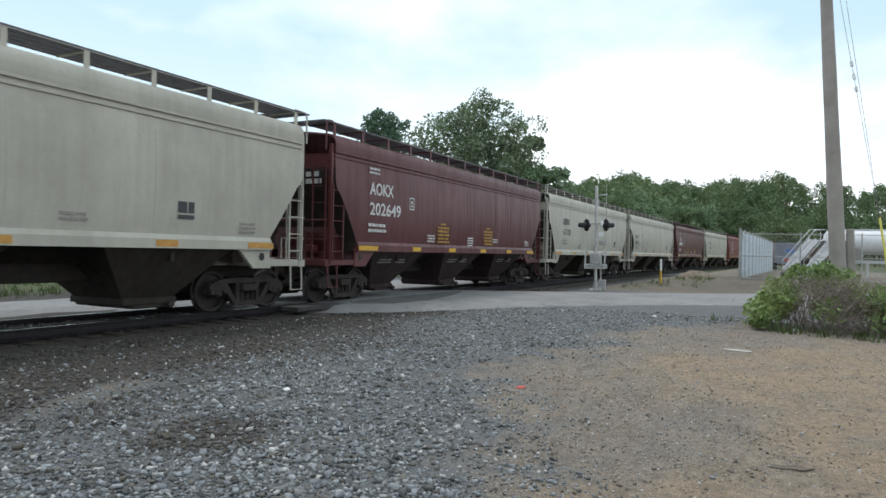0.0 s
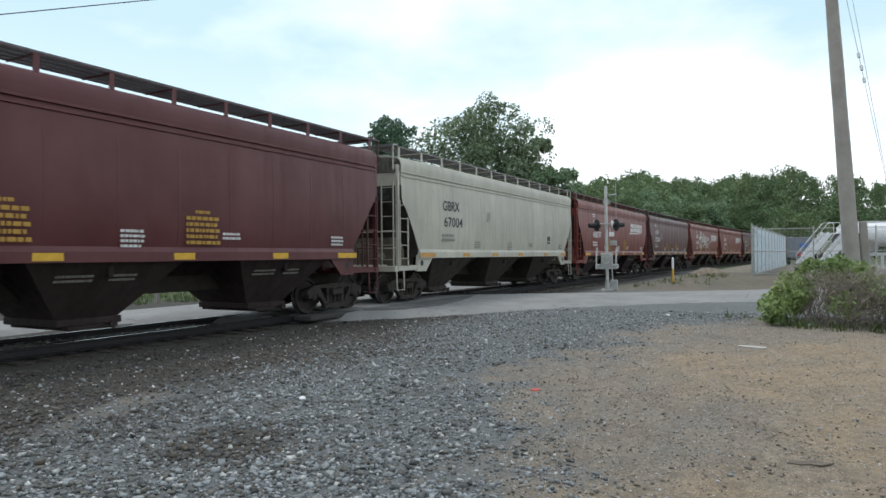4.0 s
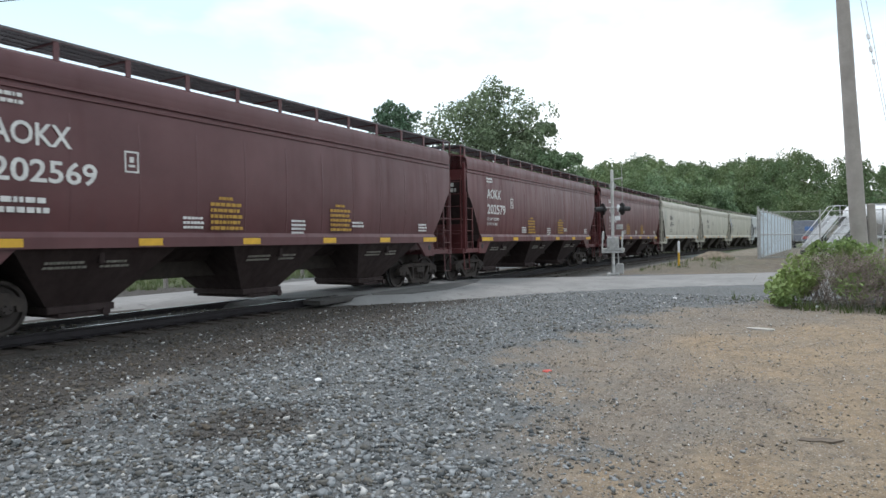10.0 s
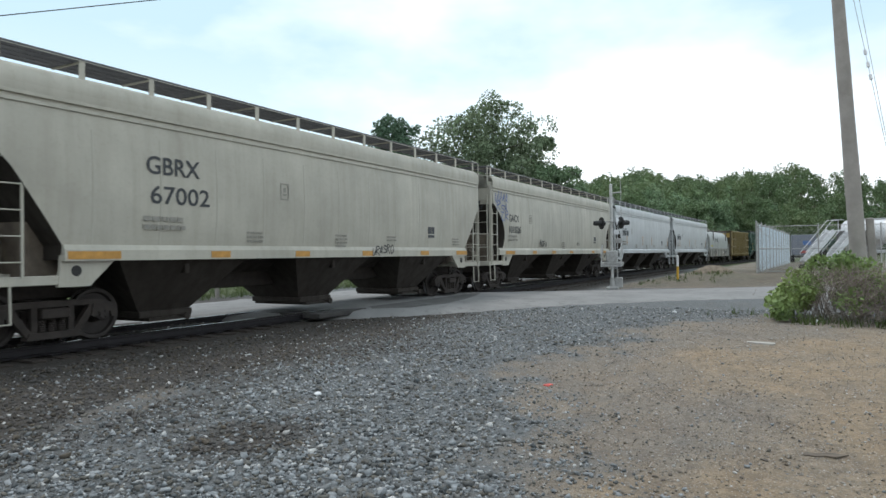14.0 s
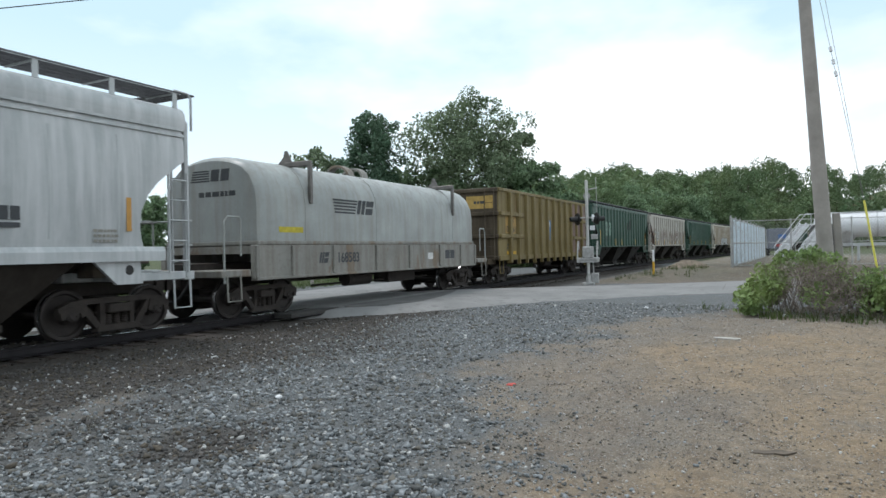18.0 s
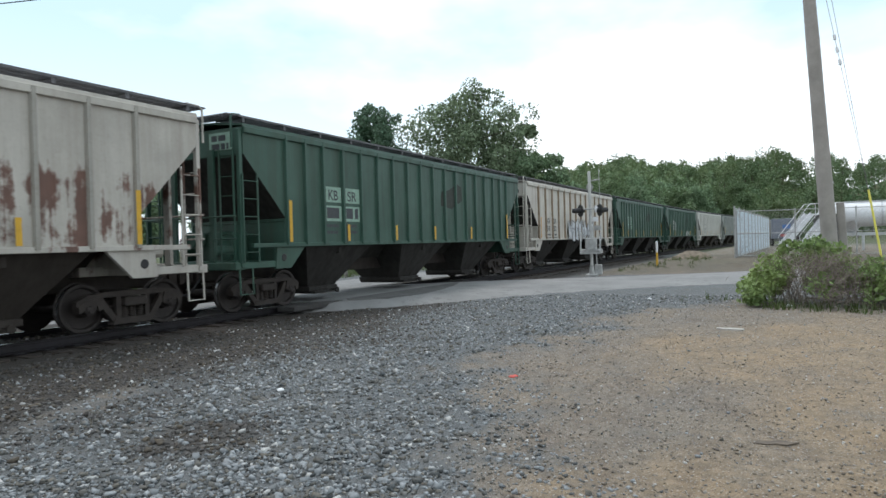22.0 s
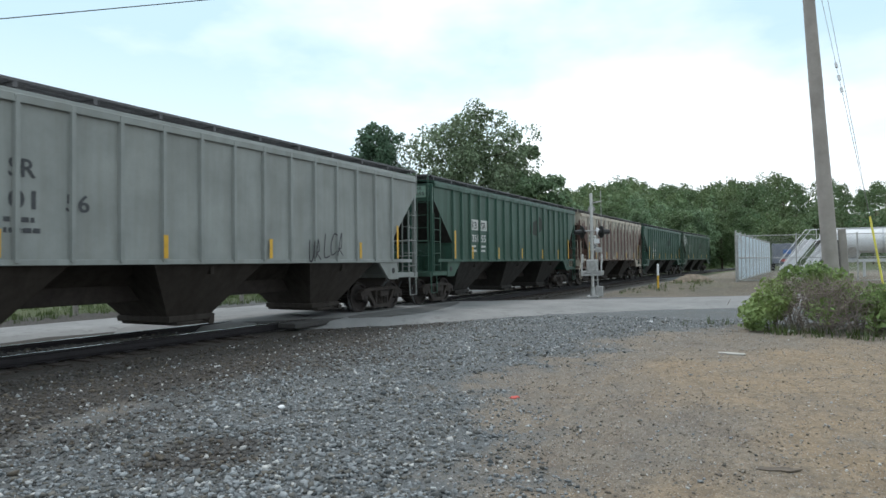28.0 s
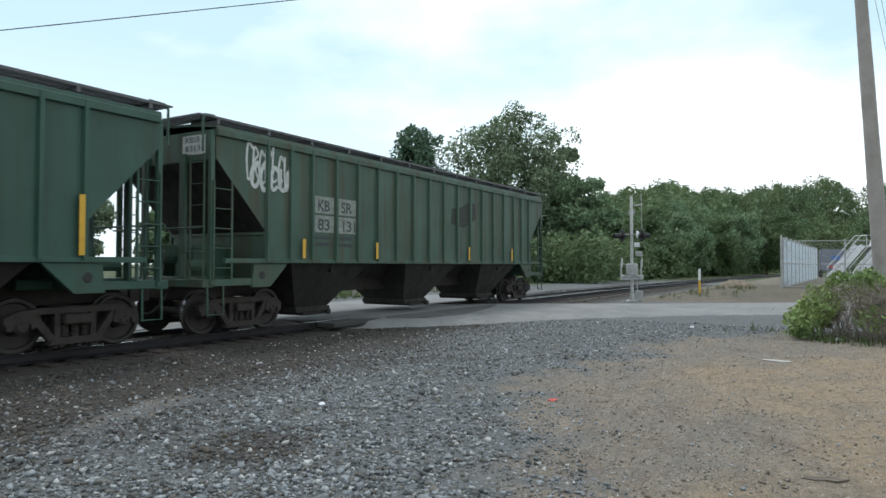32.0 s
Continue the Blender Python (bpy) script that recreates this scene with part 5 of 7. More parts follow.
        for k, x in enumerate(() if paint is P_silver else (-half + 1.75, -half + 4.7, -half + 7.2, -half + 9.85, half - 4.85, half - 2.47)):
            w = (0.95, 0.5, 0.5, 0.5, 0.5, 0.8)[k]
            part("reflector", use(("reflector_flat", w), lambda: G().box(0, w, -0.003, 0.003, 0, 0.13), tape), None, car, "reflective strip on the side sill", at=(x, -1.629, sill + 0.01))
    return car


def hopper_marks(car, length, mark, number, material, marked=True, shift=0.0, weights=None):
    """Reporting mark, number and small print of a flush-sided car."""
    half = length / 2
    x = -half + 2.25 + shift
    if marked:
        zm, hm, wm = (2.74, 0.30, 1.05) if mark == "GACX" else (2.98, 0.34, 1.22) if mark == "GBRX" else (3.02, 0.36, 1.25)
        lettering(car, mark, x, zm, hm, material, bold=0.008 if material is M_white_paint else 0.005, width=wm)
    else:
        slant_blocks(car, x, 3.05, 1.15, 0.36, material, 4, swoosh=False)
    if number:
        zn, hn, wn_ = (2.28, 0.30, 1.32) if mark == "GACX" else (2.44, 0.34, 1.38) if mark == "GBRX" else (2.45, 0.36, 1.68)
        lettering(car, number, x + (0.08 if mark == "GBRX" else -0.08 if mark == "GACX" else 0), zn, hn, material, bold=0.008 if material is M_white_paint else 0.005, width=wn_)
    else:
        small_print(car, x, 2.88, 1, 1.62, 0.34, 0.05, material, seed=14)
    if weights:
        for k, line in enumerate(weights):
            if line:
                lettering(car, line, x - 0.05, 2.20 - k * 0.19, 0.105, material, bold=0.003, width=0.085 * len(line))
    if not weights or not weights[1]:
        small_print(car, x - 0.05, 2.20 if not weights else 2.10, 1 if weights else 2, 1.0, 0.085, 0.07, M_faint if material is M_black_paint else material, seed=2)
    g = G()
    for a, b, c, d in ((0, 0.28, 0, 0.03), (0, 0.28, 0.35, 0.38), (0, 0.03, 0, 0.38), (0.25, 0.28, 0, 0.38), (0.08, 0.2, 0.1, 0.14), (0.1, 0.18, 0.18, 0.28)):
        g.box(a, b, -0.002, 0.002, c, d)
    part("load_stencil", g, M_faint if material is M_black_paint else material, car, at=(x + (3.5 if not marked else 3.5 if mark == "GBRX" else 2.2), -1.622, 2.72))
    if material is M_white_paint:
        for xx in (-half + 6.35, -half + 10.15):
            small_print(car, xx, 2.28, 5, 0.85, 0.07, 0.05, M_yellow_text, seed=5)
            small_print(car, xx + 0.22, 2.40, 1, 0.42, 0.06, 0.05, M_yellow_text, seed=8)
        for k in range(3):
            for dx, w in ((-0.95, 0.75), (0.05, 0.55)):
                me = use(("print", 2, w, 0.05, 0.05, 30 + k), lambda: bars_mesh(2, w, 0.05, 0.05, 30 + k), M_faint)
                tagged(part("small_print", me, None, car, at=pose((k - 1) * 0.259 * length + dx, -1.345, 1.18, 37.0, 0, 0)), kind="stuff")
    for xx, r in ((-half + 5.7, 3), (-half + 8.75, 4), (-half + 11.1, 2), (half - 2.7, 3)):
        small_print(car, xx, 1.98, r, 0.5, 0.05, 0.04, M_faint if material is M_black_paint else material, y=-1.590, seed=6)
    g = G().box(0, 0.22, -0.002, 0.002, 0.12, 0.34).box(0.25, 0.40, -0.002, 0.002, 0.12, 0.34).box(0, 0.40, -0.002, 0.002, 0.0, 0.08)
    part("consolidated_stencil", g, M_black_paint if material is M_black_paint else material, car, at=(half - 4.35, -1.606, 1.98)) if material is M_black_paint else None
    small_print(car, x - 0.02, 3.78, 2, 0.55, 0.06, 0.05, material, y=-1.607, seed=9) if material is M_white_paint else None


def ribbed_marks(car, length, paint, mark, number, material, x0=2, panel=None, z=2.70, step=0.50, h=0.30, number_ink=None, dx=0.0):
    """Mark and number split over the panels between the ribs."""
    half = length / 2
    ribs = rib_places(length, paint)
    k = int(x0)
    pitch = ribs[k + 1] - ribs[k]
    xa = ribs[k] + dx
    for row, word in ((0, mark), (1, number)):
        m = (len(word) + 1) // 2
        pieces = (word[:2], word[2:4], word[4:]) if len(word) == 6 else ("83", "131") if word == "83131" else (word[:m], word[m:])
        for c, piece in enumerate(pieces):
            x = xa + c * pitch
            zz = z - row * step
            ink = number_ink if row and number_ink else material
            if panel is not None and not (row and number_ink):
                part("stencil_panel", use(("stencil_panel", round(pitch, 2), h), lambda: G().box(0.07, pitch - 0.07, -0.002, 0.002, -0.06, h + 0.05), panel), None, car, "painted-out panel behind the lettering", at=(x, -1.5655, zz))
            if not piece:
                small_print(car, x + 0.14, zz + h, 1, pitch - 0.3, h * 0.95, 0.05, ink, y=-1.571, seed=15 + c)
                continue
            lettering(car, piece, x + 0.20, zz, h * 0.92, ink, y=-1.571, bold=0.006, width=min(pitch - 0.30, 0.20 * len(piece) + 0.04))
    for c in range(2):
        small_print(car, xa + c * pitch + 0.14, z - step - 0.14, 2, pitch - 0.35, 0.08, 0.09, number_ink or material, y=-1.567, seed=11 + c)


# --- gondola ---
def gondola(length):
    car = thing("gondola_car", "battered ochre-yellow high-sided gondola with ribbed sides", "railway car", "cars of the train")
    half, bot, top = length / 2, 1.12, 4.08
    xe = half - 0.85
    for s in (-1, 1):
        part("side_wall", G().box(-xe, xe, -0.04, 0.04, bot, top, 0.01), P_yellow, car, at=(0, s * 1.46, 0))
        part("top_rail", G().box(-xe - 0.05, xe + 0.05, -0.09, 0.09, top - 0.10, top + 0.04, 0.02), P_yellow, car, at=(0, s * 1.48, 0))
        part("side_sill", G().box(-xe, xe, -0.07, 0.07, bot - 0.12, bot + 0.10, 0.015), P_yellow, car, at=(0, s * 1.48, 0))
        rib = lambda: G().prism([(-0.09, 0), (0.09, 0), (0.06, -0.13), (-0.06, -0.13)], bot + 0.02, top - 0.08, "z").prism([(-0.06, -0.13), (0.06, -0.13), (0.07, 0.0), (-0.07, 0.0)], bot - 0.30, bot + 0.02, "z")
        for k in range(10):
            x = -4.68 + 1.04 * k
            part("rib", use(("gondola_rib",), rib, P_yellow), None, car, at=pose(x, s * 1.50, 0, 0, 0, 0 if s < 0 else 180))
        for d in (-1, 1):
            for z in (2.05, 3.02):
                part("corner_rib", G().box(-1.42, 1.42, -0.10, 0.10, -0.09, 0.09, 0.03), P_yellow, car, at=(d * (xe - 1.44), s * 1.52, z))
            part("corner_post", G().box(-0.10, 0.10, -0.12, 0.12, bot - 0.25, top - 0.1, 0.02), P_yellow, car, at=(d * (xe - 1.15), s * 1.535, 0))
    for d in (-1, 1):
        part("end_wall", G().box(-0.04, 0.04, -1.44, 1.44, bot, top, 0.01), P_gondend, car, "grime-darkened end wall", at=(d * (xe - 0.03), 0, 0))
        for z in (2.05, 3.02, top - 0.05, bot):
            part("end_rib", G().box(-0.09, 0.09, -1.5, 1.5, -0.09, 0.09, 0.03), P_gondend, car, at=(d * (xe + 0.06), 0, z))
        part("end_frame", G().box(-0.5, 0.35, -1.2, 1.2, 0.85, 1.08, 0.02), P_gondend, car, at=(d * (half - 0.80), 0, 0))
        for s in (-1, 1):
            part("end_ladder", use(("gondola_ladder",), lambda: ladder_mesh(0.42, 3.0, 8), P_gondend), None, car, at=pose(d * (half - 0.52), s * 1.2 - 0.21, 1.0, 0, 0, 90))
            part("sill_step", use(("sill_step",), lambda: G().path([(-0.2, 0, 1.05), (-0.2, -0.02, 0.45), (0.2, -0.02, 0.45), (0.2, 0, 1.05)], 0.022, 8), P_yellow), None, car, at=(d * (half - 1.1), s * 1.48, 0))
        add_truck(car, d * (half - 2.1))
    part("floor", G().box(-xe, xe, -1.44, 1.44, bot - 0.02, bot + 0.04), P_gondend, car)
    part("centre_sill", G().box(-half + 0.5, half - 0.5, -0.25, 0.25, 0.72, 1.1, 0.02), M_truck, car)
    part("brake_reservoir", G().lathe([(-0.6, 0.0), (-0.55, 0.2), (0.55, 0.2), (0.6, 0.0)], 14, "x", (1.5, -0.7, 0.75)), M_truck, car, smooth=40)
    for x in (-4.5, -2.2, 0, 2.2, 4.5):
        part("cross_bearer", use(("cross_bearer",), lambda: G().box(-0.08, 0.08, -1.4, 1.4, 0.80, bot, 0.01), M_truck), None, car, at=(x, 0, 0))
    part("patched_panel", G().box(xe - 2.75, xe - 0.1, -0.012, 0.012, bot + 0.1, top - 0.12, 0.004), car_paint("mauve_primer", (0.17, 0.115, 0.095), dirt=(0.08, 0.05, 0.04), streak=0.5, dirt_amt=0.5, rough=0.7, seed=19), car, "side panel patched in mauve-brown primer", at=(0, -1.507, 0))
    add_couplers(car, half)
    x = -6.05
    part("stencil_panel", G().box(0, 1.25, -0.002, 0.002, 0, 0.80), plain("faded_yellow_panel", (0.42, 0.27, 0.09), 0.6), car, at=(x - 0.06, -1.503, 2.17))
    lettering(car, "DJJX", x + 0.22, 2.62, 0.27, M_black_paint, y=-1.507, bold=0.008, width=0.75)
    lettering(car, "881961", x + 0.03, 2.23, 0.30, M_black_paint, y=-1.507, bold=0.008, width=1.08)
    part("reflector", G().box(0, 1.1, -0.003, 0.003, 0, 0.13), M_yellow_tape, car, "yellow reflective strip", at=(x + 0.05, -1.504, bot + 0.14))
    small_print(car, x + 0.05, 1.72, 2, 0.8, 0.08, 0.07, M_black_paint, y=-1.505, seed=4)
    p = part("notice_panel", G().box(0, 0.42, -0.003, 0.003, 0, 0.62), plain("blue_notice", (0.03, 0.16, 0.36), 0.5), car, "blue and white painted panel", at=(-0.30, -1.503, 2.30))
    part("notice_emblem", G().prism([(0.08, 0.3), (0.16, 0.3), (0.21, 0.42), (0.26, 0.3), (0.34, 0.3), (0.28, 0.55), (0.14, 0.55)], -0.006, -0.003), M_white_paint, p, "white emblem as a plain shape")
    small_print(car, -0.30, 2.24, 3, 0.42, 0.07, 0.05, plain("blue_print", (0.05, 0.2, 0.4), 0.5), y=-1.504, seed=8)
    part("end_panel", G().box(-0.003, 0.003, -1.3, 0.0, 0, 0.55), plain("yellow_end_panel", (0.46, 0.30, 0.08), 0.6), car, "yellow stencil panel on the end", at=(-xe - 0.012, 0.0, 3.25))
    g = bars_mesh(1, 0.5, 0.12, 0.05, 7)
    part("small_print", g, M_black_paint, car, at=pose(-xe - 0.018, -0.35, 3.58, 0, 0, -90))
    return car


# --- covered coil car ---
def coil_car(length):
    car = thing("covered_coil_car", "coil car with a long pale rounded hood over grey sills", "railway car", "cars of the train")
    half = length / 2
    xe, mid = 5.93, -0.19
    prof = [(1.50, 1.78), (1.50, 2.75), (1.45, 3.10), (1.28, 3.45), (1.02, 3.67), (0.68, 3.79), (0.34, 3.85), (0.0, 3.87)]
    ring = [(-y, z) for y, z in prof] + [(y, z) for y, z in prof[::-1][1:]]
    xs = [(-xe, 0.94), (-xe + 0.05, 0.97), (-xe + 0.14, 0.99), (-xe + 0.3, 1.0), (0, 1.0), (xe - 0.3, 1.0), (xe - 0.14, 0.99), (xe - 0.05, 0.97), (xe, 0.94)]
    g = G()
    vs, fs, n = [], [], len(ring)
    for x, k in xs:
        vs += [(x, y * (k * 0.35 + 0.65), 1.78 + (z - 1.78) * k) for y, z in ring]
    for i in range(len(xs) - 1):
        fs += [(i * n + j, i * n + j + 1, (i + 1) * n + j + 1, (i + 1) * n + j) for j in range(n - 1)]
        fs.append((i * n, (i + 1) * n, (i + 1) * n + n - 1, i * n + n - 1))
    fs += [tuple(range(n)), tuple(range((len(xs) - 1) * n, len(xs) * n))]
    g.add(vs, fs)
    hood = part("hood", g, P_coil, car, "pale rounded steel hood", smooth=35, at=(mid, 0, 0))
    part("hood_rim", G().box(-xe - 0.02, xe + 0.02, -1.53, 1.53, 1.70, 1.80, 0.02), P_coilsill, hood)
    for x in (-4.2, -0.9, 4.2):
        part("hood_seam", G().prism([(y * 1.004, 1.78 + (z - 1.78) * 1.004) for y, z in ring] + [(y * 0.99, 1.78 + (z - 1.78) * 0.99) for y, z in ring[::-1]], x - 0.02, x + 0.02, "x"), P_coil, hood)
    for x in (-4.0, 4.2):
        part("lifting_bracket", G().box(-0.05, 0.05, -1.56, -1.46, 2.75, 3.78, 0.01).box(-0.06, 0.06, -1.55, -0.7, 3.72, 3.86, 0.02).prism([(-0.95, 3.80), (-0.45, 3.80), (-0.66, 4.00), (-0.70, 4.16), (-0.78, 4.16)], -0.02, 0.02, "x"), M_steel, hood, at=(x, 0, 0))
    arc = [(math.cos(a), math.sin(a)) for a in np.linspace(-0.25, math.pi + 0.25, 15)]
    for dx, tilt in ((-0.34, -0.10), (0.34, 0.10)):
        g = G()
        for (c0, s0), (c1, s1) in zip(arc, arc[1:]):
            vs = [(dx + e + tilt * q, r * c, 3.74 + r * 0.95 * q) for c, q in ((c0, s0), (c1, s1)) for e in (-0.16, 0.16) for r in (0.40, 0.47)]
            g.add(vs, [(0, 1, 5, 4), (2, 6, 7, 3), (0, 4, 6, 2), (1, 3, 7, 5)])
        part("lifting_yoke", g, P_coilsill, hood, "rust-stained half-ring lifting yoke", at=(-0.25, 0, 0))
    for s in (-1, 1):
        sill = part("side_sill", G().box(-xe - 0.15, xe + 0.15, -0.06, 0.06, 0.92, 1.70, 0.015), P_coilsill, car, at=(mid, s * 1.46, 0))
        for x in (-xe - 0.08, -4.75, -3.08, -0.98, 0.98, 3.08, 4.75, xe + 0.08):
            part("sill_rib", use(("coil_rib",), lambda: G().box(-0.05, 0.05, -0.06, 0.0, 0.95, 1.68, 0.01), P_coilsill), None, sill, at=pose(x, 0 + (-0.06 if s < 0 else 0.06), 0, 0, 0, 0 if s < 0 else 180))
        part("lower_flange", G().box(-xe - 0.1, xe + 0.1, -0.10, 0.10, 0.88, 0.95, 0.01), P_coilsill, sill)
    part("deck", G().box(-xe - 0.1 + mid, xe + 0.1 + mid, -1.42, 1.42, 1.5, 1.68), P_coilsill, car)
    part("centre_sill", G().box(-half + 0.5, half - 0.5, -0.3, 0.3, 0.72, 1.3, 0.02), M_truck, car)
    part("brake_rigging", G().box(0.5, 2.2, -0.9, -0.3, 0.5, 0.85, 0.03).tube((-1.8, -0.8, 0.7), (-0.6, -0.8, 0.7), 0.2, 14).tube((-3.2, -0.7, 0.6), (3.4, -0.7, 0.6), 0.03, 6), M_truck, car)
    for d in (-1, 1):
        part("end_platform", G().box(-0.45, 0.45, -1.45, 1.45, 0.98, 1.14, 0.02), P_coilsill, car, at=(d * (half - 0.85), 0, 0))
        for s in (-1, 1):
            g = G().path([(0, 0, 0.5), (0, 0, 1.85), (-0.1 * d, 0, 1.98), (-0.45 * d, 0, 1.98), (-0.5 * d, 0, 1.9), (-0.5 * d, 0, 1.1)], 0.024, 8)
            part("hand_rail", g, P_coil, car, at=(d * (half - 0.5), s * 1.42, 0.35))
            part("sill_step", use(("sill_step",), lambda: G().path([(-0.2, 0, 1.05), (-0.2, -0.02, 0.45), (0.2, -0.02, 0.45), (0.2, 0, 1.05)], 0.022, 8), P_coilsill), None, car, at=(d * (half - 0.75), s * 1.45, 0))
        add_truck(car, d * (half - 2.15))
    add_couplers(car, half)
    lettering(car, "168583", -3.12, 1.22, 0.28, M_black_paint, y=-1.525, bold=0.008, width=1.05)
    slant_blocks(car, -3.92, 1.22, 0.40, 0.28, M_black_paint, 2, y=-1.525, swoosh=False, first=1)
    e = slant_blocks(car, -2.15, 2.56, 0.85, 0.40, M_black_paint, 2, y=-1.502, swoosh=False, first=1)
    g = G()
    for k in range(5):
        g.box(-0.95 - 0.02 * k, 0.0 + 0.03 * k, -1.506, -1.502, k * 0.085, 0.045 + k * 0.085)
    part("emblem_stripes", g, M_black_paint, car, "dark speed stripes beside the emblem", at=(-2.2, 0, 2.56))
    g = G()
    for k in range(5):
        g.box(-0.002, 0.002, 0.0, 0.62 - 0.02 * k, k * 0.06, k * 0.06 + 0.034)
    g.prism([(-0.30, 0.0), (-0.04, 0.0), (-0.08, 0.28), (-0.34, 0.28)], -0.002, 0.002, "x").prism([(-0.62, 0.0), (-0.36, 0.0), (-0.40, 0.28), (-0.66, 0.28)], -0.002, 0.002, "x")
    tagged(part("end_emblem", g, M_black_paint, car, "dark slanted emblem and stripes on the hood's end", at=(mid - xe - 0.004, 0.0, 3.25)), kind="stuff")
    tagged(part("small_print", bars_mesh(1, 1.2, 0.12, 0.05, 27), M_black_paint, car, at=pose(mid - xe - 0.004, 0.35, 3.0, 0, 0, -90)), kind="stuff")
    part("chalk_patch", G().box(0, 0.9, -0.002, 0.002, 0, 0.14), plain("yellow_chalk", (0.5, 0.42, 0.05), 0.8), car, at=(-5.4, -1.503, 2.0))
    part("label_plate", G().box(0, 0.35, -0.003, 0.003, 0, 0.22), M_white_paint, car, at=(xe - 3.9, -1.525, 1.2))
    g = G().box(0, 0.34, -0.003, 0.003, 0, 0.3).box(0.4, 0.72, -0.003, 0.003, 0, 0.3)
    part("consolidated_stencil", g, M_black_paint, car, at=(xe - 2.6, -1.525, 1.2))
    return car


def graffiti_script(car, x, z):
    """Large looping brush-script strokes in white."""
    g = G()
    for ctrl, w in (
        ([(-0.55, 1.05), (0.0, 1.0), (0.55, 1.2), (0.62, 1.55), (0.35, 1.62), (0.12, 1.35), (0.35, 0.75), (0.55, 0.3), (0.45, 0.05), (0.1, 0.12)], 0.30),
        ([(1.1, 0.75), (0.95, 1.0), (1.15, 1.2), (1.4, 0.95), (1.25, 0.65), (1.05, 0.72)], 0.20),
        ([(1.45, 1.45), (1.75, 1.5), (1.75, 1.3), (1.6, 1.0), (1.55, 0.75), (1.85, 0.70), (2.1, 0.85)], 0.19),
        ([(2.25, 1.35), (2.2, 0.8), (2.45, 0.45), (2.6, 0.9), (2.65, 1.35)], 0.26),
        ([(2.75, 1.3), (2.8, 0.7), (3.05, 0.5), (3.2, 0.95)], 0.2),
        ([(3.3, 1.25), (3.35, 0.85), (3.6, 0.8), (3.7, 1.2), (3.75, 0.85)], 0.14),
        ([(4.0, 0.85), (4.05, 1.15), (4.3, 1.15), (4.35, 0.85), (4.55, 1.1), (4.75, 1.0), (4.75, 0.75), (5.2, 0.65), (5.3, 0.75)], 0.12),
        ([(2.5, 0.15), (3.0, 0.35), (3.4, 0.05), (3.9, 0.2), (3.6, 0.45), (3.9, 0.5), (4.4, 0.4), (4.3, 0.15)], 0.11),
        ([(-0.3, 0.25), (-0.15, 0.42), (0.1, 0.3), (-0.1, 0.12), (-0.3, 0.22)], 0.12),
        ([(1.3, 0.15), (1.7, 0.30), (2.3, 0.38)], 0.14),
    ):
        stroke(g, curve_pts([(a * 1.11, b) for a, b in ctrl]), w, w * 0.75)
    part("graffiti", g, M_white_paint, car, "large flowing white spray-painted script", at=(x, -1.626, z))


def graffiti_blocks(car, x, z, w, h, fill, edge, seed, n=7):
    """Wildstyle block shapes: pale fills with dark wavy outlines."""
    rng = random.Random(seed)
    gf, ge = G(), G()
    for k in range(n):
        x0, x1 = w * k / n, w * (k + 0.96) / n
        pts = [(x0 + rng.uniform(0, 0.1), rng.uniform(0, 0.12)), (x0 + rng.uniform(-0.08, 0.1), h * 0.5), (x0 + rng.uniform(0, 0.15), h * rng.uniform(0.75, 1.0)), ((x0 + x1) / 2, h * rng.uniform(0.55, 0.95)), (x1 + rng.uniform(-0.1, 0.08), h * rng.uniform(0.75, 1.0)), (x1 - rng.uniform(0, 0.12), h * 0.45), (x1 + rng.uniform(-0.1, 0.05), rng.uniform(0, 0.1)), ((x0 + x1) / 2, h * rng.uniform(0.0, 0.3))]
        gf.add([(a, 0, b) for a, b in pts], [tuple(range(len(pts)))])
        stroke(ge, curve_pts(pts + [pts[0]], 5), 0.045, 0.035, -0.004)
        stroke(ge, curve_pts([(x0 + 0.15, h * 0.2), ((x0 + x1) / 2, h * rng.uniform(0.35, 0.6)), (x1 - 0.1, h * rng.uniform(0.3, 0.6))], 5), 0.035, 0.03, -0.004)
    a = tagged(part("graffiti", gf, fill, car, "pale block-letter graffiti with dark outlines", at=(x, -1.640, z)), kind="stuff")
    tagged(part("graffiti_outline", ge, edge, a), kind="stuff")


GLYPHS = (
    [(0.5, 1), (0.1, 0.8), (0, 0.4), (0.4, 0), (0.9, 0.2), (1, 0.7), (0.6, 1), (0.3, 0.8)],
    [(0, 0.95), (0.08, 0.3), (0.3, 0), (0.7, 0.15), (0.9, 0.9), (0.95, 0.1)],
    [(0.95, 0.85), (0.35, 1), (0, 0.5), (0.3, 0.05), (0.95, 0.2)],
    [(0, 0), (0.06, 1), (0.9, 0.8), (0.15, 0.5), (1, 0)],
    [(0.95, 0.9), (0.3, 1), (0.15, 0.65), (0.85, 0.4), (0.7, 0.05), (0, 0.1)],
    [(0, 0.1), (0.4, 1), (0.55, 0.4), (0.2, 0.35), (0.9, 0)],
    [(0.05, 1), (0.1, 0.1), (0.95, 0)],
)


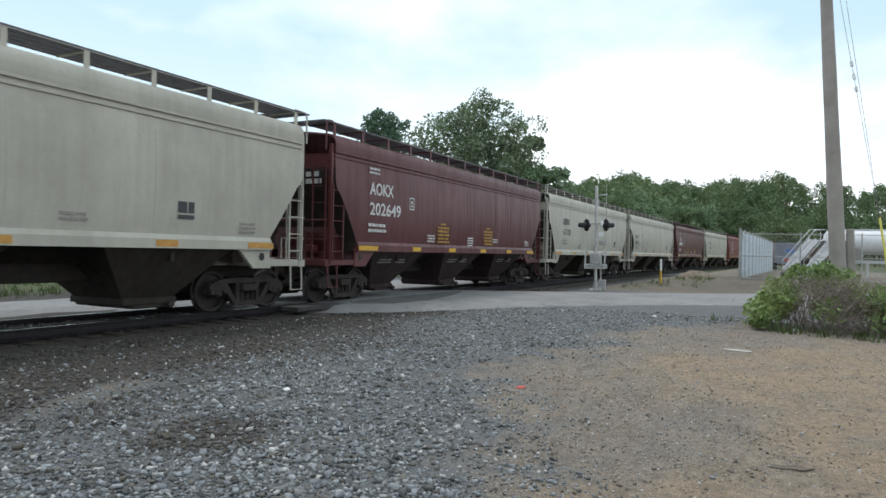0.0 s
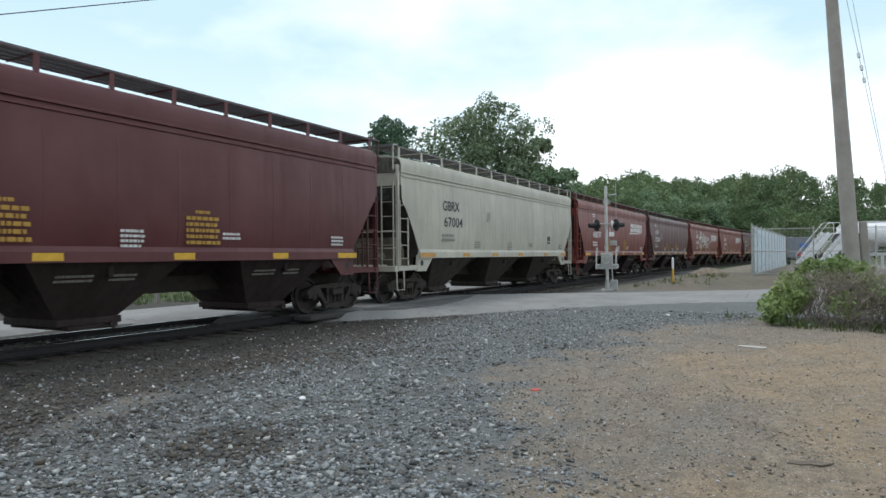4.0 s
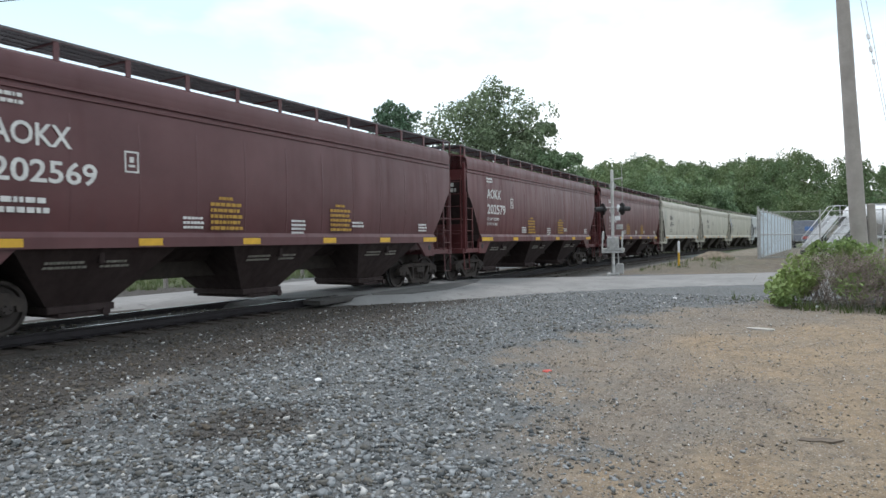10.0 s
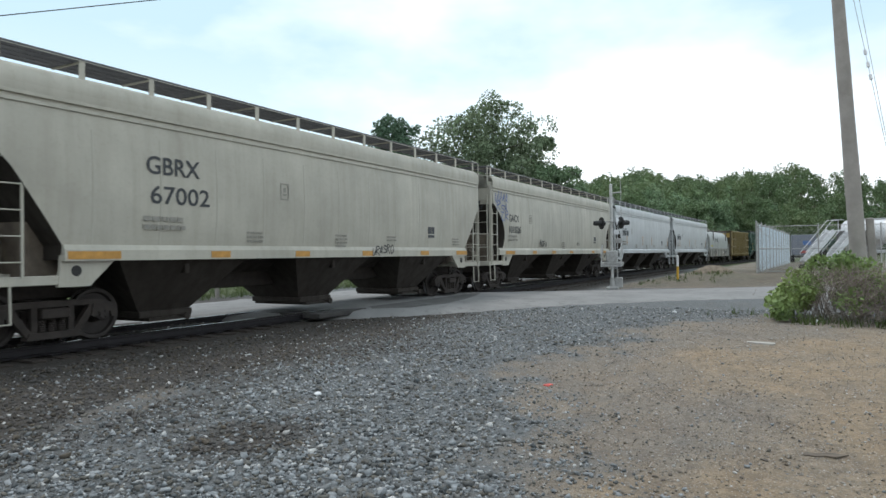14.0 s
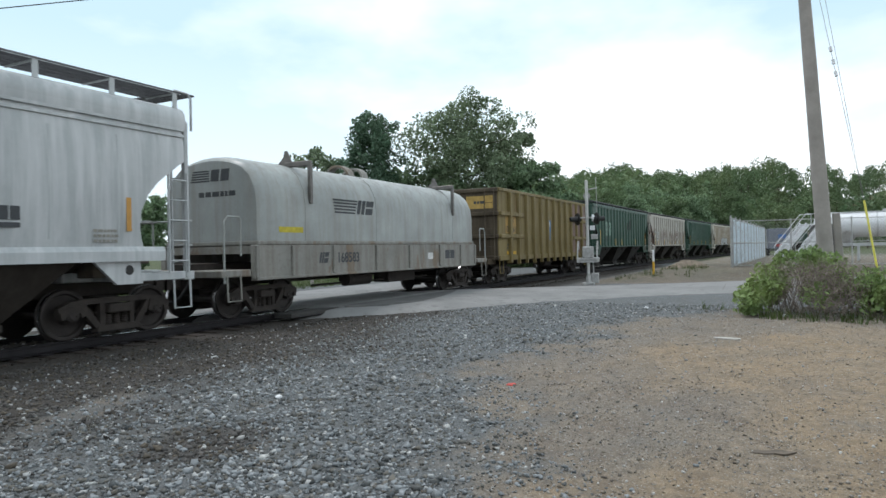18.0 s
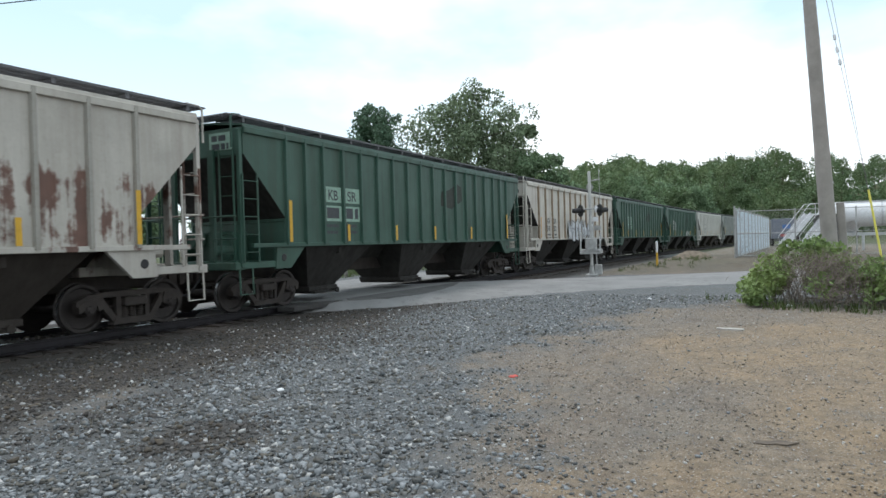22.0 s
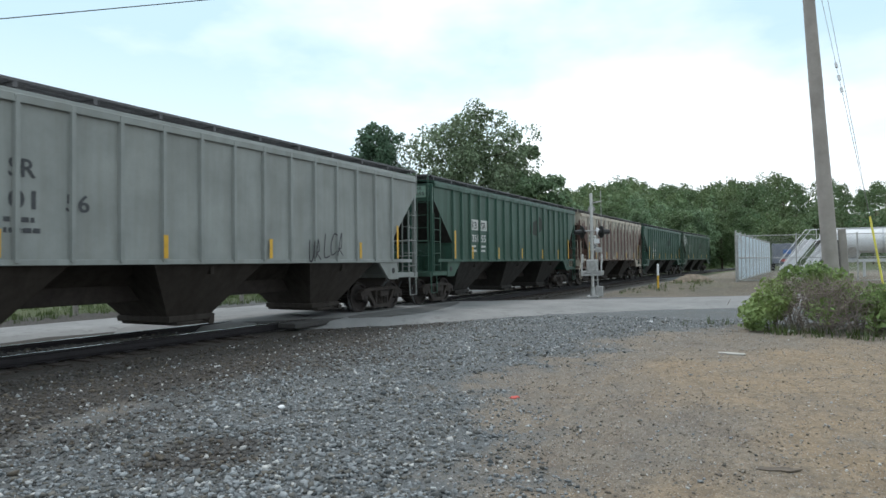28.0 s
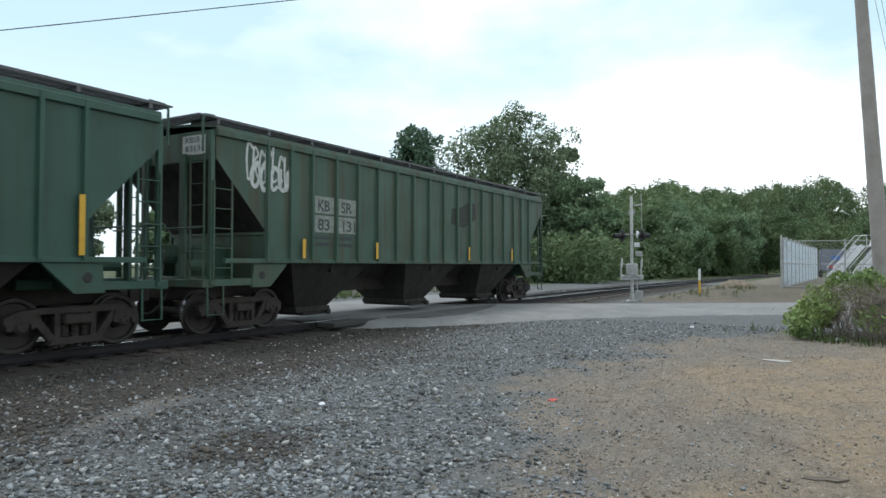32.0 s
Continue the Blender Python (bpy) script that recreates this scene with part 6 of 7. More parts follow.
def graffiti_lines(car, x, z, w, h, mat, seed, n=6, width=0.05, y=-1.626, label="spray-painted tag"):
    """A tag of loose looping strokes that spell nothing."""
    rng = random.Random(seed)
    g = G()
    for k in range(n):
        sx, sz = w / n * rng.uniform(0.75, 1.0), h * rng.uniform(0.7, 1.0)
        ox, oz = w * k / n, h * rng.uniform(0.0, 0.22)
        lean = rng.uniform(0.0, 0.25) * sx
        pts = [(ox + (u + rng.uniform(-0.07, 0.07)) * sx + lean * v, oz + (v + rng.uniform(-0.07, 0.07)) * sz) for u, v in rng.choice(GLYPHS)]
        stroke(g, curve_pts(pts, 6), width, width * 0.75)
    part("graffiti", g, mat, car, label, at=(x, y, z))


# joints between the cars: metres along the line at the clip's start
JOINT = [-4.4, 13.4, 30.75, 48.94, 67.37, 84.76, 102.57, 120.47, 137.64, 155.4, 173.27, 190.44, 207.6, 224.77, 242.47, 260.24, 278.77, 297.1, 315.45, 330.63, 346.08, 364.43, 382.78, 400.93, 418.54, 436.77, 454.6, 472.7, 490.73, 508.7, 526.38, 544.17, 562.5]
ADVANCE = [276.1323, -9.1113, 6.6133, -2.0591]


def gone(t):
    """How far the train has rolled by then."""
    u = t / 16.0
    return sum(c * u ** (k + 1) for k, c in enumerate(ADVANCE))


CARS = []
M_blue_spray = plain("blue_spray_paint", (0.09, 0.14, 0.33), 0.6)
M_black_spray = plain("black_spray_paint", (0.03, 0.03, 0.035), 0.7)
M_pale_spray = plain("pale_spray_paint", (0.55, 0.57, 0.58), 0.6)
M_white_spray = plain("white_spray_paint", (0.55, 0.57, 0.54), 0.7, vary=0.4)
M_mint_panel = plain("mint_patch", (0.25, 0.38, 0.30), 0.6)
M_white_panel = plain("white_patch", (0.52, 0.53, 0.50), 0.6)
M_grey_text = plain("weathered_pale_lettering", (0.34, 0.38, 0.34), 0.7, vary=0.4)
M_rust_panel = plain("faded_patch", (0.25, 0.28, 0.24), 0.7, vary=0.5)
M_paint_out = plain("dark_painted_out_patch", (0.030, 0.036, 0.028), 0.7, vary=0.5)


def build_train():
    lens = [b - a for a, b in zip(JOINT, JOINT[1:])]
    W, K = M_white_paint, M_black_paint

    def flush(i, style, paint, under, label, mark, number, ink, marked=True):
        car = covered_hopper(style, lens[i], paint, under, label)
        hopper_marks(car, lens[i], mark, number, ink, marked, 0.53 if number == "67100" else {"GBRX": 0.96, "GACX": -0.12, "": 1.0}.get(mark, 0.0), {"202579": ("LD LMT 225000", "LT WT 61000"), "202600": ("LD LMT 224900", "LT WT 61100"), "202584": ("LD LMT 225100", "")}.get(number))
        CARS.append(car)
        return car

    def ribbed(i, paint, label, mark, number, ink, panel=None, under=M_under_green, **k):
        car = covered_hopper("ribbed", lens[i], paint, under, label, mark=mark, number=number, strips={20: (2.17, 6.2, 8.0, 12.5, 16.2), 25: (2.1, 4.35, 7.8, 12.9, 15.8), 27: (2.3, 4.56, 7.64, 10.57, 14.2, 16.18), 22: (2.12, 4.5, 7.0, 9.5, 12.4, 16.0), 31: (3.16, 6.0, 11.2, 14.6)}.get(i, ()))
        if paint in (P_green, P_green_b):
            w, lo, hi = 1.7, 2.78, 3.62
            g = G().prism([(0.0, lo), (w * 0.5, lo - 0.08), (w, lo + 0.25), (w * 0.97, hi - 0.1), (w * 0.75, hi), (w * 0.4, hi - 0.25), (0.05, hi - 0.35)], -0.002, 0.002)
            part("painted_out_emblem", g, M_paint_out, car, "old emblem painted out in dark brown-black", at=(-lens[i] / 2 + 10.1, -1.566, 0))
        ribbed_marks(car, lens[i], paint, mark, number, ink, panel=panel, **k)
        CARS.append(car)
        return car

    cream = "cream flush-sided covered hopper with orange reflective strips"
    maroon = "maroon flush-sided covered hopper with white lettering"
    red = "oxide-red flush-sided covered hopper with a white emblem"
    green = "dark green ribbed covered hopper with yellow reflective strips"
    flush(0, "smooth", P_white, M_under_white, cream, "GBRX", "", K)
    flush(1, "smooth", P_maroon, M_under_red, maroon, "AOKX", "202649", W)
    flush(2, "smooth", P_white, M_under_white, cream, "GBRX", "67100", K)
    c = flush(3, "round", P_white, M_under_white, "cream covered hopper with rounded end openings and a black tag", "GACX", "101023", K)
    graffiti_lines(c, -lens[3] / 2 + 4.3, 1.85, 1.9, 0.75, M_black_spray, 4, 4, 0.06, label="black spray-painted tag")
    flush(4, "smooth", P_maroon, M_under_red, maroon, "AOKX", "", W)
    flush(5, "smooth", P_white, M_under_white, cream, "GBRX", "67004", K)
    c = flush(6, "smooth", P_red, M_under_red, red, "", "488397", W, False)
    slant_blocks(c, -lens[6] / 2 + 12.05, 3.0, 3.5, 0.55, W)
    flush(7, "smooth", P_plum, M_under_red, "faded plum flush-sided covered hopper with white lettering", "AOKX", "202584", W)
    c = flush(8, "smooth", P_red, M_under_red, "oxide-red covered hopper with large white script graffiti", "", "488382", W, False)
    slant_blocks(c, -lens[8] / 2 + 12.05, 3.0, 3.5, 0.55, W)
    graffiti_script(c, -lens[8] / 2 + 5.45, 2.05)
    c = flush(9, "smooth", P_red, M_under_red, red, "", "488393", W, False)
    slant_blocks(c, -lens[9] / 2 + 12.05, 3.0, 3.5, 0.55, W)
    c = flush(10, "smooth", P_plum, M_under_red, "faded plum covered hopper with chalky scrawl beside the lettering", "AOKX", "202569", W)
    graffiti_lines(c, -lens[10] / 2 + 0.9, 3.05, 1.0, 0.8, M_grey_text, 12, 4, 0.05)
    flush(11, "smooth", P_maroon, M_under_red, maroon, "AOKX", "202579", W)
    flush(12, "smooth", P_maroon, M_under_red, maroon, "AOKX", "202600", W)
    c = flush(13, "smooth", P_white, M_under_white, "cream covered hopper with a faint drawn figure near its end", "GBRX", "67036", K)
    graffiti_lines(c, -lens[13] / 2 + 1.2, 2.2, 0.9, 1.4, M_grey_text, 21, 3, 0.05)
    c = flush(14, "smooth", P_white, M_under_white, cream, "GBRX", "67002", K)
    graffiti_lines(c, -lens[14] / 2 + 10.3, 1.44, 1.1, 0.26, M_black_spray, 22, 6, 0.035, y=-1.633, label="black marker tag on the side sill")
    c = flush(15, "round", P_white, M_under_white, "cream covered hopper with rounded end openings and blue graffiti", "GACX", "101026", K)
    for x, z, w, h, n, k in ((0.78, 3.42, 1.35, 0.45, 4, 31), (0.95, 3.05, 1.15, 0.42, 3, 34), (1.35, 2.70, 0.75, 0.38, 2, 37)):
        graffiti_lines(c, -lens[15] / 2 + x, z, w, h, M_blue_spray, k, n, 0.045, label="blue spray-painted letters")
    graffiti_lines(c, -lens[15] / 2 + 5.6, 1.75, 0.9, 0.3, M_black_spray, 33, 4, 0.035)
    flush(16, "round", P_silver, M_under_white, "pale grey flush-sided covered hopper with dusty streaks", "GACX", "", K)
    flush(17, "round", P_silver, M_under_white, "pale grey flush-sided covered hopper with dusty streaks", "GACX", "", K)
    CARS.append(coil_car(lens[18]))
    CARS.append(gondola(lens[19]))
    ribbed(20, P_green, green, "KBSR", "35113", K, M_mint_panel, x0=2, z=2.80, step=0.46)
    c = ribbed(21, P_rustwhite, "cream ribbed covered hopper blotched with rust", "KBSR", "76922", K, M_white_panel, M_under_white, x0=0, z=2.46, step=0.45)
    for k, ch in enumerate("XTRA"):
        lettering(c, ch, -lens[21] / 2 + 12.86, 3.30 - k * 0.55, 0.36, W, y=-1.571, bold=0.02, width=0.42)
    ribbed(22, P_green, green, "KBSR", "", K, M_mint_panel, x0=2)
    c = ribbed(23, P_offwhite, "stained off-white ribbed covered hopper with bulky outlined graffiti", "KBSR", "5002", K, None, M_under_green, x0=1, z=2.32, h=0.30, step=0.38)
    graffiti_blocks(c, -lens[23] / 2 + 6.7, 1.38, 5.1, 1.3, M_pale_spray, M_black_spray, 3, 8)
    ribbed(24, P_green, green, "KBSR", "35137", K, M_mint_panel, x0=2)
    c = ribbed(25, P_green, green, "KBSR", "35110", K, M_white_panel)
    graffiti_lines(c, -lens[25] / 2 + 10.1, 1.52, 2.4, 0.5, M_white_spray, 44, 8, 0.07, y=-1.645, label="white spray-painted letters")
    for k in range(3):
        graffiti_lines(c, -lens[25] / 2 + 7.15 + 0.87 * k, 1.75, 0.32, 0.5, M_grey_text, 71 + k, 1, 0.05, y=-1.570, label="faint sprayed letter")
    ribbed(26, P_palegrey, "chalky white ribbed covered hopper with rust spots", "GACX", "", K, None, M_under_white)
    c = ribbed(27, P_oldgrey, "old grey ribbed covered hopper with black stencilled number", "KBSR", "470156", K, None, M_under_white, z=2.9, h=0.33, x0=2, dx=-0.32)
    graffiti_lines(c, -lens[27] / 2 + 11.9, 1.5, 1.5, 0.7, M_black_spray, 51, 5, 0.04, y=-1.645)
    ribbed(28, P_green, green, "KBSR", "35155", K, M_white_panel, x0=2, z=2.76, number_ink=W)
    ribbed(29, P_rust, "ribbed covered hopper with brown rust showing through peeling cream paint", "KBSR", "", K, M_white_panel, M_under_white, x0=0)
    ribbed(30, P_green, green, "KBSR", "35154", K, M_rust_panel, x0=2, z=2.70, number_ink=W)
    c = ribbed(31, P_green_b, "rust-streaked green ribbed covered hopper, the last of the train", "KBSR", "83131", K, M_rust_panel, x0=2, z=2.76, step=0.46)
    graffiti_lines(c, -lens[31] / 2 + 1.45, 3.12, 1.3, 0.95, M_white_spray, 61, 7, 0.06, y=-1.570, label="white spray-painted scrawl")
    graffiti_lines(c, -lens[31] / 2 + 1.55, 3.05, 1.15, 0.6, M_white_spray, 64, 4, 0.10, y=-1.572, label="white spray-painted scrawl")


build_train()

# ---- plants ----
def leaf_cloud(centres, radii, per, size, rng, flat=0.75, droop=0.0):
    """Small bent leaf sprays scattered through clumps; returns vertices and quads."""
    n = len(centres)
    idx = np.repeat(np.arange(n), per)
    m = len(idx)
    d = rng.normal(size=(m, 3))
    d /= np.linalg.norm(d, axis=1)[:, None]
    r = rng.uniform(0.25, 1.0, m) ** 0.5
    p = centres[idx] + d * (radii[idx] * r)[:, None] * np.array([1, 1, flat])
    u = rng.normal(size=(m, 3))
    u /= np.linalg.norm(u, axis=1)[:, None]
    w = np.cross(u, rng.normal(size=(m, 3)))
    w /= np.linalg.norm(w, axis=1)[:, None] + 1e-9
    s = size * rng.uniform(0.6, 1.4, m)
    a, b = u * s[:, None], w * (s * rng.uniform(0.45, 0.8, m))[:, None]
    k = np.cross(u, w) * (s * 0.25)[:, None]
    v = np.stack([p - a, p - b * 0.9 + k, p + a, p + b * 0.9 + k], 1)
    f = np.arange(4 * m).reshape(-1, 4)
    return v.reshape(-1, 3), f


def make_tree(x, y, height, width, seed, leaf, label, leaf_size=0.33, density=1.0, base=None, low=0.25, group="trees beyond the track", gaps=0.0, fill=0):
    """Tapered trunk, limbs and a crown of many leaf sprays with gaps."""
    rng = np.random.default_rng(seed)
    z0 = float(ground_z(x, y)) - 0.15 if base is None else base
    tree = thing("tree", label, "tree", group, at=(x, y, z0))
    g = G()
    lean = rng.normal(0, 0.03, 2)
    trunk = [Vector((lean[0] * h * height, lean[1] * h * height, h * height)) for h in np.linspace(0, 0.86, 7)]
    r0 = height * 0.022
    for i in range(6):
        g.tube(trunk[i], trunk[i + 1], r0 * (1 - i / 7.5), 9, r0 * (1 - (i + 1) / 7.5))
    tips = []
    limbs = int(13 + 4 * density)
    for k in range(limbs):
        h = low + (0.84 - low) * (k + rng.uniform(0, 1)) / limbs
        p = Vector((lean[0] * h * height, lean[1] * h * height, h * height))
        a = k * 2.4 + rng.uniform(-0.5, 0.5)
        bulge = math.sin(math.pi * min(1, max(0.12, (h - low * 0.55) / (1.06 - low * 0.55)))) ** 0.7
        reach = width * 0.5 * bulge * rng.uniform(0.72, 1.12)
        q = p + Vector((math.cos(a) * reach * 0.6, math.sin(a) * reach * 0.6, height * 0.06 * rng.uniform(0.4, 1.4)))
        e = q + Vector((math.cos(a + 0.3) * reach * 0.4, math.sin(a + 0.3) * reach * 0.4, height * 0.04 * rng.uniform(0, 1.5)))
        g.tube(p, q, r0 * 0.42 * (1.1 - h), 6, r0 * 0.25 * (1.1 - h)).tube(q, e, r0 * 0.25 * (1.1 - h), 5, r0 * 0.08)
        tips += [q, e, (q + e) / 2 + Vector(rng.normal(0, reach * 0.14, 3)), p + (q - p) * 0.6 + Vector(rng.normal(0, reach * 0.12, 3))]
        for _ in range(3):
            tips.append(e + Vector(np.clip(rng.normal(0, 1, 3), -1.2, 1.2)) * reach * 0.18)
    tips.append(Vector((lean[0] * height, lean[1] * height, height * 0.93)))
    tips.append(Vector((lean[0] * height, lean[1] * height, height * 0.86)))
    part("trunk", g, M_bark, tree, smooth=50)
    c = np.array([tuple(t) for t in tips])
    if gaps:
        c = c[rng.uniform(0, 1, len(c)) > gaps]
    if fill:
        # more clumps through the crown's egg-shaped body
        d = rng.normal(size=(fill, 3))
        d /= np.linalg.norm(d, axis=1)[:, None]
        d *= (rng.uniform(0.15, 1.0, fill) ** 0.4)[:, None]
        mid, up = height * (low + 1.0) / 2, height * (0.97 - low) / 2
        nar = 1 - 0.35 * np.clip(d[:, 2], 0, 1)
        c = np.concatenate([c, np.stack([d[:, 0] * width * 0.43 * nar + lean[0] * height * 0.5, d[:, 1] * width * 0.43 * nar + lean[1] * height * 0.5, mid + d[:, 2] * up], -1)])
    rad = width * rng.uniform(0.07, 0.16, len(c))
    v, f = leaf_cloud(c, rad, int(64 * density), leaf_size * 0.72, rng, 0.85)
    me = raw_mesh("crown", v, f, leaf)
    part("crown", me, None, tree)
    return tree


def make_shrub_row():
    """The big leafy shrub by the utility pole."""
    rng = np.random.default_rng(21)
    sh = thing("shrub", "dense leafy green shrub with a patch of dry brown twigs", "shrub", at=(17.95, -1.15, 0.0))
    blobs = []
    for k in range(230):
        t = rng.uniform(0, 1)
        px, py = rng.uniform(-1.15, 1.15), 1.85 - 5.2 * t
        top = 1.72 * (0.74 + 0.26 * math.sin(t * 7 + 0.5)) * (0.45 + 0.55 * min(1, t * 3.6)) * (1 - 0.30 * abs(px))
        blobs.append((px, py, rng.uniform(0.25, 1.0) ** 0.8 * top))
    c = np.array(blobs)
    keep = ~((np.abs(c[:, 1] - 0.35) < 0.85) & (c[:, 0] < 0.25) & (c[:, 2] < 1.15) & (rng.uniform(0, 1, len(c)) < 0.93))
    c = c[keep]
    v, f = leaf_cloud(c, rng.uniform(0.18, 0.42, len(c)), 100, 0.058, rng, 0.8)
    v[:, 2] = np.maximum(v[:, 2], 0.02)
    part("foliage", raw_mesh("foliage", v, f, M_leaf_bush), None, sh)
    g = G()
    for k in range(150):
        y0 = rng.uniform(-2.8, 1.4)
        x0 = rng.uniform(-0.6, 0.6)
        h = rng.uniform(0.6, 1.4)
        a = rng.uniform(0, 6.28)
        m = (x0 + 0.18 * math.cos(a), y0 + 0.18 * math.sin(a), h * 0.5)
        g.tube((x0, y0, 0), m, 0.012, 4, 0.008).tube(m, (x0 + 0.45 * math.cos(a), y0 + 0.45 * math.sin(a), h), 0.008, 4, 0.003)
    part("stem_thicket", g, M_twig, sh)
    g = G()
    for k in range(1300):
        y0, x0, z0 = 0.35 + rng.normal(0, 0.45), -0.75 + rng.normal(0, 0.30), rng.uniform(0.02, 1.15)
        a, e = rng.uniform(0, 6.28), rng.uniform(-0.2, 1.2)
        n = rng.uniform(0.15, 0.4)
        g.tube((x0, y0, z0), (x0 + n * math.cos(a) * math.cos(e), y0 + n * math.sin(a) * math.cos(e), z0 + n * math.sin(e)), 0.006, 3, 0.002)
    tagged(part("twig_tangle", g, M_twig, sh, "tangle of dry brown twigs"), kind="stuff")


make_shrub_row()

make_tree(69.9, 33.3, 19.6, 13.8, 1, M_leaf_a, "tall broad oak with a ragged open crown", 0.26, 2.2, gaps=0.15, low=0.16, fill=70)
make_tree(71.4, 25.4, 12.2, 7.5, 2, M_leaf_b, "lower leafy tree leaning out beside the tall oak", 0.28, 1.8, gaps=0.1, low=0.06, fill=50)
make_tree(75.0, 29.2, 16.6, 6.5, 12, M_leaf_a, "tall thin-crowned tree beside the oak", 0.28, 1.7, gaps=0.3, low=0.3)
make_tree(59.8, 39.9, 17.6, 6.6, 3, M_leaf_dark, "upright dark green maple", 0.24, 1.1, low=0.18, gaps=0.25, fill=220)
make_tree(65.4, 37.0, 12.0, 8.0, 4, M_leaf_b, "bushy young maple under the oak", 0.3, 1.8, low=0.08)
make_tree(60.8, 47.2, 14.2, 7.0, 5, M_leaf_a, "slender tree with sparse twiggy top", 0.3, 1.0, gaps=0.35)
for k, (px, py, h, w) in enumerate(((26, 62, 5.5, 8), (17, 58, 5, 7), (34, 60, 9, 7), (43, 56, 7.5, 7), (52, 52, 7, 8), (8, 62, 6, 7), (-4, 66, 7, 9), (58, 47, 8, 7))):
    make_tree(px, py, h, w, 40 + k, M_leaf_b if k % 2 else M_leaf_a, "roadside tree behind the level crossing", 0.30, 1.5, low=0.08, group="roadside trees")
for k, (px, py, h, w) in enumerate(((88, 23, 8.0, 9), (97, 20, 8.5, 9), (108, 17.5, 9, 9), (90, 30, 9.5, 10), (104, 26, 10.5, 11), (120, 16, 10.5, 10), (82, 19.5, 5.0, 6.5), (117, 24, 12.5, 11), (133, 11, 11, 10), (100, 19, 4.5, 7), (112, 15.5, 4.5, 6))):
    make_tree(px, py, h, w, 60 + k, M_leaf_b if k % 2 else M_leaf_far, "leafy tree at the wood's edge beside the track", 0.25, 2.2, low=0.04, group="trees at the wood's edge")


def make_woods():
    """The wooded hillside: crowns and stems as one mass."""
    rng = np.random.default_rng(8)
    cs, rs = [], []
    tries = 0
    g = G()
    while len(cs) < 850 * 12 and tries < 20000:
        tries += 1
        r = 115 + 330 * rng.uniform(0, 1) ** 0.85
        a = math.radians(rng.uniform(-17, 31))
        x, y = r * math.cos(a), r * math.sin(a)
        cy = LINE_Y - max(0, x - BEND_S) ** 2 / (2 * BEND_R)
        if abs(y - cy) < 12 or (y < cy and r < 190):
            continue
        z = float(ground_z(x, y))
        h = rng.uniform(11.5, 15.2)
        w = rng.uniform(6.5, 9.8)
        if len(g.v) < 9000:
            g.tube((x, y, z - 0.5), (x, y, z + h * 0.7), 0.22, 5, 0.1)
        for _ in range(12):
            u, th = rng.uniform(-0.75, 1), rng.uniform(0, 6.28)
            rr = w * 0.5 * math.sqrt(max(0.05, 1 - u * u)) * rng.uniform(0.5, 1)
            cs.append((x + rr * math.cos(th), y + rr * math.sin(th), z + h * 0.52 + u * h * 0.46))
            rs.append(w * rng.uniform(0.18, 0.29))
    low = []
    for _ in range(700):
        # undergrowth along the wood's edge, down to the ground
        x = 57 + 280 * rng.uniform(0, 1) ** 1.5
        y = LINE_Y - (x - BEND_S) ** 2 / (2 * BEND_R) + rng.uniform(6.5, 15)
        low.append((x, y, float(ground_z(x, y)) + rng.uniform(0.1, 3.6)))
    v, f = leaf_cloud(np.array(cs), np.array(rs), 32, 0.48, rng, 1.15)
    v2, f2 = leaf_cloud(np.array(low), rng.uniform(0.9, 2.3, len(low)), 120, 0.20, rng, 0.9)
    v2[:, 2] = np.maximum(v2[:, 2], 0.0)
    v, f = np.concatenate([v, v2]), np.concatenate([f, f2 + len(v)])
    me = raw_mesh("woodland", v, f, M_leaf_far)
    tagged(new("woodland", me), "dense green woodland covering the hillside", kind="stuff")
    tagged(solid("woodland_stems", g, M_bark, "tree stems within the hillside woodland"), kind="stuff")


make_woods()


def make_grass():
    """Tufts of rough grass on the verge, beyond the track and at the shrub's foot."""
    rng = np.random.default_rng(14)
    pts = []
    for n, (x0, x1, y0, y1) in ((60, (33, 38, 3.5, 7.6)), (4, (17.9, 18.9, 1.3, 2.6)), (3600, (-6, 45, 19.5, 34)), (60, (16.0, 17.2, -4, 0.6))):
        p = np.stack([rng.uniform(x0, x1, n), rng.uniform(y0, y1, n)], -1)
        p = p[road_far(p[:, 0], p[:, 1]) > 3.7]
        pts.append(p)
    p = np.concatenate(pts)
    k = 9
    idx = np.repeat(np.arange(len(p)), k)
    m = len(idx)
    b = np.stack([p[idx, 0] + rng.normal(0, 0.07, m), p[idx, 1] + rng.normal(0, 0.07, m), ground_z(p[idx, 0], p[idx, 1])], -1)
    a, h = rng.uniform(0, 6.28, m), rng.uniform(0.06, 0.26, m)
    w = np.stack([np.cos(a), np.sin(a), 0 * a], -1) * 0.011
    tip = b + np.stack([np.cos(a + 1.5) * h * 0.5, np.sin(a + 1.5) * h * 0.5, h], -1)
    v = np.stack([b - w, b + w, tip + w * 0.2, tip - w * 0.2], 1).reshape(-1, 3)
    me = raw_mesh("grass_tufts", v, np.arange(4 * m).reshape(-1, 4), M_grass)
    tagged(new("grass_tufts", me), "rough tufts of half-dry grass", kind="stuff")


make_grass()


# ---- crossing signal ----
M_galv_pale = plain("pale_galvanised_mast", (0.52, 0.52, 0.50), 0.5, 0.2, vary=0.25)


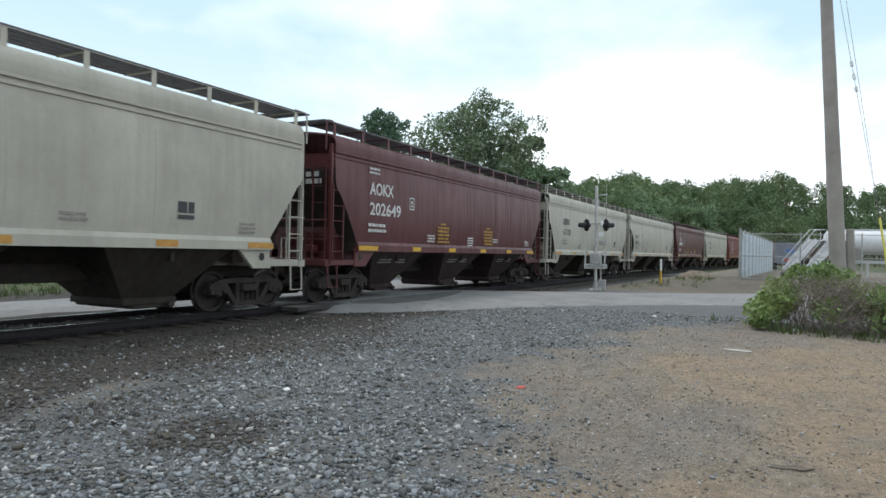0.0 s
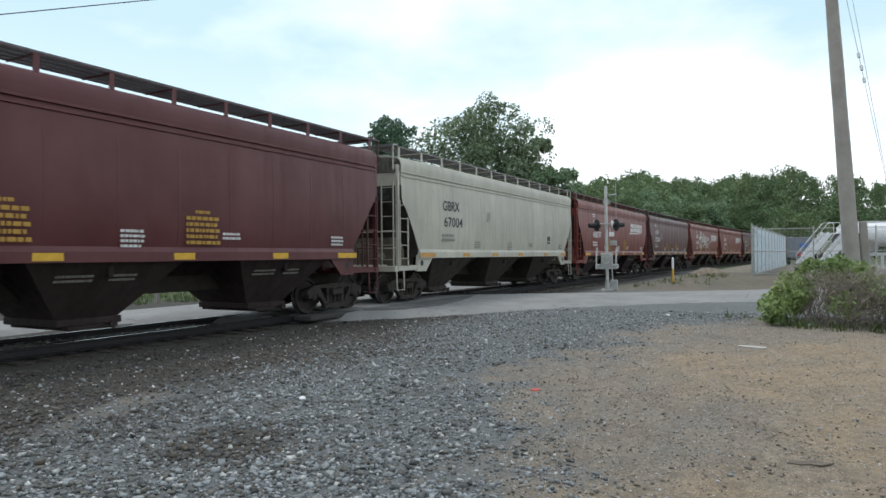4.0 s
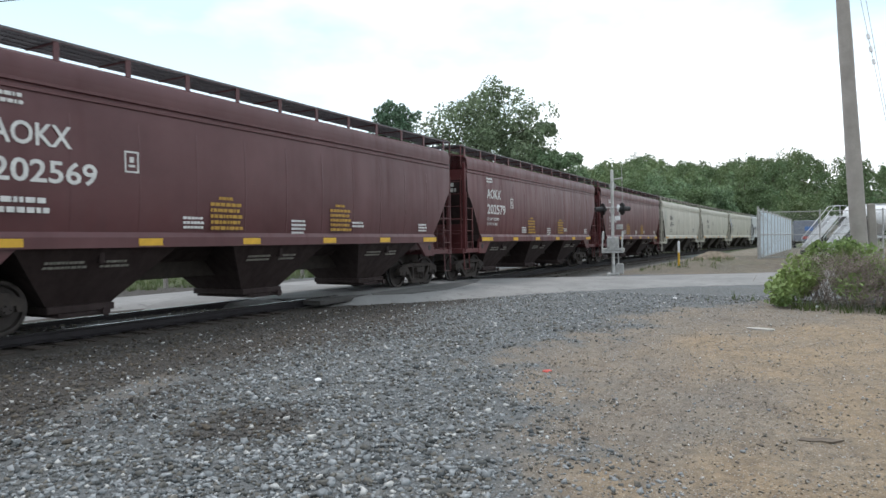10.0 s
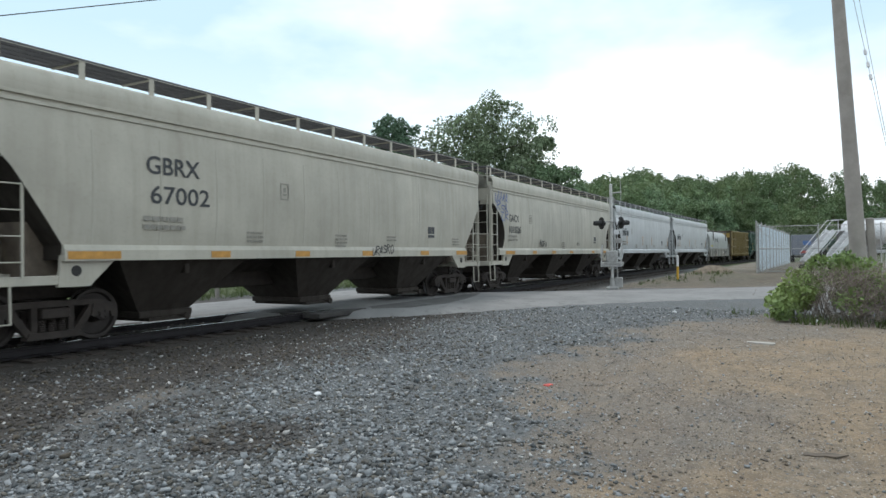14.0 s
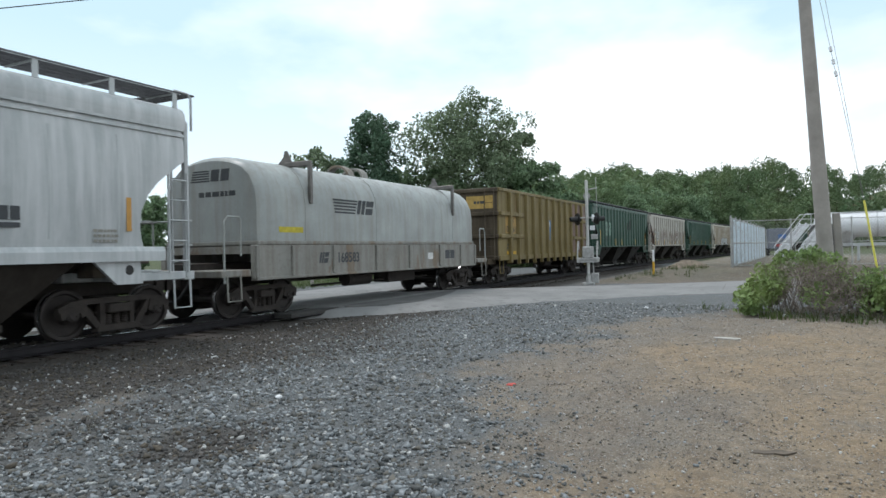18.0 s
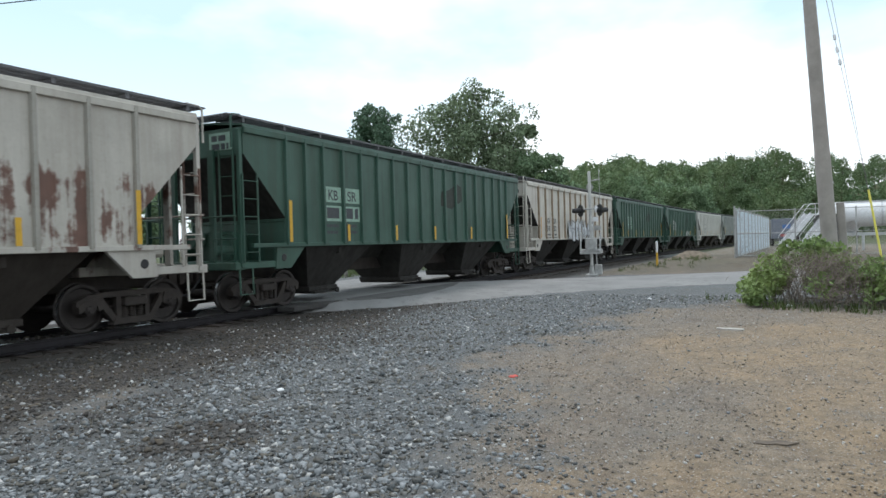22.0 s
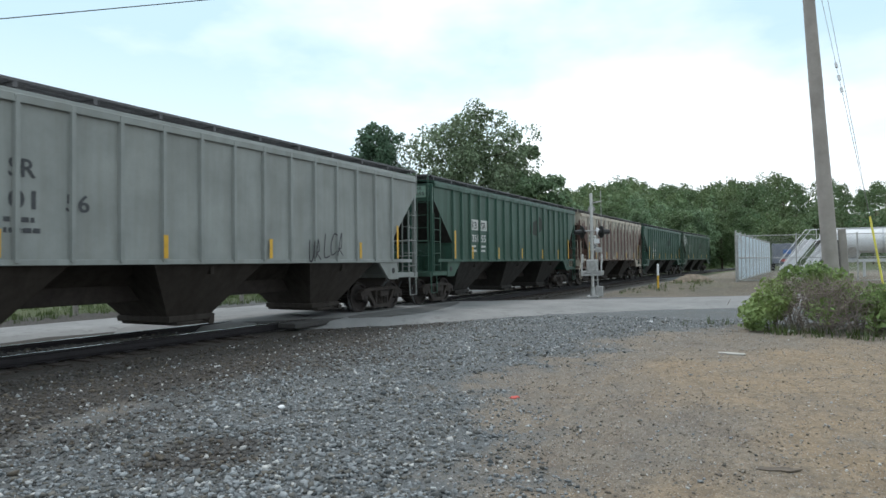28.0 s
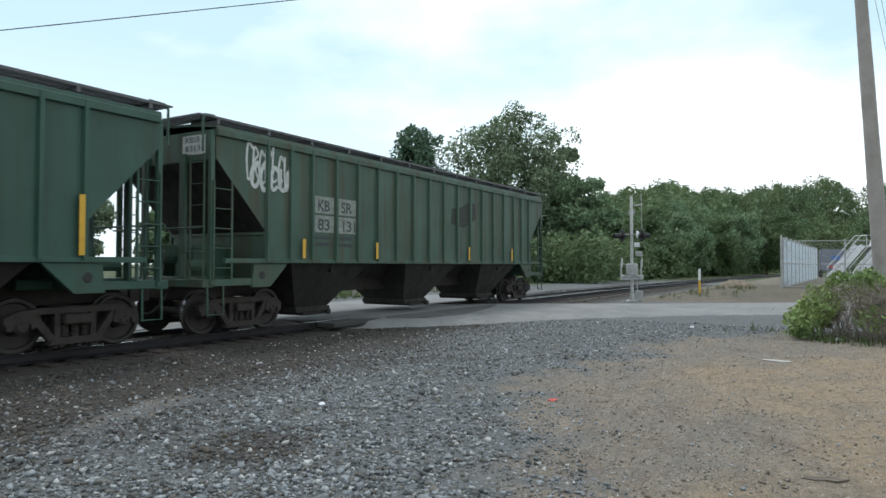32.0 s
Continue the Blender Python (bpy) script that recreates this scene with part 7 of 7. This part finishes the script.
def crossing_signal(x, y):
    z0 = float(road_z(x, y)) - 0.08
    sg = thing("crossing_signal", "galvanised level-crossing signal mast with dark lamps and a gate motor", "crossing signal", at=pose(x, y, z0, 0, -1.2, 0) @ pose(0, 0, 0, 0, 0, 8))
    part("mast", G().lathe([(0, 0.07), (4.55, 0.065), (4.62, 0.07), (4.66, 0.0)], 14, "z"), M_galv_pale, sg, smooth=40)
    part("base", G().box(-0.26, 0.26, -0.26, 0.26, -0.1, 0.1, 0.03).lathe([(0.1, 0.14), (0.2, 0.12), (0.45, 0.09), (0.5, 0.075)], 12, "z"), M_galv, sg, "cast foot on a concrete base")
    part("junction_box", G().box(0.10, 0.34, -0.42, -0.1, 0.05, 0.5, 0.02), M_galv, sg)
    part("cross_arm", G().tube((-0.08, 0.52, 2.98), (-0.08, -0.52, 2.98), 0.028, 8), M_galv, sg)
    for s in (-1, 1):
        ln = part("lamp_unit", G().lathe([(-0.02, 0.27), (0.02, 0.27), (0.03, 0.11), (0.16, 0.10), (0.2, 0.03)], 20, "x"), M_black, sg, "black-hooded flashing lamp with its round backboard", at=pose(-0.02, s * 0.42, 2.92, 0, 0, -57 if s > 0 else 122))
        part("hood", G().lathe([(-0.36, 0.10), (-0.02, 0.125)], 16, "x", caps=False), M_black, ln)
        part("lens", G().lathe([(-0.05, 0.0), (-0.035, 0.07), (-0.02, 0.10)], 16, "x", caps=False), M_red, ln, smooth=40)
    part("lamp_back", G().lathe([(-0.02, 0.0), (0.0, 0.09), (0.06, 0.15), (0.12, 0.16), (0.14, 0.0)], 16, "y", (-0.06, -0.34, 2.96)), M_white_metal, sg, "pale round lamp housing", smooth=40)
    part("bell_arm", G().tube((0, 0, 4.22), (0, -0.46, 4.27), 0.03, 8).tube((0, -0.42, 4.75), (0, -0.43, 3.05), 0.014, 8), M_galv, sg, "bracket with a drop pipe")
    part("bell", G().lathe([(0, 0.16), (0.05, 0.15), (0.10, 0.09), (0.13, 0.0)], 16, "x", (0.1, 0, 3.95)), M_galv, sg, smooth=40)
    part("gate_motor", G().box(-0.22, 0.22, -0.24, 0.24, 1.18, 1.70, 0.04).box(-0.2, 0.2, -0.48, 0.48, 1.08, 1.2, 0.02), M_galv, sg, "gate mechanism housing")
    fr = G()
    for yy in (-0.42, 0.42):
        fr.box(-0.4, 0.4, yy - 0.03, yy + 0.03, 1.02, 1.08).prism([(-0.4, 1.05), (-0.34, 1.05), (-0.2, 1.6), (-0.1, 1.85), (-0.16, 1.85), (-0.28, 1.55)], yy - 0.03, yy + 0.03)
        fr.box(-0.10, 0.10, yy - 0.035, yy + 0.035, 1.55, 1.95, 0.03)
    fr.box(-0.42, -0.36, -0.45, 0.45, 1.0, 1.08).box(0.36, 0.42, -0.45, 0.45, 1.0, 1.08)
    part("maintenance_frame", fr, M_galv, sg, "counterweight arms and step frame")
    part("number_plate", G().box(-0.10, -0.09, -0.34, -0.12, 2.42, 2.62), M_white_metal, sg, "small white plate with unreadable print")
    part("relay_box", G().box(-0.10, 0.06, -0.44, -0.16, 2.02, 2.24, 0.01), M_galv, sg)
    part("conduit", G().path([(0.1, -0.22, 0.4), (0.1, -0.2, 1.05)], 0.03, 8), M_galv, sg)
    return sg


crossing_signal(29.3, 7.65)


def marker_post(x, y):
    z0 = float(ground_z(x, y))
    p = thing("marker_post", "thin yellow marker post with a white top", "post", at=pose(x, y, z0 - 0.05, 0, -1, 0))
    part("post", G().lathe([(0, 0.05), (0.72, 0.05)], 10, "z"), M_yellow_tape, p, smooth=40)
    part("cap", G().lathe([(0.72, 0.055), (1.26, 0.055), (1.30, 0.0)], 10, "z"), M_white_metal, p, "white sleeve", smooth=40)


marker_post(34.6, 5.75)


def dirt_mound(x, y, r, h):
    """A low heap of soil and rubble by the fence."""
    rng = np.random.default_rng(31)
    n, m = 10, 28
    vs, fs = [(0.0, 0.0, h)], []
    for i in range(1, n + 1):
        for j in range(m):
            a = 2 * math.pi * j / m
            q = i / n
            rr = r * q * (1 + 0.18 * math.sin(3 * a + 1) + 0.05 * rng.normal())
            vs.append((rr * math.cos(a) * 0.7, rr * math.sin(a), h * math.cos(q * math.pi / 2) ** 1.3 + 0.04 * rng.normal() * (1 - q) - 0.06 * q))
    fs += [(0, 1 + j, 1 + (j + 1) % m) for j in range(m)]
    for i in range(n - 1):
        fs += [(1 + i * m + j, 1 + (i + 1) * m + j, 1 + (i + 1) * m + (j + 1) % m, 1 + i * m + (j + 1) % m) for j in range(m)]
    solid("dirt_mound", G().add(vs, fs), plain("brown_rubble_soil", (0.20, 0.165, 0.125), 0.95, vary=0.5, scale=4, fine=30, bumpy=0.8), "low heap of brown soil and rubble beside the fence", "mound", at=(x, y, float(ground_z(x, y))), smooth=60)


dirt_mound(38.8, 4.6, 1.3, 0.42)


# ---- utility pole and wires ----
def utility_pole(x, y):
    z0 = float(ground_z(x, y))
    p = thing("utility_pole", "weathered grey timber utility pole", "utility pole", at=pose(x, y, z0 - 0.3, -3.05, 0, 0))
    g = G()
    hs = np.linspace(0, 12.3, 14)
    prof = [(float(h), 0.205 - 0.0070 * float(h) + 0.004 * math.sin(h * 2.1)) for h in hs]
    part("shaft", g.lathe(prof, 18, "z"), M_wood_pole, p, smooth=50)
    part("conduit_board", G().box(0.12, 0.22, -0.40, -0.22, 0.4, 2.75, 0.02), M_wood_pole, p, "timber board strapped to the pole")
    part("cross_arm", G().box(-0.06, 0.06, -1.2, 1.2, 11.2, 11.32, 0.01), M_wood_pole, p)
    for k in (-1.05, -0.5, 0.5, 1.05):
        part("insulator", G().lathe([(11.32, 0.02), (11.40, 0.05), (11.46, 0.03), (11.52, 0.05), (11.56, 0.0)], 10, "z", (0, k, 0)), M_steel, p, smooth=40)
    return p


utility_pole(19.6, -1.16)


def guy_wire(anchor, top):
    a, t = Vector(anchor), Vector(top)
    gw = thing("guy_wire", "thin steel guy wire with insulators and a yellow guard", "wire")
    d = (t - a).normalized()
    part("wire", G().tube(a, t, 0.0055, 5), M_steel, gw)
    part("guard", G().tube(a + d * 0.1, a + d * 2.7, 0.024, 8), plain("lemon_plastic", (0.66, 0.60, 0.10), 0.5, vary=0.15), gw, "yellow plastic guard")
    b = a + d * 2.6
    e = (Vector((19.35, -0.70, 9.9)) - b).normalized()
    part("second_wire", G().tube(b, b + e * 7.4, 0.0055, 5), M_steel, gw)
    for k in (3.3, 3.62, 3.95):
        q = b + e * k
        part("strain_insulator", G().tube(q - e * 0.06, q + e * 0.06, 0.035, 8), M_white_metal, gw)
    part("anchor", G().tube(a - d * 0.4, a + d * 0.1, 0.02, 6), M_steel, gw)


guy_wire((18.02, -2.16, 0.0), (19.55, -0.93, 9.6))


def overhead_wire():
    g = G()
    pts = []
    a, b = Vector((6.89, 44.31, 10.22)), Vector((52.89, 8.54, 25.18))
    for k in range(25):
        t = k / 24
        pts.append(a.lerp(b, t) - Vector((0, 0, 0.12 * 4 * t * (1 - t))))
    g.path(pts, 0.028, 5)
    solid("overhead_cable", g, M_black, "dark overhead cable high above the track", "cable")


overhead_wire()


# ---- the fenced yard ----
FENCE_A, FENCE_B = Vector((37.9, 2.36, 0.48)), Vector((66.0, 1.45, 0.48))


def slat_fence():
    f = thing("slatted_fence", "tall chain-link fence filled with pale blue vertical slats", "fence")
    d = (FENCE_B - FENCE_A)
    n = 11
    for k in range(n + 1):
        p = FENCE_A + d * (k / n)
        part("post", G().tube((0, 0, -0.1), (0, 0, 2.72), 0.045, 8), M_galv, f, at=p)
    yaw = math.degrees(math.atan2(d.y, d.x))
    slat = G().box(-0.042, 0.042, -0.008, 0.008, 0.06, 2.55).mesh("slat")
    m = 230
    for k in range(m):
        p = FENCE_A + d * ((k + 0.5) / m)
        part("slat", slat, M_slat, f, at=pose(p.x, p.y, p.z, 0, 0, yaw + (8 if k % 5 == 0 else 0)))
    for z in (0.12, 1.3, 2.6):
        part("rail", G().tube(FENCE_A + Vector((0, 0, z)), FENCE_B + Vector((0, 0, z)), 0.025, 6), M_galv, f)


slat_fence()


def link_fence():
    f = thing("chain_link_fence", "galvanised chain-link fence with a top rail", "fence")
    a, b = FENCE_A + Vector((0.05, -0.08, 0)), Vector((41.5, -14.0, 0.48))
    d = b - a
    n = 6
    for k in range(n + 1):
        p = a + d * (k / n)
        part("post", G().tube((0, 0, -0.1), (0, 0, 2.5), 0.035, 8), M_galv, f, at=p)
    for z in (0.1, 1.25, 2.42):
        part("rail", G().tube(a + Vector((0, 0, z)), b + Vector((0, 0, z)), 0.02, 6), M_galv, f)
    u = d.normalized()
    g = G()
    ln = d.length
    s = -2.4
    while s < ln:
        for sg in (1, -1):
            s0, s1 = (s, s + 2.4) if sg > 0 else (s + 2.4, s)
            z0, z1 = 0.05, 2.42
            g.tube(a + u * min(max(s0, 0), ln) + Vector((0, 0, z0)), a + u * min(max(s1, 0), ln) + Vector((0, 0, z1)), 0.0035, 3)
        s += 0.16
    part("wire_mesh", g, M_galv, f, "diamond wire mesh")


link_fence()


def tank_trailer(x, y, yaw, label, length=9.5, r=0.95):
    z0 = float(ground_z(x, y))
    t = thing("tank_trailer", label, "trailer", "bulk trailers in the yard", at=pose(x, y, z0, 0, 0, yaw))
    h = length / 2
    zc = 3.12 - r
    part("tank", G().lathe([(-h, 0.0), (-h + 0.05, 0.6 * r), (-h + 0.3, 0.92 * r), (-h + 0.6, r), (h - 0.6, r), (h - 0.3, 0.92 * r), (h - 0.05, 0.6 * r), (h, 0.0)], 28, "x", (0, 0, zc)), M_white_metal, t, "white enamelled barrel", smooth=40)
    for k in range(3):
        xx = -h + 1.9 + (length - 3.8) * k / 2
        part("hopper_cone", G().lathe([(zc - 0.1, r * 0.99), (zc - r * 0.7, r * 0.80), (1.06, 0.2), (0.92, 0.16), (0.90, 0.0)], 20, "z", (xx, 0, 0)), M_alum, t, "bare-metal discharge cone", smooth=40)
    for k in range(4):
        xx = -h + 1.2 + (length - 2.4) * k / 3
        part("band", G().lathe([(-0.05, r + 0.015), (0.05, r + 0.015)], 28, "x", (xx, 0, zc), caps=False), M_alum, t)
    part("chassis", G().box(-h + 0.3, h - 0.3, -0.5, -0.38, 0.95, 1.15, 0.01).box(-h + 0.3, h - 0.3, 0.38, 0.5, 0.95, 1.15, 0.01).box(-h + 0.4, -h + 0.6, -1.1, 1.1, 0.7, 1.1, 0.02), M_alum, t)
    for xx in (-h + 1.3, -h + 2.6):
        for s in (-1, 1):
            w = part("wheel", G().lathe([(-0.14, 0.30), (-0.14, 0.47), (-0.10, 0.51), (0.10, 0.51), (0.14, 0.47), (0.14, 0.30)], 20, "y"), M_dark_rubber, t, at=(xx, s * 1.02, 0.51), smooth=40)
            part("rim", G().lathe([(-0.12, 0.05), (-0.11, 0.29), (0.11, 0.29), (0.12, 0.05)], 16, "y"), M_alum, w, smooth=40)
    for s in (-1, 1):
        part("landing_leg", G().box(h - 2.6, h - 2.45, s * 0.6 - 0.07, s * 0.6 + 0.07, 0.0, 1.0, 0.01), M_alum, t)
        part("fender", G().box(-h + 0.5, -h + 3.3, s * 1.02 - 0.2, s * 1.02 + 0.2, 1.06, 1.1, 0.01), M_alum, t)
    part("walkway", G().box(-h + 1.0, h - 1.0, -0.3, 0.3, 3.1, 3.16, 0.01), M_alum, t)
    part("hatch", G().lathe([(3.05, 0.28), (3.27, 0.28), (3.31, 0.0)], 16, "z", (0.6, 0, 0)), M_alum, t)
    return t


tank_trailer(50.5, -6.6, 86, "white bulk tank trailer parked beyond the fence", 9.5, 0.80)
tank_trailer(57.0, -14.5, 80, "white bulk tank trailer parked deep in the yard", 9.5, 0.80)


def loading_stairs(x, y, yaw):
    z0 = float(ground_z(x, y))
    st = thing("loading_stairs", "white steel loading stairs on a wheeled frame", "stairs", "loading stairs in the yard", at=pose(x, y, z0, 0, 0, yaw))
    st.scale = (0.80, 0.80, 0.80)
    for s in (-0.4, 0.4):
        part("stringer", G().beam((-1.25, s, 0.55), (0.85, s, 2.95), 0.06, 0.36), M_white_metal, st)
        part("hand_rail", G().path([(-1.2, s, 0.6), (-1.35, s, 1.3), (0.75, s, 3.75), (1.6, s, 3.75), (1.6, s, 2.95)], 0.025, 6), M_white_metal, st)
    for k in range(9):
        u = (k + 0.5) / 9
        part("step", G().box(-0.13, 0.13, -0.4, 0.4, -0.02, 0.02), M_white_metal, st, at=(-1.25 + 2.1 * u, 0, 0.55 + 2.4 * u))
    part("platform", G().box(0.8, 1.65, -0.42, 0.42, 2.9, 2.96, 0.01), M_white_metal, st)
    part("base_frame", G().box(-1.4, 1.7, -0.5, -0.42, 0.3, 0.42).box(-1.4, 1.7, 0.42, 0.5, 0.3, 0.42).box(1.5, 1.6, -0.5, 0.5, 0.3, 2.9).box(-1.4, -1.3, -0.5, 0.5, 0.3, 0.42), M_steel, st)
    for xx in (-1.2, 1.5):
        for s in (-0.55, 0.55):
            part("wheel", G().lathe([(-0.06, 0.08), (-0.06, 0.19), (0.06, 0.19), (0.06, 0.08)], 14, "y"), M_dark_rubber, st, at=(xx, s, 0.19))


loading_stairs(46.8, -0.65, -62)
loading_stairs(46.6, -1.80, -62)


def yard_van(x, y, yaw):
    z0 = float(ground_z(x, y))
    v = thing("box_van", "parked slate-grey van with small blue and red panels", "van", at=pose(x, y, z0, 0, 0, yaw))
    part("box", G().box(-2.2, 1.2, -1.05, 1.05, 0.7, 2.7, 0.05), plain("slate_box_panels", (0.17, 0.19, 0.23), 0.4), v)
    part("blue_panel", G().box(-2.206, -2.2, -0.6, 0.1, 1.7, 2.1), plain("blue_panel_paint", (0.06, 0.16, 0.42), 0.4), v, "blue painted panel")
    part("red_panel", G().box(-2.206, -2.2, -0.5, 0.3, 0.9, 1.15), plain("red_panel_paint", (0.4, 0.06, 0.05), 0.4), v, "red painted panel")
    part("cab", G().prism([(1.2, 0.6), (2.7, 0.6), (2.75, 1.2), (2.3, 1.45), (1.9, 2.2), (1.2, 2.25)], -0.98, 0.98), M_white_metal, v)
    part("windscreen", G().prism([(2.28, 1.47), (1.93, 2.12), (1.95, 2.13), (2.30, 1.48)], -0.85, 0.85), M_black, v)
    part("stripe", G().box(-2.0, 1.0, -1.06, -1.052, 0.95, 1.35), M_red, v, "red lower panel")
    for xx in (-1.4, 1.9):
        for s in (-0.95, 0.95):
            part("wheel", G().lathe([(-0.12, 0.15), (-0.12, 0.36), (0.12, 0.36), (0.12, 0.15)], 16, "y"), M_dark_rubber, v, at=(xx, s, 0.36))


yard_van(76.0, 0.45, 3)


# ---- beyond the track ----
def guard_rail():
    gr = thing("guard_rail", "galvanised steel guard rail along the far edge of the road", "guard rail")
    pts = [(34.0, 20.6), (24.0, 20.8), (14.0, 20.9), (4.0, 21.0), (-6.0, 21.2)]
    prof = [(0.0, 0.45), (0.04, 0.50), (0.0, 0.56), (0.04, 0.62), (0.0, 0.68), (-0.012, 0.68), (0.028, 0.62), (-0.012, 0.56), (0.028, 0.50), (-0.012, 0.45)]
    for (ax, ay), (bx, by) in zip(pts, pts[1:]):
        ln = math.hypot(bx - ax, by - ay)
        m = pose(ax, ay, float(ground_z(ax, ay)), 0, 0, math.degrees(math.atan2(by - ay, bx - ax)))
        part("beam", G().prism(prof, 0, ln, "x"), M_galv, gr, at=m)
        for k in range(4):
            part("post", G().box(ln * k / 4 - 0.06, ln * k / 4 + 0.06, -0.16, -0.03, -0.1, 0.68), M_wood_pole, gr, at=m)


guard_rail()


def litter():
    """A few pale stones and scraps that stand out on the ground."""
    rng = np.random.default_rng(3)
    for (x, y, s), lab, mat in (((5.96, 5.10, 0.085), "large white stone on the gravel", M_white_metal), ((17.2, -0.12, 0.13), "white scrap at the shrub's foot", M_white_metal), ((18.4, 3.2, 0.12), "pale stone near the road's edge", M_white_metal)):
        bm = bmesh.new()
        bmesh.ops.create_icosphere(bm, subdivisions=2, radius=s / 2)
        for q in bm.verts:
            q.co = q.co * float(rng.uniform(0.82, 1.12))
            q.co.z *= 0.6
        me = bpy.data.meshes.new("stone")
        bm.to_mesh(me)
        bm.free()
        me.materials.append(mat)
        tagged(new("stone", me), lab, "stone").matrix_basis = Matrix.Translation((x, y, float(ground_z(x, y)) + s * 0.2))
    solid("paint_mark", G().prism([(-0.07, -0.03), (0.05, -0.05), (0.09, 0.0), (0.04, 0.05), (-0.05, 0.04)], 0.0, 0.012, "z"), plain("red_marking_paint", (0.55, 0.09, 0.07), 0.8), "dab of red marking paint on the soil", "paint mark", at=(7.70, 2.91, float(ground_z(7.7, 2.91)) + 0.004))
    solid("flat_stone", G().prism([(-0.22, -0.08), (0.0, -0.12), (0.24, -0.05), (0.2, 0.06), (-0.05, 0.1), (-0.24, 0.05)], 0.0, 0.025, "z"), plain("pale_slab", (0.42, 0.40, 0.36), 0.85), "flat pale slab lying on the soil", "stone", at=pose(12.82, 0.81, float(ground_z(12.82, 0.81)), 0, 0, 80))
    solid("bark_scrap", G().prism([(-0.17, -0.03), (-0.08, -0.06), (0.0, -0.04), (0.07, -0.07), (0.19, 0.0), (0.12, 0.02), (0.06, 0.055), (-0.02, 0.03), (-0.12, 0.05)], 0.0, 0.010, "z"), plain("bark_scrap", (0.13, 0.105, 0.08), 0.9, vary=0.5), "dark scrap of bark on the soil", "debris", at=pose(5.98, -0.02, float(ground_z(5.98, -0.02)), 0, 0, -70))


litter()


# ---- what moves ----
def motions():
    """The train rolls past; its wheels turn."""
    times = [0.0] + [k * 1.0 for k in range(1, 32)] + [32.0]
    for car, a, b in zip(CARS, JOINT, JOINT[1:]):
        half, mid = (b - a) / 2 - 1.85, (a + b) / 2
        rows = []
        for t in times:
            s = mid - gone(t)
            x0, y0, _ = line_at(s - half)
            x1, y1, _ = line_at(s + half)
            rows.append((t, pose((x0 + x1) / 2, (y0 + y1) / 2, RAIL_Z, 0, 0, math.degrees(math.atan2(y1 - y0, x1 - x0)))))
        walk(car, rows)
    first = WHEELS[0]
    walk(first, [(k / 30.0, pose(0, 0, 0, 0, -math.degrees(gone(k / 30.0) / 0.457), 0)) for k in range(0, 961)])
    track = first.animation_data
    for w in WHEELS[1:]:
        w.rotation_mode = "QUATERNION"
        d = w.animation_data_create()
        d.action = track.action
        d.action_slot = track.action_slot


motions()
